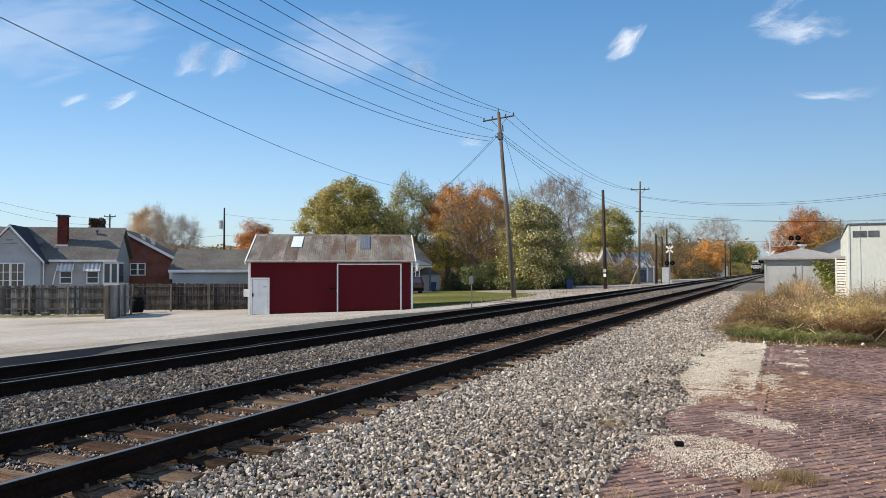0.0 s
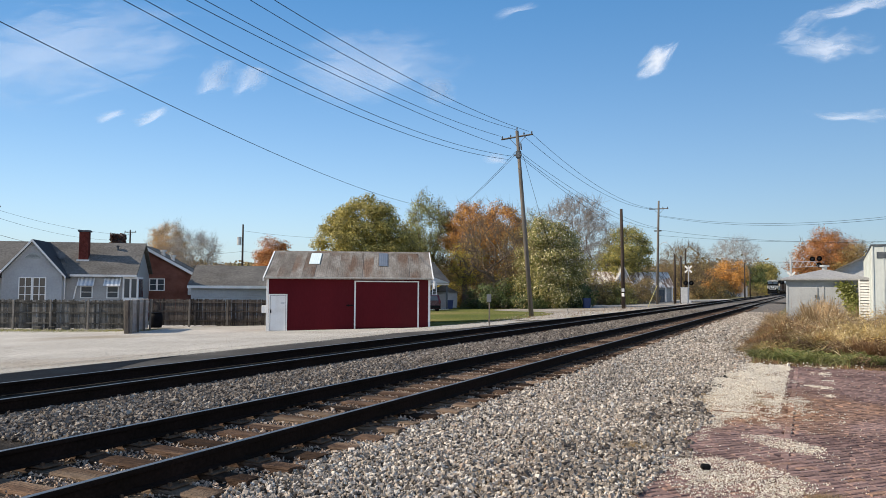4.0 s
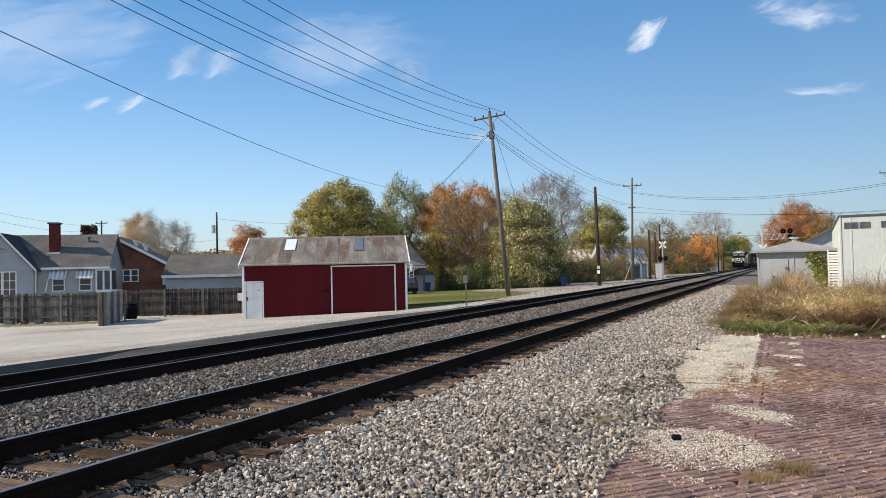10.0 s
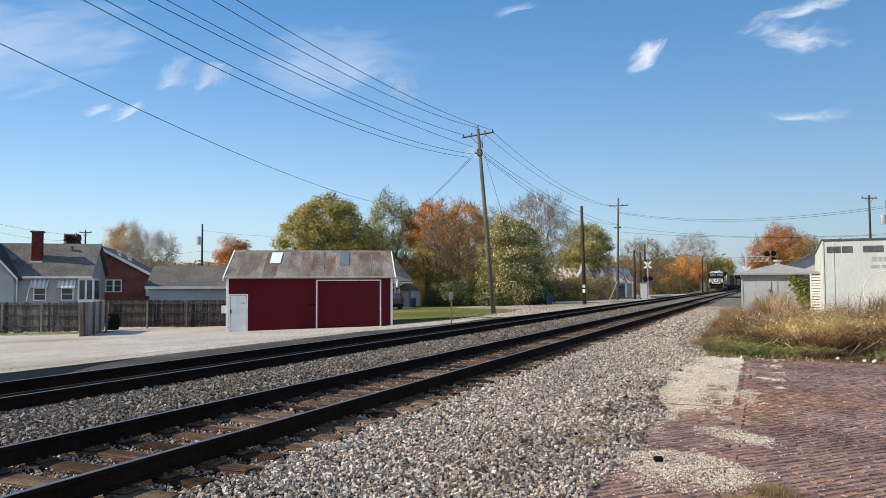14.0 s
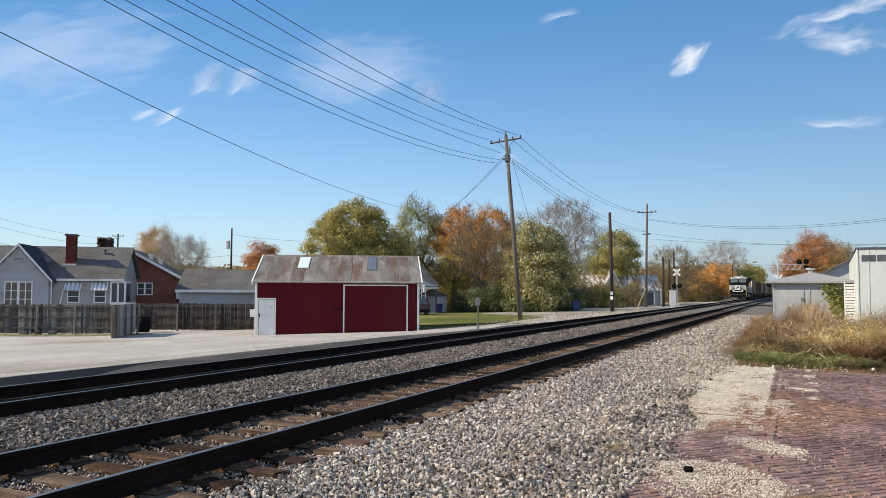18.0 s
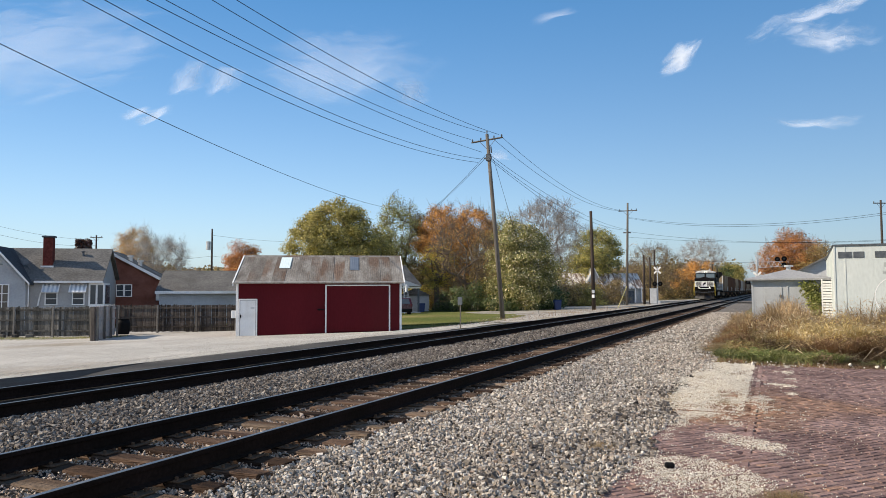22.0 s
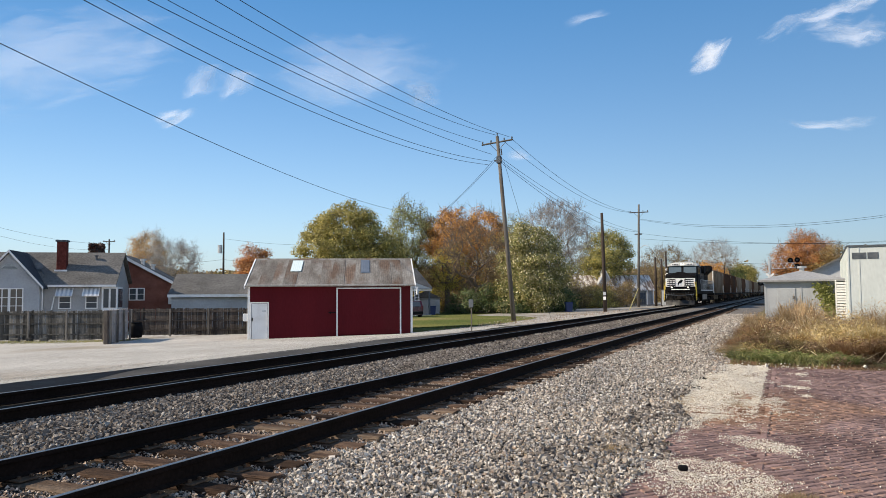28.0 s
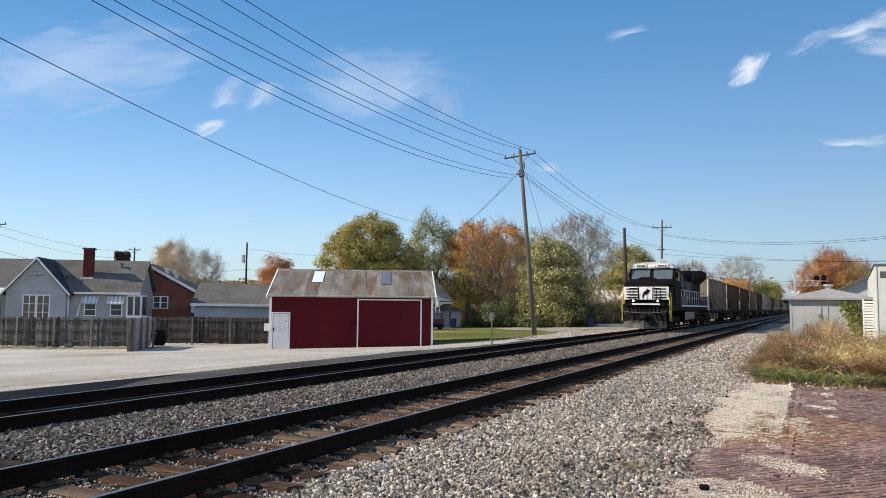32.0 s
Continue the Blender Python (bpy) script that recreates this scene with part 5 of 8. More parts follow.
def blades(name, n, place, height, width, lean, material, label, seed, seg=3):
    """Grass and weeds: bent tapering blades, one mesh."""
    rng = np.random.default_rng(seed)
    x, y = place(rng, n)
    n = len(x)
    z = np.array([max(ground(a, b), line(a, BED)) if -4.3 < a < -1.25 else ground(a, b) for a, b in zip(x, y)]) - 0.015
    h = height(rng, x, y) * rng.uniform(0.45, 1.15, n)
    a = rng.uniform(0, 2 * np.pi, n)
    le = rng.gamma(2.0, lean / 2, n)
    w = width * rng.uniform(0.5, 1.4, n)
    wx, wy = np.cos(a + 1.57) * w, np.sin(a + 1.57) * w
    rows = []
    for k in range(seg + 1):
        t = k / seg
        off = le * h * t ** 1.8
        cx, cy, cz = x + np.cos(a) * off, y + np.sin(a) * off, z + h * t * (1 - 0.25 * np.minimum(le, 1.2) * t)
        s = 1 - 0.85 * t
        rows.append(np.stack([np.stack([cx - wx * s, cy - wy * s, cz], -1), np.stack([cx + wx * s, cy + wy * s, cz], -1)], 1))
    v = np.concatenate(rows, 1)
    q = np.array([(2 * k, 2 * k + 1, 2 * k + 3, 2 * k + 2) for k in range(seg)])
    f = q[None] + (np.arange(n) * 2 * (seg + 1))[:, None, None]
    me = fast_mesh(name, v.reshape(-1, 3), f.reshape(-1, 4))
    me.materials.append(material)
    return tagged(new(name, me), label, "grass", "", "stuff")


def edge_x(y):
    return -1.55 - 0.35 * np.clip((y - 19) / 12, 0, 1) - 0.2 * np.sin(y * 0.5) + 0.25 * np.sin(y * 1.3 + 1)


def weeds():
    def area(y0, y1, x1=9.0, inset=0.0):
        def place(rng, n):
            y = rng.uniform(y0, y1, n)
            x = edge_x(y) + inset + rng.uniform(0, 1, n) ** 0.8 * (x1 - edge_x(y) - inset)
            k = np.array([noise.noise((a * 0.9, b * 0.9, 7.0)) for a, b in zip(x, y)])
            keep = (rng.uniform(-0.6, 0.4, n) < k) & ~((x > -1.2) & (x < 2.8) & (y > 43.3)) & ~((x > 2.3) & (y > 37.8))
            return x[keep], y[keep]
        return place

    def mound(cx, cy, wide, high, material, label, seed, count=1500, droop=1.0, flecks=900, name="dry_weeds"):
        """A thick bush of arching stalks thrown out from one root, with broken bits caught in it."""
        rg = np.random.default_rng(seed)
        z = np.full(count, ground(cx, cy)) - 0.05
        tufts = 16
        ta, tr = rg.uniform(0, 2 * np.pi, tufts), np.sqrt(rg.uniform(0, 1, tufts)) * wide * 0.40
        who = rg.integers(0, tufts, count)
        tight = wide * (0.05 if droop > 1.2 else 0.11)
        x, y = cx + np.cos(ta[who]) * tr[who] + rg.normal(0, tight, count), cy + np.sin(ta[who]) * tr[who] + rg.normal(0, tight, count)
        h = high * rg.uniform(0.55, 1.1, tufts)[who] * rg.uniform(0.6, 1.06, count)
        da = (ta + rg.normal(0, 0.7, tufts))[who] + rg.normal(0, 0.42, count)
        reach = wide * 0.5 * (0.35 + rg.gamma(2.2, 0.28, tufts))[who] * rg.uniform(0.6, 1.25, count) * droop
        w = rg.uniform(0.003, 0.0085, count) * (1.45 if droop > 1.2 else 1.0)
        rows, seg = [], 4
        for s in range(seg + 1):
            t = s / seg
            off = reach * t ** 1.9
            px, py = x + np.cos(da) * off, y + np.sin(da) * off
            pz = z + h * (t - 0.34 * droop * np.minimum(reach / (0.5 * wide), 1.2) * t ** 3)
            ww = w * (1, 1, 0.9, 1.1, 0.3)[s]
            rows.append(np.stack([np.stack([px - np.sin(da) * ww, py + np.cos(da) * ww, pz], -1), np.stack([px + np.sin(da) * ww, py - np.cos(da) * ww, pz], -1)], 1))
        v = np.concatenate(rows, 1).reshape(-1, 3)
        q = np.array([(2 * s, 2 * s + 1, 2 * s + 3, 2 * s + 2) for s in range(seg)])
        f = (q[None] + (np.arange(count) * 2 * (seg + 1))[:, None, None]).reshape(-1, 4)
        a2, r2 = rg.uniform(0, 2 * np.pi, flecks), np.sqrt(rg.uniform(0, 1, flecks)) * wide * 0.52
        c = np.stack([cx + np.cos(a2) * r2, cy + np.sin(a2) * r2, ground(cx, cy) + high * 0.9 * rg.uniform(0.05, 1, flecks) * (1 - 0.55 * (r2 / (wide * 0.5)) ** 2)], -1)
        d = rg.normal(0, 1, (flecks, 3)) * (1, 1, 0.7)
        d *= rg.uniform(0.02, 0.075, (flecks, 1)) / np.linalg.norm(d, axis=1)[:, None]
        e = np.cross(d, rg.normal(0, 1, (flecks, 3)))
        e *= rg.uniform(0.004, 0.014, (flecks, 1)) / np.linalg.norm(e, axis=1)[:, None]
        v2 = np.stack([c - d, c + e, c + d, c - e], 1).reshape(-1, 3)
        f2 = np.arange(flecks * 4).reshape(-1, 4) + len(v)
        me = fast_mesh(name, np.concatenate([v, v2]), np.concatenate([f, f2]))
        me.materials.append(material)
        tagged(new(name, me), label, "weeds", "", "stuff")

    red, gold, straw = "rust-red bush of dead twiggy weeds", "arching golden dry grass in a thick clump", "pale straw-coloured weeds in a tangled clump"
    dark, green, tan = "dark brown dead weeds in the undergrowth", "low green weeds at the paving's edge", "tan feathery dead weeds"
    for k, (cx, cy, wide, high, mat, label, n) in enumerate((
            (-1.25, 24.4, 0.9, 0.5, M_STRAW_R, red, 900), (-1.3, 27.5, 0.9, 0.7, M_STRAW_R, red, 800), (-0.85, 22.9, 1.0, 0.62, M_STRAW_R, red, 1200), (-0.45, 25.0, 1.4, 0.95, M_STRAW_R, red, 1500), (-0.25, 22.0, 0.8, 0.5, M_STRAW_D, dark, 900),
            (-1.35, 31.0, 0.8, 0.6, M_TAN, tan, 400), (-1.5, 34.5, 0.9, 0.8, M_TAN, tan, 500), (-1.5, 38.5, 1.0, 0.9, M_TAN, tan, 500), (-1.3, 41.5, 1.0, 0.8, M_TAN, tan, 500),
            (0.2, 31.5, 1.5, 1.6, M_TAN, tan, 1800), (0.75, 33.0, 1.5, 1.75, M_TAN, tan, 1600), (-0.55, 31.5, 1.1, 0.95, M_STRAW_R, red, 1100), (0.4, 36.5, 1.5, 1.7, M_TAN, tan, 1100), (1.5, 35.0, 1.4, 1.2, M_TAN, tan, 1000),
            (0.1, 23.4, 1.7, 0.95, M_STRAW, straw, 1500), (-0.4, 28.5, 1.8, 1.2, M_STRAW, straw, 1500), (0.9, 27.2, 2.0, 1.4, M_STRAW, straw, 1600), (0.85, 22.9, 1.5, 0.95, M_GOLD, gold, 1500),
            (1.0, 24.6, 1.9, 1.35, M_GOLD, gold, 1700), (1.75, 25.6, 2.0, 1.5, M_GOLD, gold, 1700), (2.0, 23.1, 1.6, 1.15, M_GOLD, gold, 1600), (1.45, 21.6, 1.3, 0.75, M_STRAW_R, red, 1300),
            (2.45, 22.0, 1.5, 0.85, M_STRAW_R, red, 1400), (3.0, 23.9, 2.0, 1.5, M_GOLD, gold, 1700), (3.5, 22.4, 1.7, 1.05, M_STRAW_D, dark, 1500), (4.3, 23.6, 2.1, 1.5, M_TAN, tan, 1700),
            (2.5, 27.0, 2.2, 1.6, M_STRAW, straw, 1600), (3.8, 26.4, 2.3, 1.8, M_TAN, tan, 1700), (5.2, 25.6, 2.3, 1.8, M_GOLD, gold, 1600), (1.9, 29.4, 2.2, 1.6, M_STRAW, straw, 1500), (3.2, 29.8, 2.4, 1.8, M_TAN, tan, 1500),
            (4.8, 28.8, 2.4, 1.9, M_STRAW, straw, 1500), (2.9, 32.5, 2.4, 1.8, M_STRAW, straw, 1300), (4.6, 32.0, 2.4, 1.9, M_TAN, tan, 1300), (6.3, 27.8, 2.4, 1.9, M_TAN, tan, 1300), (6.2, 24.0, 2.2, 1.5, M_STRAW_D, dark, 1300),
            (5.2, 22.3, 1.9, 1.0, M_STRAW_R, red, 1300), (1.4, 32.0, 2.2, 1.7, M_STRAW, straw, 1300), (0.55, 21.6, 1.1, 0.5, M_STRAW_D, dark, 900), (2.6, 21.0, 1.2, 0.5, M_STRAW_D, dark, 900), (3.4, 21.2, 1.3, 0.6, M_STRAW_D, dark, 900))):
        mound(cx, cy, wide * 0.9, high * (0.92 if cx > 0.9 else 1.0), mat, label, 300 + k, int(n * (0.85 if cy < 26 else 0.55)), 1.4 if mat in (M_GOLD, M_STRAW) else 0.8, 1500 if mat in (M_STRAW_R, M_STRAW_D) else 900, "rusty_weeds" if mat is M_STRAW_R else "dead_weeds" if mat is M_STRAW_D else "dry_weeds")
    for k, (cx, cy, wide, high) in enumerate(((0.2, 22.9, 1.6, 0.9), (0.95, 22.6, 1.5, 1.0), (1.3, 24.0, 1.8, 1.2), (2.1, 22.8, 1.7, 1.15), (-0.5, 24.6, 1.3, 0.9), (0.3, 26.3, 1.8, 1.2), (3.0, 23.2, 1.8, 1.3), (3.9, 22.9, 1.8, 1.2), (1.0, 30.0, 1.8, 1.5), (2.6, 25.2, 2.0, 1.5), (-0.2, 23.6, 1.0, 0.8))):
        mound(cx, cy, wide, high, M_PALE, "pale broken stalks arching over the weeds", 360 + k, 90, 2.0, 160, "dry_weeds")
    rg = np.random.default_rng(44)
    for k in range(38):
        t = k / 37
        cx = -1.3 + 2.3 * t + rg.normal(0, 0.1)
        cy = 20.9 - 0.6 * t + rg.uniform(-0.5, 1.0)
        mound(cx, cy, rg.uniform(0.4, 0.9), rg.uniform(0.12, 0.36), M_GRASS if k % 3 == 0 else M_VIVID, green, 400 + k, 420, 1.0, 260, "green_weeds")
    for k, (cx, cy, wide, high) in enumerate(((-0.95, 22.1, 0.9, 0.5), (-0.5, 21.8, 0.9, 0.45), (-0.1, 22.4, 1.1, 0.6), (-0.6, 23.4, 1.1, 0.7), (0.35, 22.0, 0.9, 0.5), (-0.9, 25.5, 0.9, 0.6), (2.9, 21.6, 0.9, 0.5), (4.2, 21.6, 1.2, 0.6), (-0.75, 24.8, 1.2, 0.75), (-0.35, 26.4, 1.3, 0.9), (-0.9, 27.2, 1.0, 0.7), (0.1, 24.4, 1.1, 0.75))):
        mound(cx, cy, wide, high, M_OLIVE, "olive-green weeds among the dead ones", 480 + k, 700, 1.1, 700, "green_weeds")
    for k in range(16):
        cx, cy = rg.uniform(1.0, 4.5), rg.uniform(19.7, 20.9)
        mound(cx, cy, rg.uniform(0.5, 0.9), rg.uniform(0.15, 0.3), M_GRASS if k % 3 == 0 else M_STRAW_D, "sparse low weeds at the paving's edge", 450 + k, 260, 1.0, 200, "low_weeds")

    def patches(rng, n):
        x, y = area(18.95, 21.4)(rng, n)
        k = np.array([noise.noise((p * 1.3, q * 1.3, 11.0)) for p, q in zip(x, y)])
        keep = k > rng.uniform(-0.35, 0.45, len(x)) + 0.25 * np.clip((x - 0.5) / 2, 0, 1)
        return x[keep], y[keep]
    blades("green_grass", 4000, patches, lambda r, x, y: 0.24 + 0.1 * np.sin(3 * x) * np.sin(2 * y), 0.008, 1.0, M_GRASS, "patchy green grass fringing the brick paving", 33)
    blades("leaf_litter", 8000, lambda rng, n: (lambda y: (edge_x(y) - 0.55 + rng.uniform(0, 1, n) * 6, y))(rng.uniform(18.55, 20.5, n)), lambda r, x, y: 0.06 + 0 * x, 0.012, 1.6, M_STRAW_R, "brown leaf litter and dead stalks", 35)
    blades("leaf_litter", 5000, lambda rng, n: (lambda y: (edge_x(y) - 0.5 + rng.uniform(0, 1, n) * 1.1, y))(rng.uniform(19.0, 40, n)), lambda r, x, y: 0.10 + 0 * x, 0.012, 1.3, M_STRAW_R, "brown dead stalks at the ballast edge", 42)
    blades("weed_stalks", 160, area(21, 30, 8.0, 0.8), lambda r, x, y: 1.7 + 0 * x, 0.006, 0.25, M_STRAW_R, "thin brown weed stalks", 36)

    stones("edge_pebbles", [(x, y, GROUND_R + 0.02) for x, y in zip(rg.uniform(-1.6, 4.0, 60), rg.uniform(18.6, 19.8, 60))], rg.uniform(0.02, 0.05, 60), M_WHITE_ROCK, "small pale stones along the grass edge", 61)
    pebble = stones("pale_stone", [(-0.5, 18.75, GROUND_R + 0.03)], [0.11], M_WHITE_ROCK, "single pale rounded stone at the paving's edge", 62)
    tagged(pebble, "single pale stone lying at the paving's edge", "stone", "", "")
    for a, b, s in ((2.05, 19.15, 0.11), (2.25, 19.1, 0.12), (1.55, 19.4, 0.08)):
        tagged(stones("pale_stone", [(a, b, GROUND_R + 0.025)], [s], M_WHITE_ROCK, "pale broken stone lying in the grass edge", int(a * 100)), "pale broken stone lying in the grass edge", "stone", "", "")

    def tuft(cx, cy, r):
        def place(rng, n):
            return cx + rng.normal(0, r, n), cy + rng.normal(0, r, n)
        return place
    for cx, cy, r, n, h in ((-1.78, 8.1, 0.07, 1100, 0.10), (-1.95, 8.9, 0.1, 500, 0.06), (-1.9, 9.1, 0.14, 120, 0.08), (-0.18, 6.5, 0.07, 1200, 0.075), (0.04, 6.85, 0.08, 1300, 0.105), (-0.75, 10.4, 0.2, 400, 0.05), (-1.2, 11.3, 0.25, 400, 0.05), (-0.8, 8.1, 0.14, 260, 0.04), (-1.15, 5.75, 0.1, 160, 0.1), (-1.7, 12.3, 0.2, 120, 0.07), (0.35, 6.1, 0.1, 120, 0.1)):
        blades("grass_tuft", n, tuft(cx, cy, r), lambda rr, x, y, h=h: h + 0 * x, 0.0028, 1.1, M_STRAW, "small tuft of dry yellow grass", int(cx * 100) % 97 + 40)
    blades("verge_weeds", 350, lambda rng, n: (rng.uniform(-18.5, -12.5, n), rng.uniform(38, 75, n)), lambda r, x, y: 0.3 + 0 * x, 0.014, 0.6, M_STRAW_R, "sparse dry weeds on the stony verge", 71)
    blades("lawn_grass", 14000, lambda rng, n: (lambda y: (-17.0 - 8 * np.clip((y - 50) / 26, 0, 1) - rng.uniform(0, 1, n) * (4 + 0.55 * (y - 40)), y))(rng.uniform(41.5, 72, n)), lambda r, x, y: 0.07 + 0 * x, 0.012, 0.9, M_LAWNBLADE, "short mown grass blades, green to straw", 73)
    blades("fence_weeds", 5000, lambda rng, n: (lambda r, d: (r * CY - d * SY, r * SY + d * CY))(rng.uniform(-31, -19.0, n), 46.2 + rng.normal(0, 0.8, n)), lambda r, x, y: 0.10 + 0 * x, 0.016, 0.8, M_GRASS, "strip of green grass along the fence", 72)


weeds()


# ---- trees ----
def tree(m, height, spread, leaf, bark, label, seed, leaves=5000, size=0.16, trunk=0.22, base=0.25, kind="round", twig=None, category="tree", clumps=60, lump=1.0, twigs=0, lean=0.0, thin=0.0):
    """A trunk whose limbs reach out to clumps of leaf spread through an uneven crown.

    base: where the crown begins, kind: its outline, twigs: fine twigs at each clump,
    thin: how far the lower clumps lose their leaf."""
    rng = random.Random(seed)
    r = np.random.default_rng(seed)
    t = thing("tree" if category == "tree" else "bush", m, label, category)
    z0 = height * base
    outline = {"round": lambda u: math.sqrt(max(0.0, 1 - ((u - 0.42) / 0.585) ** 2)) * (1 if u > 0.42 else 0.72 + 0.28 * u / 0.42),
               "oval": lambda u: math.sqrt(max(0.0, 1 - ((u - 0.38) / 0.63) ** 2)) ** 0.9,
               "vase": lambda u: (0.32 + 0.75 * min(1.0, u / 0.6)) * math.sqrt(max(0.0, 1 - max(0.0, (u - 0.55) / 0.46) ** 2)),
               "mound": lambda u: math.sqrt(max(0.0, 1 - (u / 1.01) ** 2)) ** 0.8}[kind]

    def reach(a, u):
        w = 1 + 0.26 * noise.noise((math.cos(a) * 1.5 + seed, math.sin(a) * 1.5, u * 2.2)) + 0.20 * noise.noise((math.cos(a) * 3.4, math.sin(a) * 3.4 + seed, u * 4.5))
        return spread / 2 * outline(u) * w

    # clump centres, kept apart, most of them near the outside of the crown
    cs, gap, tries = [], 0.62 * (spread * spread * (height - z0) / max(8, clumps)) ** (1 / 3), 0
    while len(cs) < clumps and tries < clumps * 60:
        tries += 1
        u, a = rng.random(), rng.uniform(0, 6.2832)
        if rng.random() > 0.25 + outline(u):
            continue
        q = reach(a, u) * (1 - 0.62 * rng.random() ** 1.7) * 0.9
        top = 1 + 0.10 * noise.noise((math.cos(a) * 1.3, math.sin(a) * 1.3, seed * 3.1))
        p = Vector((q * math.cos(a) + lean * u * height, q * math.sin(a), z0 + u * (height - z0) * 0.95 * top))
        if all((p - o).length > gap for o in cs):
            cs.append(p)
        elif tries % 400 == 0:
            gap *= 0.93
    # limbs: each clump hangs on the nearest limb point that lies inward of it
    fork = Vector((rng.gauss(0, 0.02) * height, rng.gauss(0, 0.02) * height, max(z0 * 0.85, height * 0.08)))
    nodes, up = [Vector((0, 0, -0.15)), fork * 0.55, fork], [-1, 0, 1]
    if kind in ("oval", "vase", "round"):
        for k in (1, 2, 3):
            nodes.append(fork + Vector((lean * height * 0.2 * k + rng.gauss(0, 0.03) * spread, rng.gauss(0, 0.03) * spread, (height - fork.z) * 0.2 * k)))
            up.append(len(nodes) - 2)
    heart = Vector((0, 0, z0))
    order = sorted(cs, key=lambda p: (p - heart).length)
    ends = []
    for p in order:
        best, bi = 1e9, 2
        for i, n in enumerate(nodes[2:], 2):
            d = p - n
            cost = d.length + 2.2 * max(0.0, -d.z) + 0.12 * (n - fork).length
            if cost < best:
                best, bi = cost, i
        n = nodes[bi]
        mid = n.lerp(p, 0.5) + Vector((rng.gauss(0, 0.035), rng.gauss(0, 0.035), -0.05)) * (p - n).length
        nodes += [mid, p]
        up += [bi, len(nodes) - 2]
        ends.append(len(nodes) - 1)
    load = [0] * len(nodes)
    for e in ends:
        k = e
        while k >= 0:
            load[k] += 1
            k = up[k]
    full = max(1, load[0])
    rad = [max(0.016 + 0.0006 * spread, trunk * (l / full) ** 0.46) for l in load]
    rad[0] = trunk * 1.35
    wood, fine = Geo(), Geo()
    for i in range(1, len(nodes)):
        j = up[i]
        g = wood if rad[i] > trunk * 0.33 else fine
        g.tube([nodes[j], nodes[i]], [min(rad[j], rad[i] * 1.5), rad[i]], 7 if g is wood else 4, cap=False)
    part("trunk", wood, bark, t, smooth=True, fix=False)
    n = len(cs)
    c = np.array(cs)
    size_c = gap * lump * r.uniform(0.75, 1.35, n)
    heart_c = np.array((lean * height * 0.5, 0, z0 + (height - z0) * 0.40))
    if twigs:
        for k in range(n):
            o = c[k] - heart_c
            o = o / max(0.2, np.linalg.norm(o)) * 0.9 + (0, 0, 0.45)
            for _ in range(twigs):
                d = o + r.normal(0, 0.62, 3)
                d *= size_c[k] * r.uniform(0.55, 1.15) / np.linalg.norm(d)
                a = c[k] + r.normal(0, 0.18, 3) * size_c[k]
                e = a + d + (0, 0, -0.08 * np.linalg.norm(d))
                fine.tube([a, (a + e) / 2 + r.normal(0, 0.05, 3) * size_c[k], e], [0.017, 0.013, 0.007], 3, cap=False)
                for _ in range(3):
                    b0 = a + (e - a) * r.uniform(0.2, 0.95)
                    dd = d * 0.35 + r.normal(0, 0.22, 3) * size_c[k]
                    fine.tube([b0, b0 + dd], [0.011, 0.006], 3, cap=False)
    if fine.v:
        tagged(part("branchwork", fine, twig or bark, t, fix=False), kind="stuff")
    if leaves:
        share = size_c ** 2.2 * (1 - thin * np.clip(1 - (c[:, 2] - z0) / (height - z0) / 0.55, 0, 1))
        pick = r.choice(n, leaves, p=share / share.sum())
        d = r.normal(0, 1, (leaves, 3))
        d /= np.linalg.norm(d, axis=1)[:, None]
        q = r.uniform(0, 1, (leaves, 1)) ** 0.42
        sc = size_c[pick][:, None]
        p = c[pick] + d * q * sc * (1, 1, 0.72)
        p += r.normal(0, 0.10, (leaves, 3)) * sc
        # sprays hang a little at the clump's rim
        p[:, 2] -= 0.10 * sc[:, 0] * (np.hypot(d[:, 0], d[:, 1]) * q[:, 0]) ** 2
        p[:, 2] = np.maximum(p[:, 2], 0.04)
        out = p - heart_c
        out /= np.linalg.norm(out, axis=1)[:, None]
        face = r.normal(0, 0.5, (leaves, 3)) + d * 0.75 + out * 0.45 + (0, 0, 0.35)
        u = np.cross(face, r.normal(0, 1, (leaves, 3)))
        u /= np.linalg.norm(u, axis=1)[:, None]
        e = np.cross(u, face)
        e /= np.linalg.norm(e, axis=1)[:, None]
        s = size * r.uniform(0.55, 1.25, (leaves, 1))
        v = np.stack([p - u * s, p + e * s * 0.6, p + u * s * 0.9, p - e * s * 0.56], 1)
        me = fast_mesh("crown", v.reshape(-1, 3), np.arange(leaves * 4).reshape(-1, 4))
        me.materials.append(leaf)
        tagged(part("crown", me, leaf, t), kind="stuff")
    return t


def tree_at(tan, d, height, spread, leaf, label, seed, z=None, **kw):
    x, y = spot(tan, d)
    tree(pose(x, y, ground(x, y) if z is None else z, 0, 0, YAW), height, spread, leaf, kw.pop("bark", M_BARK), label, seed, **kw)


def bush(tan, d, height, spread, leaf, label, seed, leaves=2500, size=0.13, clumps=16, **kw):
    x, y = spot(tan, d)
    tree(pose(x, y, ground(x, y) - 0.05, 0, 0, YAW + 50 * seed % 360), height, spread, leaf, M_BARK, label, seed, leaves=leaves, size=size, trunk=0.06, base=0.06, kind="mound", category="bush", clumps=clumps, **kw)


# behind the barn and along the lawn
tree_at(-0.129, 84, 12.7, 11.0, L_OLIVE, "broad olive-green tree turning yellow behind the barn", 1, leaves=70000, size=0.12, base=0.16, trunk=0.35, clumps=170, lump=0.92)
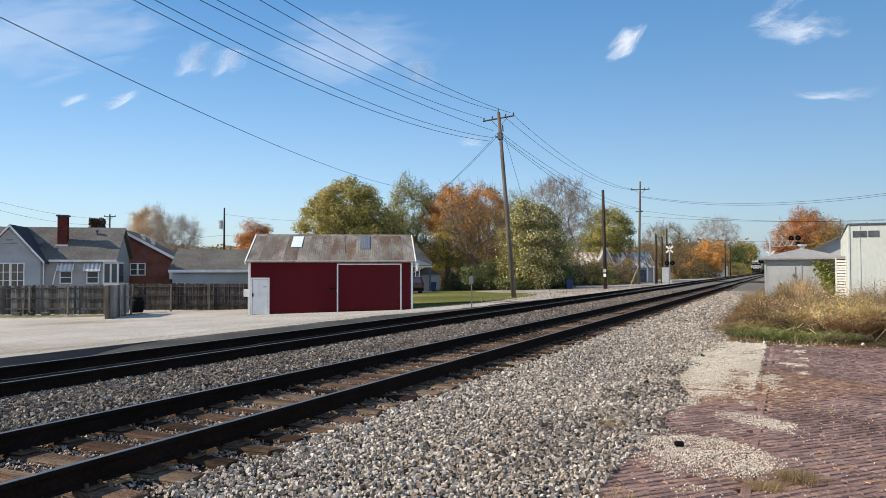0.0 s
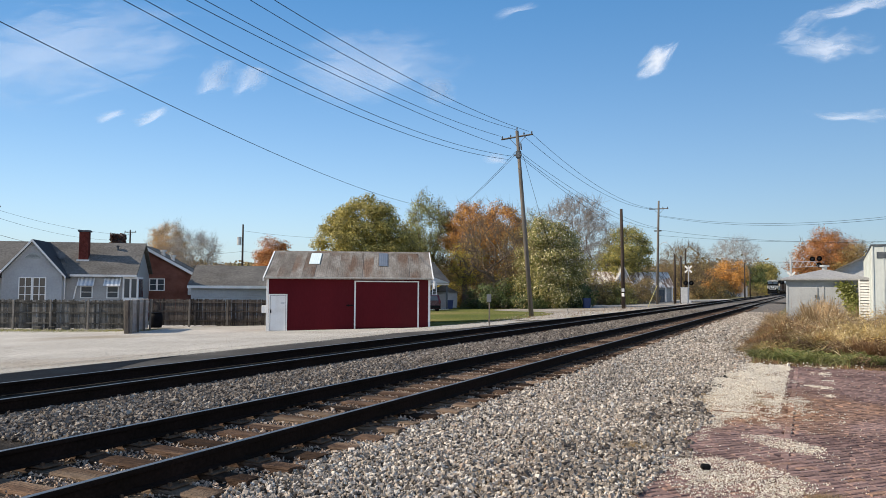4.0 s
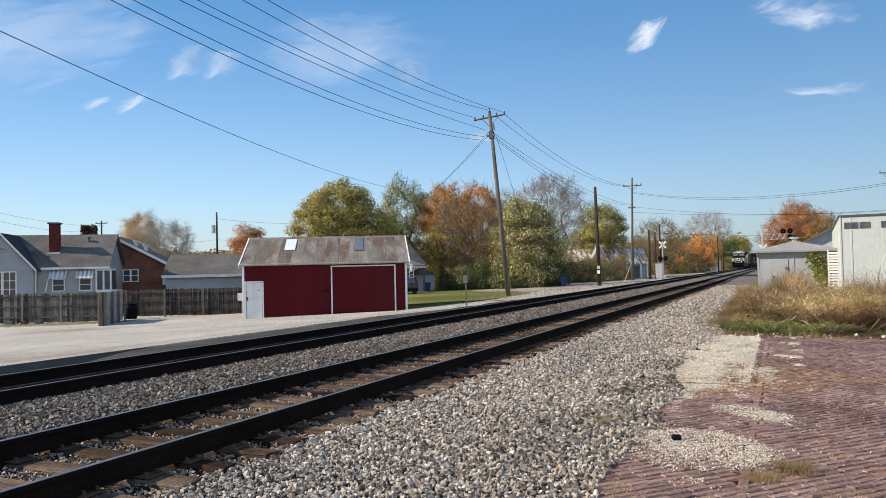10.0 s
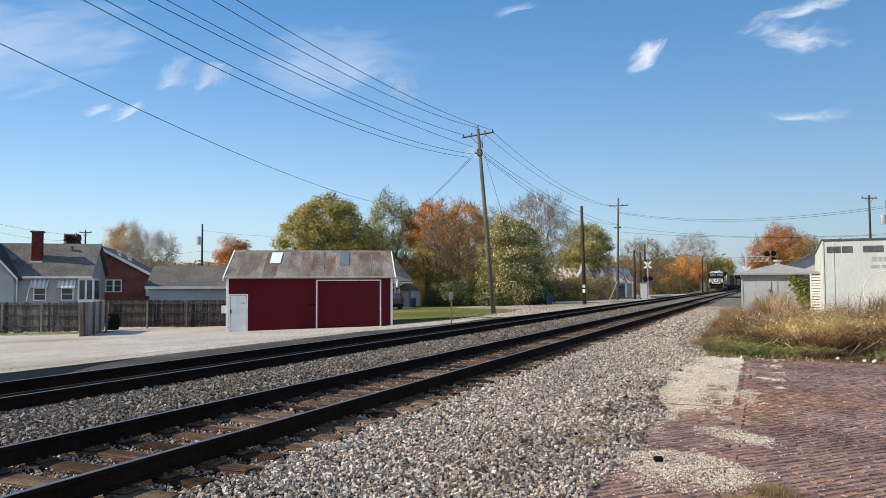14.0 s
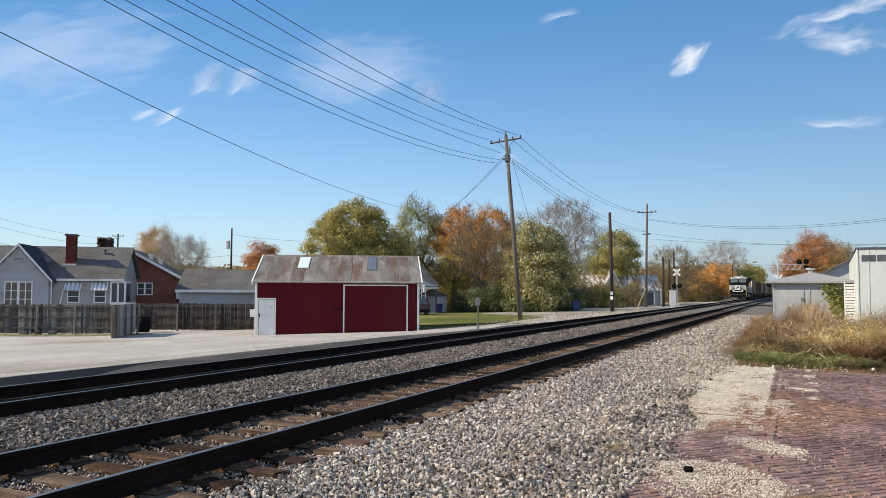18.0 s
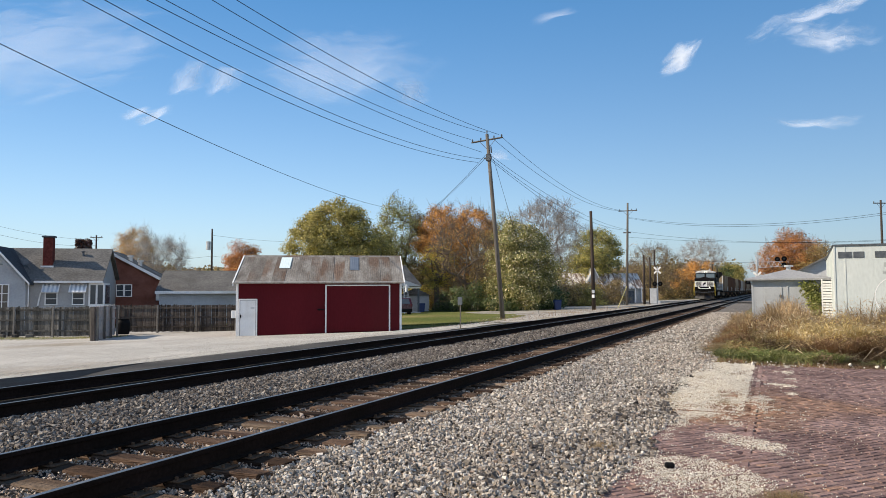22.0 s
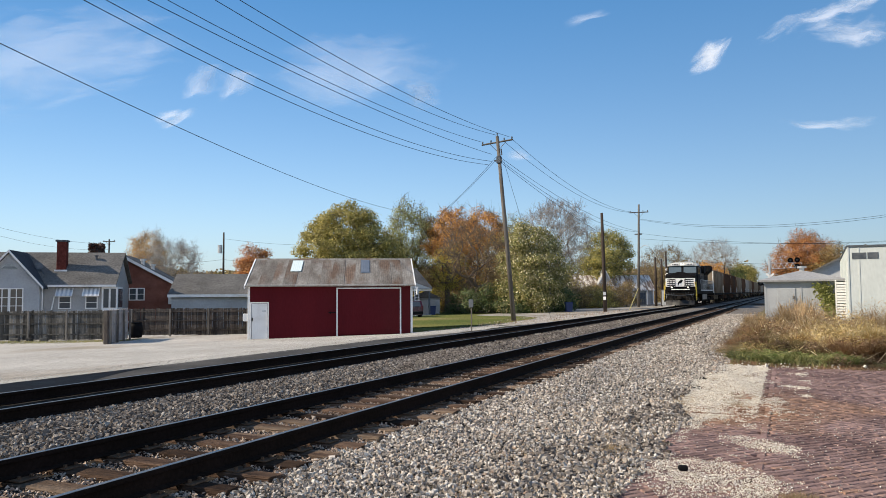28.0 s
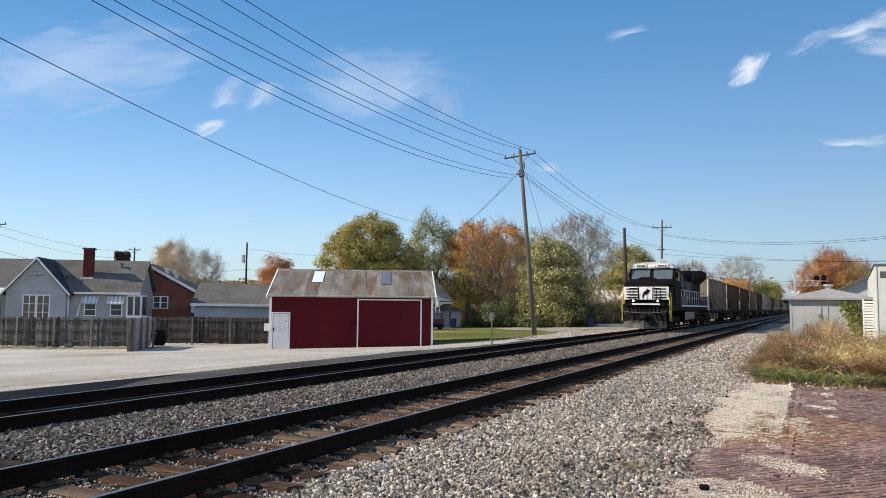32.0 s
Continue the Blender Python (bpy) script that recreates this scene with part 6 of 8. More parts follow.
tree_at(-0.083, 88, 9.6, 6.4, L_OLIVE, "rounded olive-green tree behind the barn", 12, leaves=22000, size=0.12, base=0.14, clumps=60)
tree_at(-0.043, 96, 14.2, 6.6, L_GREYGREEN, "tall thin-leaved grey-green tree", 2, leaves=17000, size=0.105, base=0.26, kind="vase", clumps=64, lump=0.9, twigs=7, twig=M_TWIG_B)
tree_at(0.014, 96, 13.4, 8.2, L_ORANGE, "orange autumn tree, half bare", 3, leaves=26000, size=0.11, base=0.22, kind="vase", clumps=80, lump=0.9, thin=0.85, twigs=8, twig=M_TWIG_B, bark=M_TWIG_B)
tree_at(0.056, 94, 12.6, 6.6, L_ORANGE, "orange-brown autumn tree with bare boughs", 14, leaves=16000, size=0.11, base=0.24, kind="vase", clumps=60, lump=0.9, thin=0.8, twigs=9, twig=M_TWIG_B, bark=M_TWIG_B)
tree_at(0.042, 84, 10.0, 7.4, L_BROWN, "nearly bare brown tree in front of the hedge", 4, leaves=2600, size=0.09, base=0.28, kind="vase", clumps=46, twigs=14, twig=M_TWIG_B, bark=M_TWIG_B, lump=0.95)
tree_at(0.006, 89, 8.0, 4.8, L_YELLOW, "small yellow-leaved tree within the thicket", 15, leaves=3600, size=0.10, base=0.34, trunk=0.3, bark=M_TWIG_B, clumps=24, twigs=4, twig=M_TWIG_B)
tree_at(0.082, 90, 9.8, 5.8, L_TAWNY, "brownish thin-leaved tree within the thicket", 16, leaves=9000, size=0.10, base=0.18, kind="oval", clumps=50, twigs=7, twig=M_TWIG_B)
tree_at(0.090, 106, 13.6, 5.4, L_GREYGREEN, "slender grey-green tree behind the maple", 17, leaves=5200, size=0.11, base=0.3, kind="oval", clumps=40, twigs=6, twig=M_TWIG)
tree_at(0.124, 78, 9.6, 7.0, L_SILVER, "leaning maple with cream-silver leaf backs turning red", 5, leaves=32000, size=0.115, base=0.05, kind="oval", clumps=90, lump=0.92, lean=-0.04)
for k, (a, h, w) in enumerate(((0.098, 2.6, 3.6), (0.120, 3.2, 4.4), (0.148, 3.6, 4.6), (0.158, 2.4, 2.8))):
    bush(a, 77.0 + k, h, w, L_GREEN, "deep green undergrowth at the maple's foot", 130 + k, 5200, 0.11, 20)
tree_at(0.153, 112, 16.0, 11.2, L_TWIG, "tall bare grey tree with fine twigs", 6, leaves=16000, size=0.075, base=0.22, kind="vase", clumps=150, twigs=14, twig=M_TWIG, lump=0.95)
tree_at(0.222, 124, 12.6, 9.4, L_SAGE, "round green tree with yellowing top", 7, leaves=30000, size=0.14, base=0.22, kind="oval", clumps=100, lump=0.92)
# beyond the level crossing
tree_at(0.302, 160, 11.8, 12.0, L_BROWN, "brown nearly bare spreading tree", 8, leaves=9000, size=0.13, base=0.2, clumps=90, twigs=12, twig=M_TWIG_B)
tree_at(0.268, 176, 9.0, 9.0, L_BROWN, "brown bare tree beyond the street", 18, leaves=3500, size=0.14, base=0.2, clumps=50, twigs=9, twig=M_TWIG_B)
tree_at(0.362, 192, 9.8, 8.6, L_ORANGE, "bright orange maple beside the street", 9, leaves=13000, size=0.16, base=0.16, clumps=50, kind="oval")
tree_at(0.335, 188, 7.8, 5.4, L_ORANGE, "yellow-orange young maple beside the street", 19, leaves=3600, size=0.16, base=0.2, clumps=26)
tree_at(0.366, 235, 18.2, 14.5, L_TWIG, "tall pale bare sycamore beyond the street", 10, leaves=6500, size=0.13, base=0.3, kind="vase", clumps=90, twigs=12, twig=M_TWIG, bark=M_TWIG)
tree_at(0.405, 300, 13.0, 13.0, L_OLIVE, "olive tree at the end of the tracks", 31, leaves=9000, size=0.26, base=0.1, clumps=50)
tree_at(0.391, 285, 11.6, 11.0, L_GREEN, "dark green tree close to the track", 11, leaves=9000, size=0.24, base=0.1, clumps=50)
tree_at(0.487, 105, 10.2, 8.6, L_RUST, "rust-orange tree behind the shed", 20, leaves=34000, size=0.10, base=0.2, clumps=80, twigs=6, twig=M_TWIG_B)
tree_at(0.525, 100, 8.0, 6.0, L_TAWNY, "yellow-brown tree behind the shed", 21, leaves=12000, size=0.10, base=0.15, clumps=50, twigs=4, twig=M_TWIG_B)
# behind the houses
tree_at(-0.362, 118, 10.8, 10.6, L_TWIG, "bare pinkish-grey tree behind the houses", 22, leaves=11000, size=0.08, base=0.2, clumps=80, twigs=15, twig=M_TWIG, bark=M_TWIG)
tree_at(-0.395, 122, 12.8, 7.0, L_AMBER, "amber-topped tree behind the houses", 23, leaves=12000, size=0.11, base=0.3, clumps=50, thin=0.9, twigs=8, twig=M_TWIG)
tree_at(-0.251, 108, 9.5, 5.4, L_RUST, "small rusty-orange maple beyond the garage", 24, leaves=26000, size=0.11, base=0.2, clumps=46, lump=1.15)
for k, (a, d, h, w) in enumerate(((-0.30, 150, 5.6, 9), (-0.275, 155, 5.6, 8), (-0.33, 150, 5.5, 8), (-0.36, 160, 5, 8), (-0.22, 165, 5.5, 10), (-0.45, 170, 5.5, 10))):
    tree_at(a, d, h, w, L_GREEN, "distant dark green tree over the roofs", 50 + k, leaves=3000, size=0.2, base=0.12, clumps=24)
for k, (a, d, h, w, l) in enumerate(((0.028, 80, 2.6, 4.2, L_GREEN), (0.052, 79, 2.9, 4.2, L_GREEN), (0.074, 80, 3.4, 4.2, L_GREEN), (0.012, 94, 3.0, 4.0, L_BROWN), (0.095, 82, 3.0, 3.6, L_OLIVE), (0.150, 84, 3.0, 4.5, L_OLIVE),
                                     (0.178, 100, 3.4, 4.2, L_BROWN), (0.203, 98, 3.9, 4.6, L_TAWNY), (0.232, 100, 3.6, 4.6, L_BROWN), (0.190, 104, 3.3, 4.4, L_OLIVE), (0.247, 102, 3.8, 3.4, L_BROWN), (-0.02, 94, 3.2, 4.0, L_YELLOW), (0.065, 90, 4.2, 4.4, L_YELLOW), (0.215, 96, 2.6, 3.6, L_OLIVE))):
    bush(a, d, h, w, l, {L_GREEN: "dark green hedge bush at the lawn's edge", L_BROWN: "brownish autumn shrub losing its leaves", L_OLIVE: "olive shrub with thinning leaves", L_YELLOW: "yellow-leaved shrub in the thicket", L_TAWNY: "tawny shrub by the dirt lane"}[l], 80 + k, 3600, 0.10, twigs=3, twig=M_TWIG_B)


rng = random.Random(91)
for k in range(26):
    a = -0.060 + 0.225 * k / 25 + rng.uniform(-0.006, 0.006)
    l = (L_BROWN, L_OLIVE, L_TAWNY, L_GREYGREEN, L_BROWN, L_TAWNY)[k % 6]
    bush(a, rng.uniform(97, 108), rng.uniform(4.0, 7.5), rng.uniform(4.5, 7.0), l, "tall tangled autumn thicket behind the lawn", 200 + k, 3000, 0.12, 20, twigs=6, twig=M_TWIG_B)
for k in range(16):
    a = 0.262 + 0.135 * k / 15
    d = rng.uniform(150, 215) if a < 0.36 else rng.uniform(225, 290)
    l = (L_BROWN, L_TAWNY, L_BROWN, L_OLIVE)[k % 4]
    bush(a, d, rng.uniform(2.6, 5.0), rng.uniform(5, 8), l, "brushy autumn growth beyond the street", 240 + k, 1800, 0.2, 16, twigs=3, twig=M_TWIG_B)
for k in range(8):
    bush(-0.2 - 0.04 * k, rng.uniform(125, 150), rng.uniform(4.0, 5.2), 8, L_GREEN, "dark evergreen shrub behind the houses", 270 + k, 2200, 0.18)


def far_woods():
    """Distant tree line round the horizon, clumps of leaf as one mesh."""
    r = np.random.default_rng(77)
    n = 70000
    a = r.uniform(-0.15, 1.05, n)
    d = r.uniform(330, 410, n)
    x, y = -np.sin(a) * d, np.cos(a) * d
    keep = np.abs(x + 8.5) > 5
    x, y = x[keep], y[keep]
    n = len(x)
    top = 13 + np.array([5 * noise.noise((p * 0.02, q * 0.02, 1.0)) + 3 * noise.noise((p * 0.09, q * 0.09, 2.0)) for p, q in zip(x, y)])
    z = r.uniform(0, 1, n) ** 0.6 * top - 0.8
    c = np.stack([x, y, z], -1)
    dd = r.normal(0, 1, (n, 3))
    dd /= np.linalg.norm(dd, axis=1)[:, None]
    e = np.cross(dd, r.normal(0, 1, (n, 3)))
    e /= np.linalg.norm(e, axis=1)[:, None]
    s = r.uniform(0.35, 0.75, (n, 1))
    v = np.stack([c - dd * s, c + e * s, c + dd * s, c - e * s], 1)
    me = fast_mesh("far_woods", v.reshape(-1, 3), np.arange(n * 4).reshape(-1, 4))
    me.materials.append(L_BROWN)
    tagged(new("far_woods", me), "distant brownish woods along the horizon", "woods", "", "stuff")


far_woods()


# ---- poles, wires, signals ----
def utility_pole(base, top, r, material, label, arm=None, extra=None):
    p = thing("utility_pole", pose(*base), label, "utility pole")
    v = Vector(top) - Vector(base)
    part("pole", Geo().tube([(-v.x * 0.03, -v.y * 0.03, -0.4), tuple(v * 0.5), tuple(v)], [r, r * 0.85, r * 0.66], 12), material, p, smooth=True)
    return p, v


def crossarm(p, at, direction, half, pins, tilt=0.0):
    d = Vector(direction).normalized()
    a = Vector(at)
    n = d.cross(Vector((0, 0, 1)))
    arm = part("crossarm", Geo().tube([a - d * half - Vector((0, 0, tilt)), a + d * half + Vector((0, 0, tilt))], 0.06, 4), M_POLE, p)
    for s in (-1, 1):
        part("brace", Geo().tube([a + d * s * half * 0.55, a - Vector((0, 0, 0.65))], 0.018, 4), M_POLE, arm)
    for k in pins:
        q = a + d * k + Vector((0, 0, tilt * k / half + 0.05))
        part("insulator", Geo().tube([q, q + Vector((0, 0, 0.1)), q + Vector((0, 0, 0.18))], [0.03, 0.06, 0.035], 8), M_SLATE, arm)
    return arm


POLE_A = ((-17.15, 48.8, -0.45), (-18.0, 48.2, 12.35))
POLE_B = ((-15.2, 68.6, -0.35), (-15.35, 68.5, 8.8))
POLE_C = ((-16.75, 94.3, -0.35), (-16.45, 94.2, 12.4))

p, v = utility_pole(*POLE_A, 0.17, M_POLE, "tall leaning weathered wooden utility pole with crossarm")
crossarm(p, v - Vector((0, 0, 0.42)), (1, 0.1, 0), 1.12, (-1.05, -0.45, 0.5, 1.05), 0.12)
part("top_pin", Geo().tube([v, v + Vector((0, 0, 0.22))], [0.03, 0.05], 8), M_SLATE, p)
part("transformer_bracket", Geo().box(v.x * 0.88 - 0.16, v.x * 0.88 + 0.16, v.y - 0.1, v.y + 0.2, 10.9, 11.4, 0.03).box(v.x * 0.9 - 0.3, v.x * 0.9 + 0.25, v.y - 0.08, v.y + 0.08, 11.05, 11.15), M_SLATE, p, "dark cluster of clamps and brackets")
part("cutout", Geo().tube([(v.x + 0.28, v.y, 11.9), (v.x + 0.32, v.y, 11.45)], 0.05, 6), M_SLATE, p)

p, v = utility_pole(*POLE_B, 0.19, M_POLE_D, "dark creosoted pole stub with no wires")
part("tag_plate", Geo().box(-0.13, 0.13, -0.26, -0.2, 1.55, 1.85, 0.01), M_STEEL, p, "small metal notice plate")
part("tag_plate", Geo().box(-0.12, 0.12, -0.26, -0.2, 1.12, 1.42, 0.01), M_WHITE, p, "small white notice plate")
part("band", Geo().tube([(-0.19, -0.02, 7.6), (-0.19, -0.02, 9.0)], 0.07, 6), M_POLE_D, p, "dark conduit strip")

p, v = utility_pole(*POLE_C, 0.17, M_POLE, "tall wooden utility pole by the level crossing")
crossarm(p, v - Vector((0, 0, 1.0)), (1, 0, 0), 1.15, (-1.05, 0.5, 1.05))
part("bracket", Geo().box(-0.6 + v.x, 0.3 + v.x, -0.08, 0.08, 8.95, 9.1), M_SLATE, p)
part("lamp_arm", Geo().tube([(0.2, 0, 7.2), (0.9, -0.3, 7.6), (1.4, -0.5, 7.45)], 0.04, 6), M_STEEL, p)

for base, h, r, label in (((-14.9, 96.1, -0.3), 6.2, 0.17, "short dark pole beside the crossing"), ((-14.2, 96.4, -0.3), 5.9, 0.15, "short creosoted post beside the crossing"), ((-14.85, 105.0, -0.3), 7.3, 0.15, "wooden pole at the crossing")):
    utility_pole(base, (base[0], base[1], base[2] + h), r, M_POLE_D, label)


def back_pole(tan, d, h, label, arm=True, can=False):
    x, y = spot(tan, d)
    z = ground(x, y)
    p, v = utility_pole((x, y, z), (x, y, z + h), 0.16, M_POLE_D, label)
    if arm:
        crossarm(p, v - Vector((0, 0, 0.35)), (CY, SY, 0), 0.9, (-0.8, 0.8))
    if can:
        part("transformer", Geo().tube([(-0.45, -0.2, h - 2.8), (-0.45, -0.2, h - 1.7)], 0.3, 12), M_STEEL, p, "grey transformer can")
    return p


back_pole(-0.294, 100, 10.8, "utility pole with transformer behind the garage", False, True)
back_pole(-0.448, 112, 10.9, "utility pole behind the houses")
back_pole(-0.640, 76, 11.1, "utility pole beyond the white house", True, True)
back_pole(0.612, 84, 12.0, "utility pole behind the box building")
q = back_pole(0.636, 86, 11.6, "utility pole with street lamp arm", False, True)
back_pole(0.379, 165, 7.6, "bare pole by the far street", False)
back_pole(0.386, 178, 7.0, "short pole by the far street", False)


def wire(a, b, sag, r=0.0135, label="thin black overhead wire", n=26):
    a, b = Vector(a), Vector(b)
    pts = [a.lerp(b, t) - Vector((0, 0, 4 * sag * t * (1 - t))) for t in (i / n for i in range(n + 1))]
    o = part("overhead_wire", Geo().tube(pts, r, 5), M_WIRE, None, fix=False)
    tagged(o, label, "wire", "overhead wires")


AX, AY = -18.0, 48.2
BX, BY = -17.6, 1.0
for ax, az, bx, bz, sag in ((-17.12, 12.24, -16.49, 13.1, 1.28), (-18.09, 12.45, -17.6, 13.75, 1.6), (-19.21, 12.07, -18.74, 13.03, 1.24), (-18.39, 11.11, -17.72, 11.63, 0.85), (-18.43, 10.63, -18.0, 12.25, 1.8), (-18.68, 10.41, -18.2, 12.0, 1.8)):
    wire((ax, AY, az), (bx, BY, bz), sag)
wire((-41.87, 77.3, 11.35), (-17.6, -5.1, 10.8), 1.28, 0.017, "slack black service cable")
# to the next pole along the line
for dx, z, dz, sag in ((1.05, 12.1, 11.35, 1.5), (0.5, 11.95, 11.4, 1.5), (0.1, 10.95, 9.0, 0.9), (0.05, 10.8, 8.95, 1.2), (0.0, 10.7, 6.3, 0.6)):
    wire((AX + dx, AY, z), (-16.5 + dx * 0.9, 94.2, dz), sag)
# drops towards the houses and trees
for a, b, s in (((-18.1, 48.2, 10.9), (-40.0, 80.0, 9.5), 0.6), ((-18.1, 48.2, 10.7), (-40.0, 79.0, 8.8), 0.5), ((-18.0, 48.3, 10.8), (-27.0, 76.0, 6.5), 0.3)):
    wire(a, b, s)
wire((-17.6, 48.4, 10.6), (-15.6, 52.5, -0.4), 0.02, 0.012, "taut steel guy wire beside the pole")
# from the crossing pole over the tracks
for z0, x1, y1, z1, s in ((11.4, 9.0, 70.2, 8.6, 1.0), (11.3, 9.4, 70.2, 8.5, 1.1), (8.9, 20, 110, 9.0, 0.8), (6.4, 20, 118, 6.2, 0.6), (9.6, 16, 78, 7.0, 1.0)):
    wire((-16.5, 94.2, z0 - 0.8), (x1, y1, z1 - 0.8), s)
# behind the houses
x0, y0 = spot(-0.640, 76)
x1, y1 = spot(-0.448, 112)
x2, y2 = spot(-0.294, 100)
wire((x0, y0, 9.4), (x1, y1, 9.2), 0.6)
wire((x0, y0, 8.6), (x1, y1, 8.4), 0.8)
wire((x2, y2, 9.0), (*spot(-0.13, 110), 8.8), 0.4)
wire((x2, y2, 6.2), (*spot(-0.13, 110), 5.6), 0.3)
wire((x1, y1, 5.9), (x2, y2, 6.2), 0.3)
wire((*spot(-0.70, 60), 6.9), (*spot(-0.55, 57), 4.3), 0.2)


def crossing_signal(m, label, arm=0.0, side=1):
    s = thing("crossing_signal", m, label, "crossing signal")
    h = 5.7 if arm else 4.9
    part("mast", Geo().tube([(0, 0, 0), (0, 0, h)], 0.07 if not arm else 0.13, 10), M_STEEL, s, "galvanised mast")
    part("base", Geo().box(-0.3, 0.3, -0.3, 0.3, -0.1, 0.3, 0.03), M_STEEL, s)
    if arm:
        g = Geo()
        for dz, dy in ((0, -0.15), (0, 0.15), (0.7, -0.15), (0.7, 0.15)):
            g.tube([(0, dy, 4.45 + dz), (arm, dy, 4.6 + dz * 0.8)], 0.03, 5)
        n = 9
        for k in range(n):
            x0, x1 = arm * k / n, arm * (k + 1) / n
            for dy in (-0.15, 0.15):
                g.tube([(x0, dy, 4.45 + 0.15 * k / n), (x1, dy, 5.15 + 0.03 * k / n)] if k % 2 else [(x0, dy, 5.15), (x1, dy, 4.5)], 0.02, 4)
        part("truss_arm", g, M_STEEL, s, "lattice cantilever arm")
    for x, z in ((-0.35, 2.6), (0.35, 2.6)) if not arm else ((arm - 0.6, 5.45), (arm + 0.15, 5.5), (-1.05, 2.75), (arm + 0.1, 4.75)):
        u = part("lamp_unit", Geo().disc((x, -0.1, z), 0.31, (0, 1, 0), 0.06, 20), M_BLACK, s, "round black lamp backing")
        part("hood", Geo().tube([(x, -0.14, z), (x, -0.36, z)], 0.13, 12, cap=False), M_BLACK, u)
        part("lens", Geo().disc((x, -0.14, z), 0.11, (0, 1, 0), 0.02, 14), M_SLATE, u)
    g = part("lamp_bar", Geo().box(-1.15 if arm else -0.4, 0.4, -0.06, 0.0, 2.55, 2.65), M_BLACK, s)
    for a in (45, -45):
        c, d = math.cos(radians(a)) * 0.6, math.sin(radians(a)) * 0.6
        e = Vector((-d, 0, c)).normalized() * 0.11
        p = Vector((0, -0.12, 4.4 if not arm else 3.5))
        q = Vector((c, 0, d))
        part("crossbuck", Geo().add([p - q - e, p + q - e, p + q + e, p - q + e, p - q - e + Vector((0, 0.02, 0)), p + q - e + Vector((0, 0.02, 0)), p + q + e + Vector((0, 0.02, 0)), p - q + e + Vector((0, 0.02, 0))], [(0, 1, 2, 3), (7, 6, 5, 4), (0, 4, 5, 1), (1, 5, 6, 2), (2, 6, 7, 3), (3, 7, 4, 0)]), M_WHITE, s, "white crossbuck blade")
    return s


crossing_signal(pose(-14.0, 101.5, -0.3), "level-crossing signal with white crossbuck and black lamps")
crossing_signal(pose(-1.8, 98.3, -0.3, 0, 0, 4), "cantilever level-crossing signal with lattice arm", 2.9)
c = thing("relay_cabinet", pose(-13.25, 92.7, -0.3), "silver relay cabinet on a short post", "cabinet")
part("box", Geo().box(-0.42, 0.42, -0.3, 0.3, 0.15, 1.95, 0.03), M_STEEL, c)
part("plinth", Geo().box(-0.3, 0.3, -0.25, 0.25, -0.1, 0.15), M_STEEL, c)
part("door", Geo().box(-0.38, 0.38, -0.33, -0.3, 0.22, 1.88, 0.01), M_STEEL, c)
part("lid", Geo().box(-0.46, 0.46, -0.36, 0.34, 1.95, 2.02, 0.02), M_STEEL, c)
s = thing("track_sign", pose(-12.8, 30.75, -0.38), "small grey sign on a thin steel post", "sign")
part("post", Geo().box(-0.025, 0.025, -0.02, 0.02, -0.2, 1.5), M_POLE, s)
part("panel", Geo().box(-0.11, 0.11, -0.05, -0.03, 1.2, 1.55, 0.005), M_SLATE, s)
for k, (x, y) in enumerate(((-16.3, 70.0), (-14.4, 71.2))):
    g = part("guard_post", Geo().tube([(0, 0, -0.2), (-0.9 + 1.9 * k, 0.3, 2.3)], 0.035, 6), M_OCHRE, None, m=pose(x - 4 * (1 - k), y + 4, -0.45))
    tagged(g, "yellow slanting guy-wire guard by the hedge", "guard post")


# ---- train ----
def truck_frame(parent, y, axles, span_y, material):
    b = part("truck", Geo().box(-1.22, -1.02, y - span_y / 2 - 0.5, y + span_y / 2 + 0.5, 0.42, 0.85, 0.04).box(1.02, 1.22, y - span_y / 2 - 0.5, y + span_y / 2 + 0.5, 0.42, 0.85, 0.04).box(-1.02, 1.02, y - 0.3, y + 0.3, 0.45, 0.9), material, parent, "grimy truck frame")
    for k in range(axles):
        ya = y - span_y / 2 + span_y * k / (axles - 1)
        for s in (-0.76, 0.76):
            part("wheel", Geo().disc((s, ya, 0.46), 0.46, (1, 0, 0), 0.13, 22).disc((s * 0.92, ya, 0.46), 0.49, (1, 0, 0), 0.03, 22), M_SOOT, b)
        part("axle", Geo().tube([(-0.75, ya, 0.46), (0.75, ya, 0.46)], 0.09, 8), M_SOOT, b)
        for x0 in (-1.3, 1.2):
            part("journal_box", Geo().box(x0, x0 + 0.1, ya - 0.2, ya + 0.2, 0.3, 0.65, 0.03), M_SOOT, b)


def railing(parent, pts, h, material, posts, label=""):
    g = Geo()
    for a, b in zip(pts, pts[1:]):
        a, b = Vector(a), Vector(b)
        g.tube([a + Vector((0, 0, h)), b + Vector((0, 0, h))], 0.025, 5)
        g.tube([a + Vector((0, 0, h * 0.5)), b + Vector((0, 0, h * 0.5))], 0.018, 5)
        for k in range(posts + 1):
            q = a.lerp(b, k / posts)
            g.tube([q, q + Vector((0, 0, h))], 0.022, 5)
    return part("handrail", g, material, parent, label)


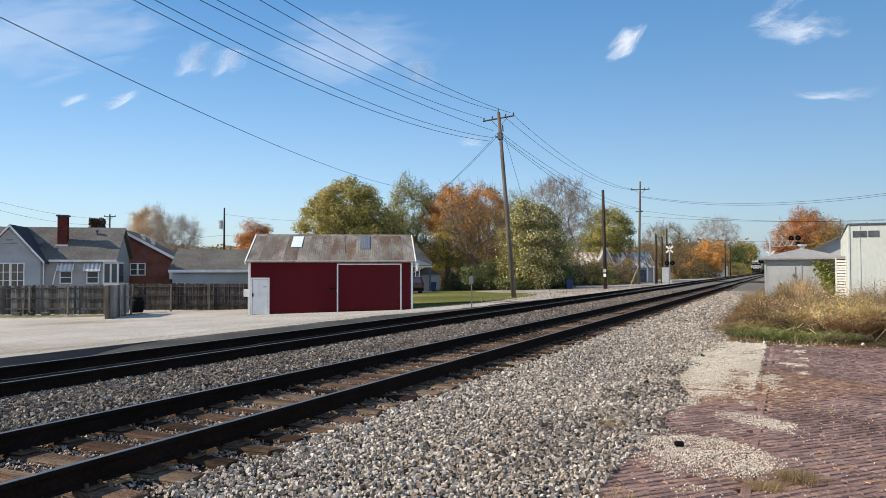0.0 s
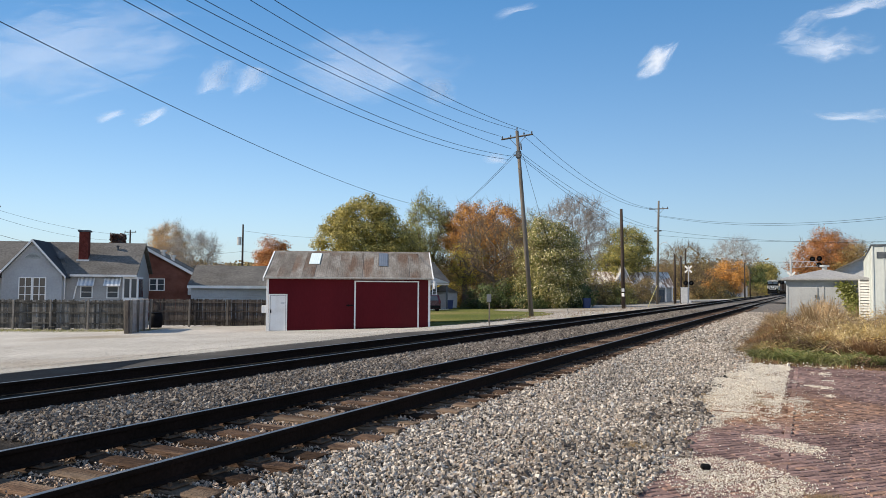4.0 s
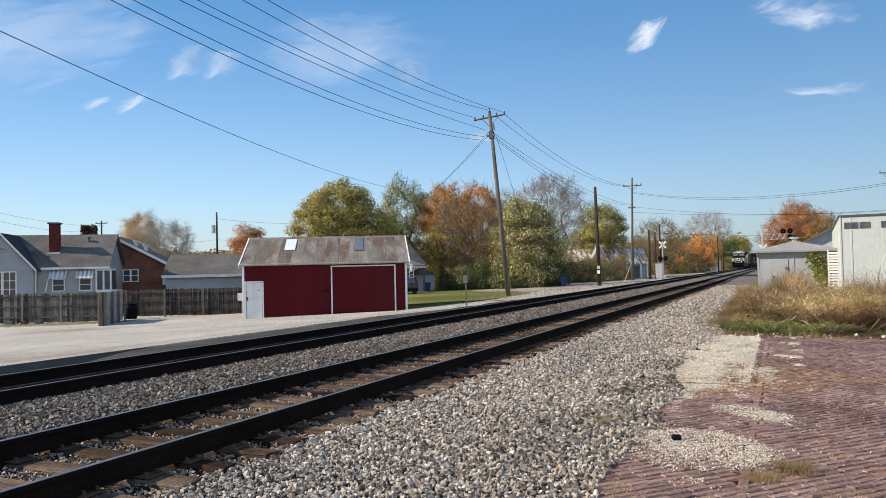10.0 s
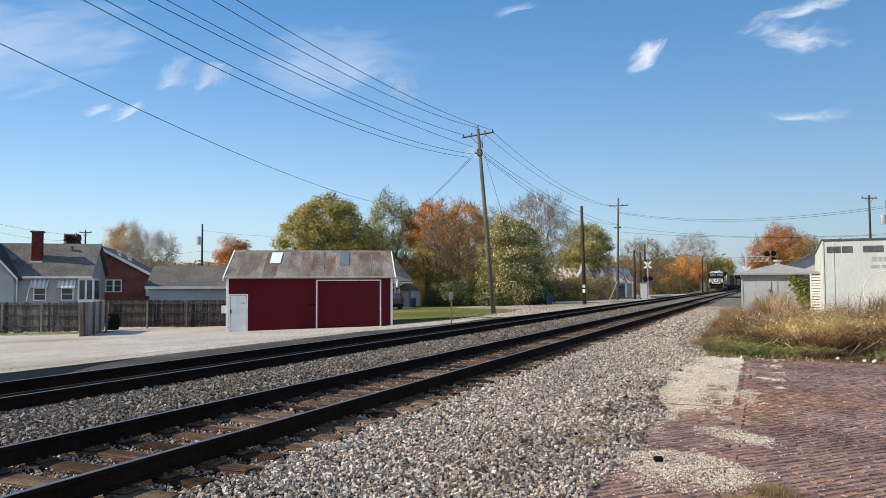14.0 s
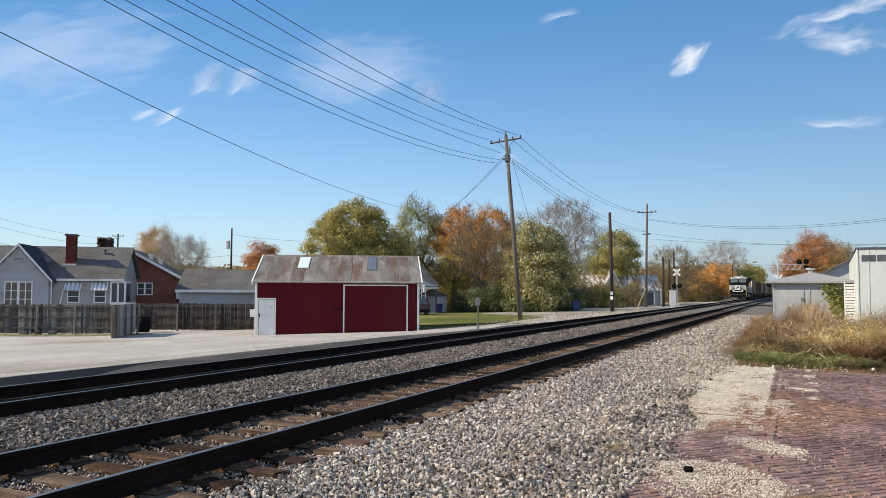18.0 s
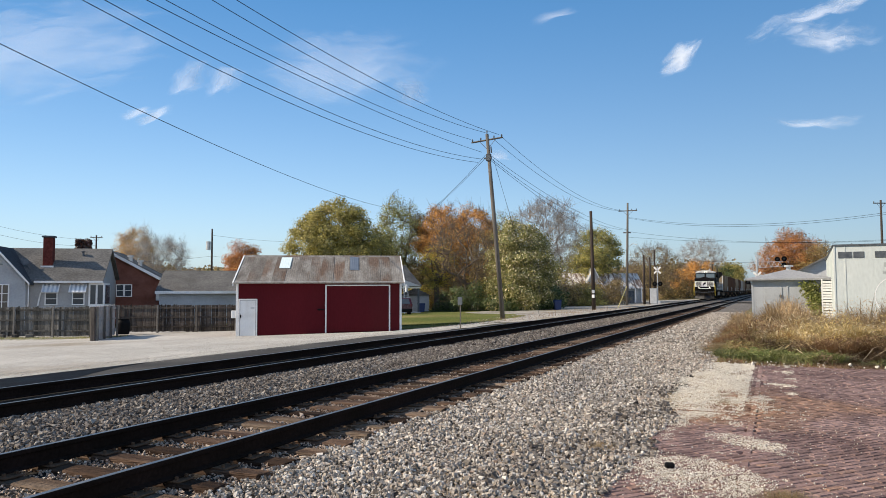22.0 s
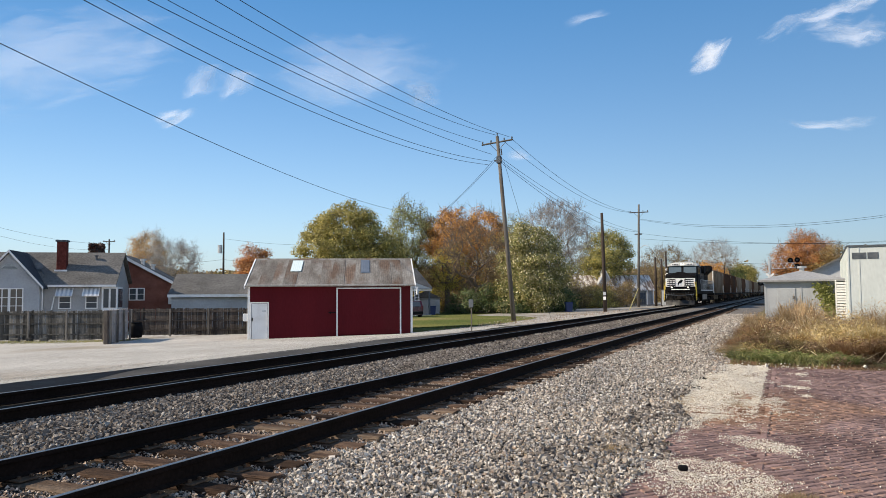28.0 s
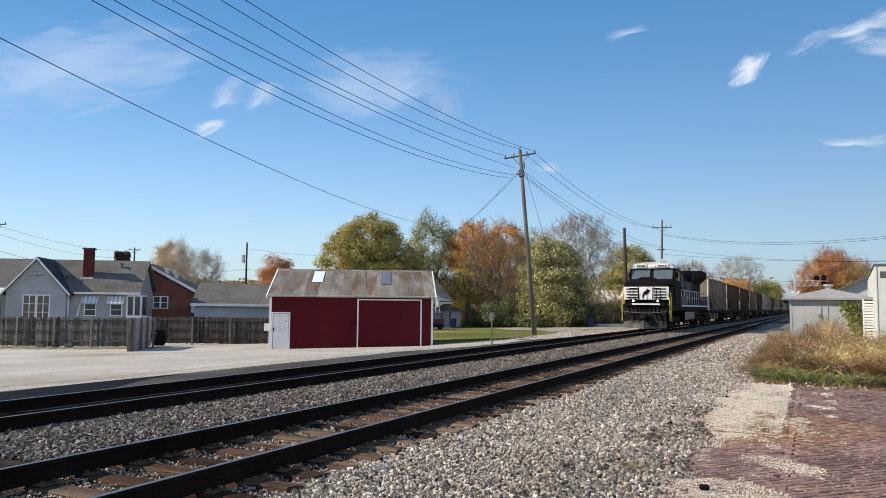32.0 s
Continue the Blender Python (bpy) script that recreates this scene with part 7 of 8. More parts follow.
def locomotive():
    o = thing("locomotive", pose(TRACK_F, 283, 0), "black freight locomotive with white nose stripes, headlights lit", "locomotive")
    DK = 1.72
    part("underframe", Geo().box(-1.5, 1.5, 0.55, 20.4, 1.25, DK, 0.04), M_SOOT, o)
    part("deck_edge", Geo().box(1.5, 1.52, 5.8, 20.2, 1.58, 1.70), M_LOCOGREY, o, "pale deck edge stripe")
    # nose, cab, hood
    part("nose", Geo().prism([(0.95, DK), (0.85, 2.95), (1.25, 3.3), (3.2, 3.45), (3.2, DK)], -1.45, 1.45, "x"), M_BLACK, o, "black wide nose")
    nose = o.children[-1]
    part("nose_cap", Geo().prism([(-1.45, 2.88), (1.45, 2.88), (1.45, 3.06), (0.3, 3.5), (-0.3, 3.5), (-1.45, 3.06)], 0.8, 2.2, "y"), M_BLACK, nose)
    part("nose_panel", Geo().box(-1.46, 1.46, 0.80, 0.86, 2.0, 2.86, 0.01), M_LOCOWHITE, nose, "white nose panel")
    for s in (-1, 1):
        for k in range(4):
            x0, x1 = sorted((s * 0.52, s * 1.30))
            part("stripe", Geo().box(x0, x1, 0.775, 0.81, 2.1 + 0.19 * k, 2.175 + 0.19 * k), M_BLACK, nose, "black stripe")
        part("door_gap", Geo().box(s * 0.5 - 0.02, s * 0.5 + 0.02, 0.775, 0.81, 2.02, 2.84), M_BLACK, nose)
    part("emblem", Geo().prism([(-0.26, 2.12), (-0.18, 2.12), (-0.10, 2.36), (0.06, 2.34), (0.16, 2.44), (0.27, 2.64), (0.16, 2.66), (0.08, 2.74), (0.0, 2.62), (-0.12, 2.54), (-0.22, 2.42)], 0.78, 0.81, "y"), M_BLACK, nose, "plain black emblem shape")
    cab = part("cab", Geo().prism([(3.2, DK), (2.75, 3.3), (3.05, 4.22), (5.6, 4.3), (5.6, DK)], -1.5, 1.5, "x"), M_BLACK, o, "black cab")
    part("cab_roof", Geo().prism([(-1.52, 4.18), (1.52, 4.18), (1.3, 4.46), (0.45, 4.62), (-0.45, 4.62), (-1.3, 4.46)], 2.85, 5.75, "y"), M_LOCOGREY, cab, "pale grey peaked cab roof")
    for s in (-1, 1):
        x0, x1 = sorted((s * 0.12, s * 1.38))
        part("windshield", Geo().prism([(2.74, 3.45), (2.96, 4.12), (3.0, 4.12), (2.8, 3.45)], x0, x1, "x"), shiny("windshield_glass", (0.10, 0.13, 0.15), 0.05), cab, "pale reflecting windshield")
        x0, x1 = sorted((s * 0.35, s * 1.1))
        nb = part("number_board", Geo().box(x0, x1, 2.78, 2.88, 4.24, 4.46, 0.01), M_LOCOWHITE, cab, "white number board")
        for k in range(4):
            xa = x0 + 0.1 + 0.15 * k
            part("numeral_bar", Geo().box(xa, xa + 0.09, 2.765, 2.785, 4.29, 4.41), M_BLACK, nb)
        part("side_window", Geo().box(s * 1.5 - 0.02, s * 1.5 + 0.02, 3.5, 4.2, 3.35, 4.0).box(s * 1.5 - 0.02, s * 1.5 + 0.02, 4.4, 5.1, 3.35, 4.0), M_GLASS, cab)
        part("mirror", Geo().box(s * 1.62 - 0.05, s * 1.62 + 0.05, 3.2, 3.35, 3.5, 3.9), M_BLACK, cab)
    for x in (-0.12, 0.12):
        part("headlight", Geo().disc((x, 2.76, 4.36), 0.065, (0, 1, 0), 0.06, 14), M_LAMP, cab, "lit headlight")
    part("horn", Geo().tube([(0.6, 4.0, 4.75), (0.6, 3.5, 4.78)], [0.05, 0.12], 8).box(0.5, 0.7, 3.9, 4.1, 4.5, 4.75), M_STEEL, cab)
    part("hood", Geo().box(-0.95, 0.95, 5.6, 20.0, DK, 4.1, 0.08), M_BLACK, o, "long black engine hood")
    hood = o.children[-1]
    part("hood_roof", Geo().prism([(-0.95, 4.1), (0.95, 4.1), (0.7, 4.38), (-0.7, 4.38)], 5.6, 15.2, "y"), M_BLACK, hood)
    part("blower_box", Geo().box(-1.35, 1.35, 5.7, 7.6, 2.4, 4.2, 0.06), M_BLACK, hood)
    for k in range(12):
        part("hood_door", Geo().box(0.95, 0.975, 7.8 + 0.62 * k, 8.34 + 0.62 * k, 1.95, 3.6, 0.008), M_DUSTY, hood, "dusty black hood door")
        part("door_latch", Geo().box(0.975, 1.0, 8.24 + 0.62 * k, 8.28 + 0.62 * k, 2.3, 3.3), M_DUSTY, hood.children[-1])
    for k in range(3):
        part("intake_screen", Geo().box(1.35, 1.37, 5.85 + 0.58 * k, 6.33 + 0.58 * k, 3.0, 4.0, 0.01), M_DUSTY, hood)
    part("exhaust", Geo().box(-0.3, 0.3, 10.2, 11.4, 4.3, 4.6, 0.04), M_SOOT, hood)
    part("dynamic_brake", Geo().box(-1.25, 1.25, 12.4, 14.6, 3.6, 4.45, 0.08), M_BLACK, hood)
    part("radiator", Geo().prism([(-0.95, 3.5), (-1.55, 4.05), (-1.55, 4.6), (1.55, 4.6), (1.55, 4.05), (0.95, 3.5)], 15.6, 19.6, "y"), M_BLACK, o, "flared black radiator wings")
    for k in range(7):
        part("radiator_slat", Geo().box(1.55, 1.58, 15.8 + 0.54 * k, 16.2 + 0.54 * k, 4.1, 4.55), M_SOOT, o.children[-1])
    part("fuel_tank", Geo().prism([(-1.45, 0.75), (-1.2, 0.42), (1.2, 0.42), (1.45, 0.75), (1.45, 1.25), (-1.45, 1.25)], 8.4, 13.6, "y"), M_SOOT, o)
    part("battery_box", Geo().box(1.15, 1.5, 5.8, 8.0, DK, 2.35, 0.03), M_DUSTY, o)
    part("side_panel", Geo().box(1.5, 1.53, 7.2, 11.9, 0.62, 1.18, 0.02), M_HOP_W, o, "pale grey tank panel")
    part("air_tank", Geo().tube([(1.25, 8.6, 1.05), (1.25, 13.4, 1.05)], 0.17, 10), M_LOCOGREY, o, "dull grey air reservoir")
    # front end
    part("pilot", Geo().prism([(-1.3, 1.25), (-1.38, 0.3), (-1.0, 0.12), (1.0, 0.12), (1.38, 0.3), (1.3, 1.25)], 0.3, 0.5, "y"), M_SOOT, o, "grimy snow plow pilot")
    for s in (-1, 1):
        blade = Geo().add([(s * 0.02, -0.12, 0.1), (s * 1.4, 0.22, 0.16), (s * 1.4, 0.34, 0.62), (s * 0.02, 0.2, 0.62), (s * 0.02, -0.06, 0.1), (s * 1.4, 0.28, 0.16), (s * 1.4, 0.4, 0.62), (s * 0.02, 0.26, 0.62)], [(0, 1, 2, 3), (4, 7, 6, 5), (0, 4, 5, 1), (3, 2, 6, 7), (1, 5, 6, 2), (0, 3, 7, 4)])
        part("plow_blade", blade, M_DUSTY, o, "dusty plow blade")
        for k in range(4):
            a0 = s * (0.3 + 0.26 * k)
            part("cable", Geo().tube([(a0 + s * 0.3 * t, 0.24 - 0.06 * math.sin(3.14 * t), 1.5 - 0.34 * math.sin(3.14 * t) - 0.05 * k) for t in span(0, 1, 8)], 0.022, 5), M_SLATE if k % 2 else M_TYRE, o, "looped dark control cable")
    part("lift_bar", Geo().tube([(-1.3, 0.12, 1.2), (-0.4, 0.05, 1.12), (0.4, 0.05, 1.12), (1.3, 0.12, 1.2)], 0.025, 5), M_SLATE, o, "dark coupler lift bar")
    part("anticlimber", Geo().box(-1.3, 1.3, 0.35, 0.95, 1.55, 1.78, 0.04), M_BLACK, o)
    part("sill_stripe", Geo().box(-0.85, 0.95, 0.33, 0.36, 1.66, 1.75), M_LOCOWHITE, o, "white sill stripe")
    part("coupler", Geo().box(-0.2, 0.2, -0.35, 0.6, 0.72, 1.02, 0.05), M_SOOT, o)
    for x, w in ((-1.05, 0.18), (-0.85, 0.16), (-0.6, 0.2), (0.55, 0.2), (0.8, 0.18)):
        g = Geo().tube([(x + w * math.sin(t), 0.2 - 0.1 * math.sin(t), 1.35 - 0.8 * math.sin(t) + 0.05 * math.cos(t)) for t in span(0, 3.14, 8)], 0.03, 6)
        part("brake_hose", g, M_TYRE, o, "hanging black air hose")
    for s in (-0.78, 0.78):
        l = part("ditch_light", Geo().box(s - 0.17, s + 0.17, 0.5, 0.8, 1.78, 2.06, 0.03), M_BLACK, o)
        part("lens", Geo().disc((s, 0.48, 1.92), 0.085, (0, 1, 0), 0.04, 16), M_LAMP, l, "lit ditch light")
        railing(o, [(s * 1.28, 0.45, 1.75), (s * 0.6, 0.45, 1.75)], 1.0, M_BLACK, 2)
        e = s / 0.78
        part("grab_rail", Geo().tube([(e * 1.55, 0.62, 0.6), (e * 1.55, 0.62, 1.9), (e * 1.42, 0.55, 2.5)], 0.035, 6).tube([(e * 1.55, 1.2, 0.6), (e * 1.55, 1.2, 1.9), (e * 1.5, 1.2, 2.5)], 0.035, 6), M_YELLOW, o, "yellow grab rail")
        st = part("step_well", Geo().box(e * 1.5 - 0.12, e * 1.5 + 0.02, 0.6, 1.25, 0.45, 1.3, 0.02), M_SOOT, o)
        for k in range(3):
            part("step", Geo().box(e * 1.5 - 0.05, e * 1.5 + 0.06, 0.6, 1.25, 0.5 + 0.32 * k, 0.54 + 0.32 * k), M_SOOT, st)
        railing(o, [(e * 1.48, 6.0, DK), (e * 1.48, 20.2, DK)], 1.05, M_LOCOGREY, 11, "pale walkway handrail")
    railing(o, [(-1.45, 20.35, DK), (1.45, 20.35, DK)], 1.05, M_BLACK, 4)
    truck_frame(o, 4.4, 3, 3.7, M_SOOT)
    truck_frame(o, 16.9, 3, 3.7, M_SOOT)
    return o


def hopper(paint, label):
    h = thing("hopper_car", pose(TRACK_F, 300, 0), label, "hopper car", "train of hopper cars")
    L = 15.0
    body = part("body", Geo().prism([(0.95, 2.6), (0.6, 4.15), (L - 0.6, 4.15), (L - 0.95, 2.6), (L - 3.9, 1.1), (3.9, 1.1)], -1.38, 1.38, "x"), paint, h)
    swell = lambda z: 1.44 + 0.17 * math.sin(math.pi * (z - 1.25) / 3.3)
    slope = lambda z: 0.5 + max(0.0, 2.55 - z) * 2.3
    levels = span(1.3, 4.2, 9)
    for s in (-1, 1):
        v = [(s * (swell(z) - k), e, z) for z in levels for e, k in ((slope(z), 0), (L - slope(z), 0), (L - slope(z), 0.03), (slope(z), 0.03))]
        n = len(levels) - 1
        f = [(4 * i + a, 4 * i + (a + 1) % 4, 4 * i + 4 + (a + 1) % 4, 4 * i + 4 + a) for i in range(n) for a in range(4)] + [(3, 2, 1, 0), (4 * n, 4 * n + 1, 4 * n + 2, 4 * n + 3)]
        g = Geo().add(v, f)
        part("side_sheet", g, paint, body, smooth=True)
    for k in range(15):
        y = 0.6 + (L - 1.2) * k / 14
        lo = max(1.35, 2.55 - (min(y, L - y) - 0.5) / 2.3)
        zs = span(lo, 4.15, 6)
        part("rib", Geo().tube([(swell(z) + 0.01, y, z) for z in zs], 0.045, 4), paint, body)
    part("end_sheet", Geo().box(-1.5, 1.5, 0.45, 0.52, 2.5, 4.2), paint, body)
    part("end_sheet", Geo().box(-1.5, 1.5, L - 0.52, L - 0.45, 2.5, 4.2), paint, body)
    part("roof", Geo().prism([(-1.6, 4.15), (1.6, 4.15), (1.0, 4.38), (0.4, 4.45), (-0.4, 4.45), (-1.0, 4.38)], 0.4, L - 0.4, "y"), paint, h)
    part("hatch", Geo().box(-0.35, 0.35, 1.2, L - 1.2, 4.42, 4.55, 0.03), paint, h, "long roof hatch")
    part("sill", Geo().box(-1.55, 1.55, 0.0, L, 1.05, 1.3), M_SOOT, h)
    for k in range(3):
        y = 3.6 + 2.5 * k
        part("outlet_bay", Geo().prism([(y, 1.5), (y + 2.4, 1.5), (y + 1.5, 0.45), (y + 0.9, 0.45)], -1.2, 1.2, "x"), paint, h)
    for y0, y1 in ((0.25, 1.7), (L - 1.7, L - 0.25)):
        s = 1 if y0 < 5 else -1
        part("brace", Geo().tube([(1.45, y0 if s > 0 else y1, 2.4), (1.45, y1 if s > 0 else y0, 1.2)], 0.07, 5).tube([(1.45, y0 if s > 0 else y1, 1.2), (1.45, y0 if s > 0 else y1, 4.1)], 0.06, 5), M_LOCOWHITE if s > 0 else paint, h, "pale corner post")
        g = Geo()
        for k in range(8):
            yy = y0 if s > 0 else y1
            g.tube([(1.57, yy, 1.3 + 0.36 * k), (1.57, yy + s * 0.4, 1.3 + 0.36 * k)], 0.02, 4)
        g.tube([(1.57, y0 if s > 0 else y1, 1.0), (1.57, y0 if s > 0 else y1, 4.2)], 0.025, 4)
        part("ladder", g, paint, h)
    part("coupler", Geo().box(-0.15, 0.15, -0.6, 0.1, 0.75, 1.0).box(-0.15, 0.15, L - 0.1, L + 0.6, 0.75, 1.0), M_SOOT, h)
    truck_frame(h, 1.7, 2, 1.75, M_SOOT)
    truck_frame(h, L - 1.7, 2, 1.75, M_SOOT)
    return h


LOCO = locomotive()
HOPPERS = []
proto = {"g": hopper(M_HOP_G, "pale grey-tan covered hopper car, dusty and streaked"), "b": hopper(M_HOP_B, "rust-brown covered hopper car, weathered"), "w": hopper(M_HOP_W, "off-white covered hopper car with rust stains")}
seen = set()
for k, c in enumerate("gbbgbwgbggbgwgbggb"):
    if c in seen:
        HOPPERS.append(copy_thing(proto[c], pose(TRACK_F, 300, 0)))
    else:
        seen.add(c)
        HOPPERS.append(proto[c])


# ---- clouds ----
def cloud_material(name, scale, low, high, dense, squash=(1, 1, 1)):
    m = bpy.data.materials.new(name)
    m.use_nodes = True
    nt, n = m.node_tree, m.node_tree.nodes
    n.remove(n["Principled BSDF"])
    co = n.new("ShaderNodeTexCoord")
    mp = n.new("ShaderNodeMapping")
    mp.inputs["Scale"].default_value = squash
    t = n.new("ShaderNodeTexNoise")
    t.inputs["Scale"].default_value, t.inputs["Detail"].default_value, t.inputs["Roughness"].default_value, t.inputs["Distortion"].default_value = scale, 8, 0.56, 0.45
    nt.links.new(co.outputs["Object"], mp.inputs["Vector"])
    nt.links.new(mp.outputs[0], t.inputs["Vector"])
    gr = n.new("ShaderNodeTexGradient")
    gr.gradient_type = "SPHERICAL"
    mg = n.new("ShaderNodeMapping")
    nt.links.new(co.outputs["Generated"], mg.inputs["Vector"])
    mg.inputs["Location"].default_value, mg.inputs["Scale"].default_value = (-1.0, 0.0, -1.0), (2, 0, 2)
    nt.links.new(mg.outputs[0], gr.inputs["Vector"])
    add = n.new("ShaderNodeMath")
    add.operation = "MULTIPLY_ADD"
    add.inputs[1].default_value = 0.78
    nt.links.new(gr.outputs["Fac"], add.inputs[0])
    nt.links.new(t.outputs[0], add.inputs[2])
    r = n.new("ShaderNodeMapRange")
    r.interpolation_type = "SMOOTHSTEP"
    r.inputs[1].default_value, r.inputs[2].default_value, r.inputs[3].default_value, r.inputs[4].default_value = low, high, 0.0, dense
    nt.links.new(add.outputs[0], r.inputs[0])
    mul = n.new("ShaderNodeMath")
    mul.operation = "MULTIPLY"
    sm = n.new("ShaderNodeMapRange")
    sm.inputs[1].default_value, sm.inputs[2].default_value = 0.0, 0.35
    nt.links.new(gr.outputs["Fac"], sm.inputs[0])
    nt.links.new(r.outputs[0], mul.inputs[0])
    nt.links.new(sm.outputs[0], mul.inputs[1])
    di = n.new("ShaderNodeBsdfDiffuse")
    di.inputs[0].default_value = (0.95, 0.95, 0.95, 1)
    tr = n.new("ShaderNodeBsdfTranslucent")
    tr.inputs[0].default_value = (0.95, 0.95, 0.95, 1)
    both = n.new("ShaderNodeMixShader")
    both.inputs[0].default_value = 0.15
    nt.links.new(di.outputs[0], both.inputs[1])
    nt.links.new(tr.outputs[0], both.inputs[2])
    cl = n.new("ShaderNodeBsdfTransparent")
    mx = n.new("ShaderNodeMixShader")
    nt.links.new(mul.outputs[0], mx.inputs[0])
    nt.links.new(cl.outputs[0], mx.inputs[1])
    nt.links.new(both.outputs[0], mx.inputs[2])
    nt.links.new(mx.outputs[0], n["Material Output"].inputs[0])
    return m


C_CORE = cloud_material("cloud_core", 0.022, 0.64, 1.34, 0.60, (0.55, 1, 1.3))
C_PUFF = cloud_material("cloud_wisp", 0.015, 0.68, 1.34, 0.42, (0.7, 1, 1.2))
C_FAINT = cloud_material("cloud_feather", 0.016, 0.68, 1.35, 0.36, (1.2, 1, 0.7))
C_STREAK = cloud_material("cloud_streak", 0.022, 0.62, 1.25, 0.36, (0.5, 1, 1.6))
C_THIN = cloud_material("cloud_veil", 0.008, 0.62, 1.30, 0.24, (0.6, 1, 1.2))
CLOUDS = []


def cloud(bearing, rise, w, h, material, label, drift=(0, 0), tilt=0, far=2400):
    """A thin sheet of high cloud; bearing and rise as tangents in the street grid; drift in tangents over the clip."""
    nx, nz = 14, 8
    v, f = [], []
    for j in range(nz + 1):
        for i in range(nx + 1):
            x, z = w * far * (i / nx - 0.5), h / max(0.3, math.sin(radians(45) - math.atan(rise))) * far * (j / nz - 0.5)
            v.append((x, 40 * noise.noise((x * 0.01, z * 0.01, bearing * 9)), z))
    f = [(j * (nx + 1) + i, j * (nx + 1) + i + 1, (j + 1) * (nx + 1) + i + 1, (j + 1) * (nx + 1) + i) for j in range(nz) for i in range(nx)]
    me = bpy.data.meshes.new("cloud")
    me.from_pydata(v, [], f)
    me.materials.append(material)
    me.shade_smooth()
    o = tagged(new("cloud", me), label, "cloud")

    def at(s):
        x, y = spot(bearing + drift[0] * s, far)
        return pose(x, y, 1.4 + (rise + drift[1] * s) * far, -45, tilt, YAW)
    o.matrix_basis = at(0)
    CLOUDS.append((o, at))


cloud(0.2475, 0.3113, 0.094, 0.024, C_CORE, "small bright wispy cloud in blue sky", (0.1367, 0.0167), -38)
cloud(0.4765, 0.3250, 0.175, 0.074, C_PUFF, "ragged white wispy cloud", (0.100, 0.032), -10)
cloud(0.5209, 0.2377, 0.17, 0.020, C_STREAK, "thin streak of white cloud", (0.0000, -0.0106), -6)
cloud(-0.0296, 0.2703, 0.080, 0.060, C_PUFF, "wispy white cloud with a bright core", (0.0061, 0.0046), 5)
cloud(-0.3333, 0.2885, 0.0683, 0.0835, C_FAINT, "faint feathery cloud in blue sky", (0.0121, 0.0061), 5)
cloud(-0.2855, 0.2870, 0.0683, 0.0683, C_FAINT, "faint feathery cloud in blue sky", (0.0121, 0.0061), 5)
cloud(-0.1245, 0.3022, 0.31, 0.15, C_THIN, "thin hazy veil of cloud", (0.0061, 0.0046), 0)
cloud(-0.5497, 0.3250, 0.50, 0.20, C_THIN, "broad thin hazy veil of cloud", (0.0121, 0.0061), 0)
cloud(-0.4320, 0.2316, 0.0683, 0.0220, C_STREAK, "small drifting cloud scrap", (0.0850, 0.0106), -5)
cloud(-0.4966, 0.2323, 0.058, 0.022, C_STREAK, "small drifting cloud scrap", (0.1443, 0.0152), -8)
cloud(0.0387, 0.1716, 0.0532, 0.0342, C_PUFF, "small pale cloud puff", (0.0759, 0.0152), 0)
cloud(0.535, 0.386, 0.27, 0.022, C_STREAK, "long thin cloud streak", (0.004, 0.0), -22)
cloud(0.0541, 0.3781, 0.085, 0.022, C_THIN, "long thin cloud wisp", (0.1670, -0.0038), -12)


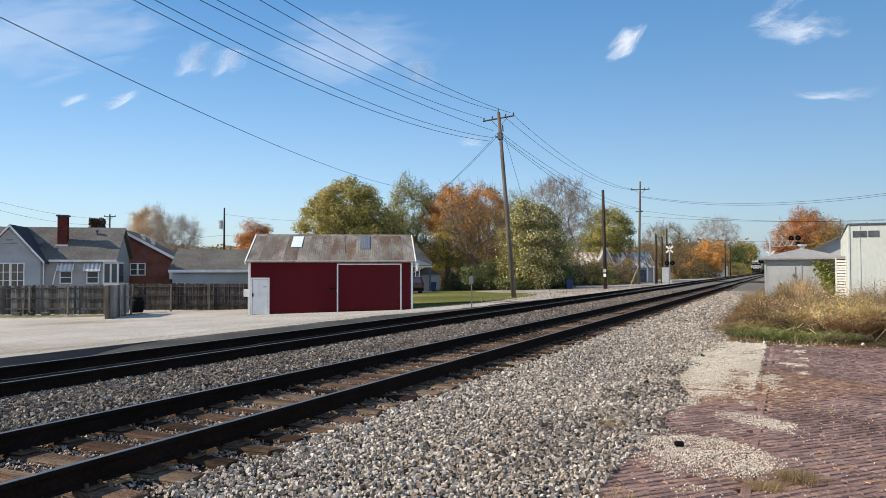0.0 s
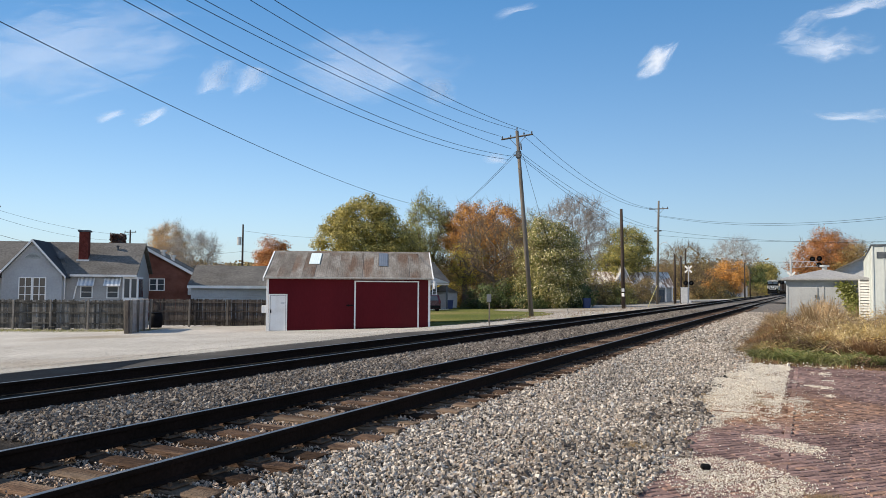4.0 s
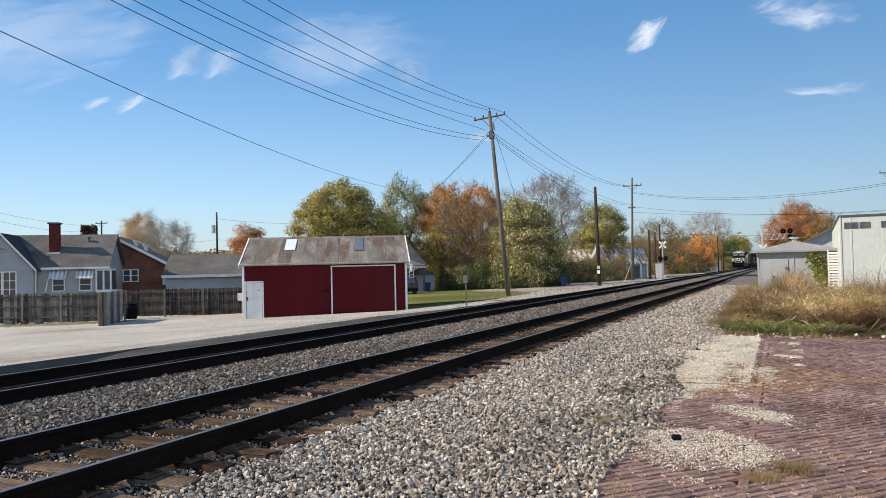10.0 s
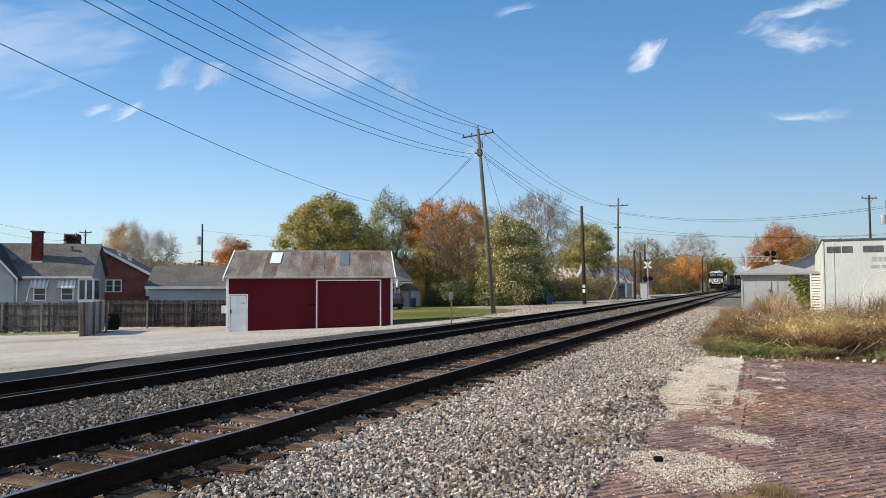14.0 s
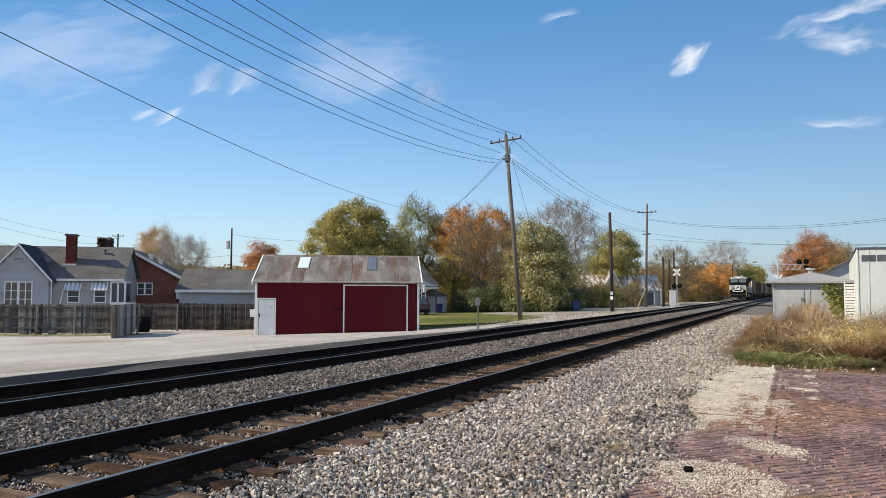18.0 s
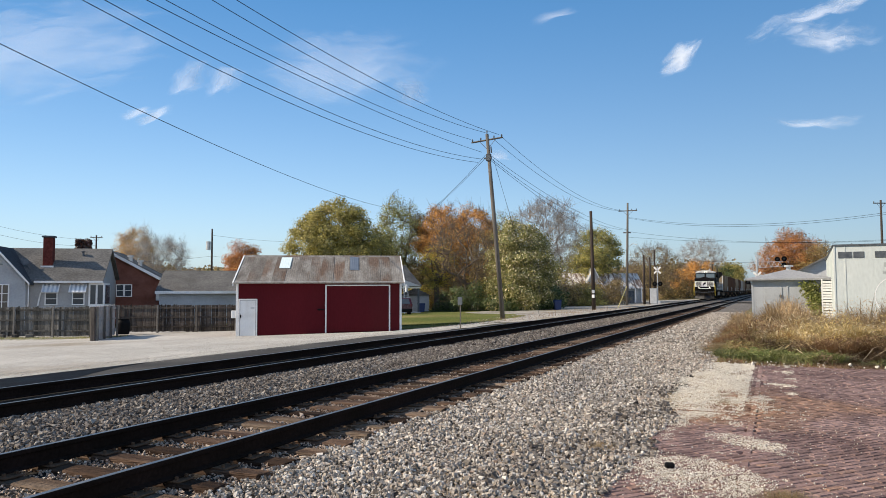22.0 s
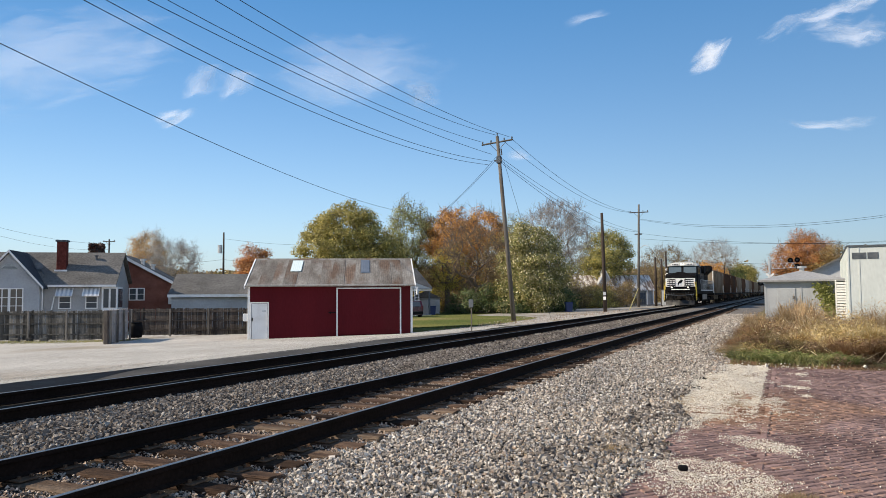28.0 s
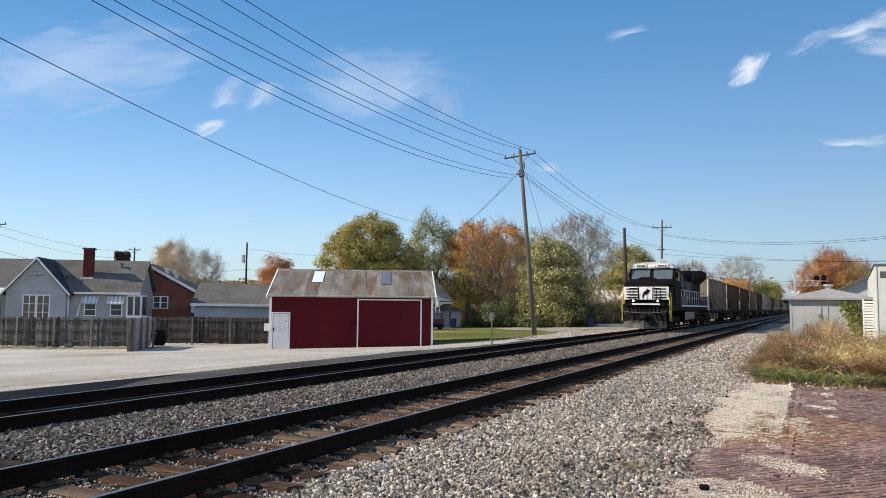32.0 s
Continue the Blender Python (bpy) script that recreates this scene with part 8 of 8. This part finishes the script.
# ---- brick paving ----
def paving():
    bed = sheet("brick_bed", lambda y: -1.75, lambda y: 9.0, span(-6.0, 18.9, 60), 10, -0.034, M_BRICKBED, "dark soil between the paving bricks", category="soil")
    sheet("limestone_dust", lambda y: -1.75 - 0.35 * step(17, 14, y) + wob(y, 15, 0.2, 1.1), lambda y: -0.46 + wob(y, 12, 0.10, 1.2) - 0.9 * step(12.3, 10.9, y + 1.2 * wob(y, 3, 0.5, 2.0)), span(12.0, 18.8, 60), 8, 0.011, M_CHIPS, "pale limestone dust spread over the bricks", category="grit")
    p = thing("brick_paving", pose(0, 0, GROUND_R), "old red-purple paving bricks, worn and uneven", "brick paving", "", "structure")
    rng = random.Random(17)
    bl, bw = 0.215, 0.100
    variants = []
    for k in range(6):
        g = Geo().box(-bl / 2 + 0.0005, bl / 2 - 0.0005, -bw / 2 + 0.0075, bw / 2 - 0.0075, -0.05, 0.0, 0.010)
        g.v = [(x + rng.uniform(-0.004, 0.004), y + rng.uniform(-0.004, 0.004), z + (rng.uniform(-0.004, 0.003) if z > -0.03 else 0)) for x, y, z in g.v]
        me = g.data("brick")
        me.materials.append(M_BRICK)
        variants.append((me, g))
    ang = radians(46)
    ca, sa = math.cos(ang), math.sin(ang)
    places = []
    for r in range(-180, 290):
        slip = rng.random()
        for c in range(-60, 120):
            u, w = (c + slip) * bl, r * bw
            x, y = u * ca - w * sa + 0.4, u * sa + w * ca + 9.0
            if -1.55 < x < 4.0 and 4.0 < y < 18.85 and not -0.345 < x < -0.285 and x < 1.6 + 0.14 * y:
                places.append((x, y, math.degrees(ang)))
    for k in range(int(14.8 / bl)):
        for c in (0,):
            places.append((-0.315, 4.0 + bl * k, 90))
    places.sort(key=lambda q: (q[0] - 0.2) ** 2 + (q[1] - 7.0) ** 2)
    rest = Geo()
    for k, (x, y, a) in enumerate(places):
        z = 0.004 + 0.009 * noise.noise((x * 1.3, y * 1.3, 5.0)) + rng.uniform(-0.0035, 0.0035)
        m = pose(x, y, z, rng.gauss(0, 0.6), rng.gauss(0, 0.4), a + rng.gauss(0, 1.0))
        me, g = variants[rng.randrange(6)]
        if k < 300:
            part("brick", me, M_BRICK, p, m=m)
        else:
            rest.add([m @ Vector(q) for q in g.v], g.f)
    o = part("bricks_beyond", rest, M_BRICK, p, fix=False)
    tagged(o, "further worn paving bricks", "", "", "stuff")


paving()


# ---- movement ----
SPEED = 7.30


def motions():
    for o, first in [(LOCO, 49.6)] + [(h, 49.6 + 21.0 + 16.1 * k) for k, h in enumerate(HOPPERS)]:
        walk(o, [(t, pose(TRACK_F, first + SPEED * (32.0 - t), 0)) for t in (0, 4, 8, 12, 16, 20, 24, 28, 32)])
    for o, at in CLOUDS:
        walk(o, [(t, at(t / 32.0)) for t in (0, 8, 16, 24, 32)])


motions()
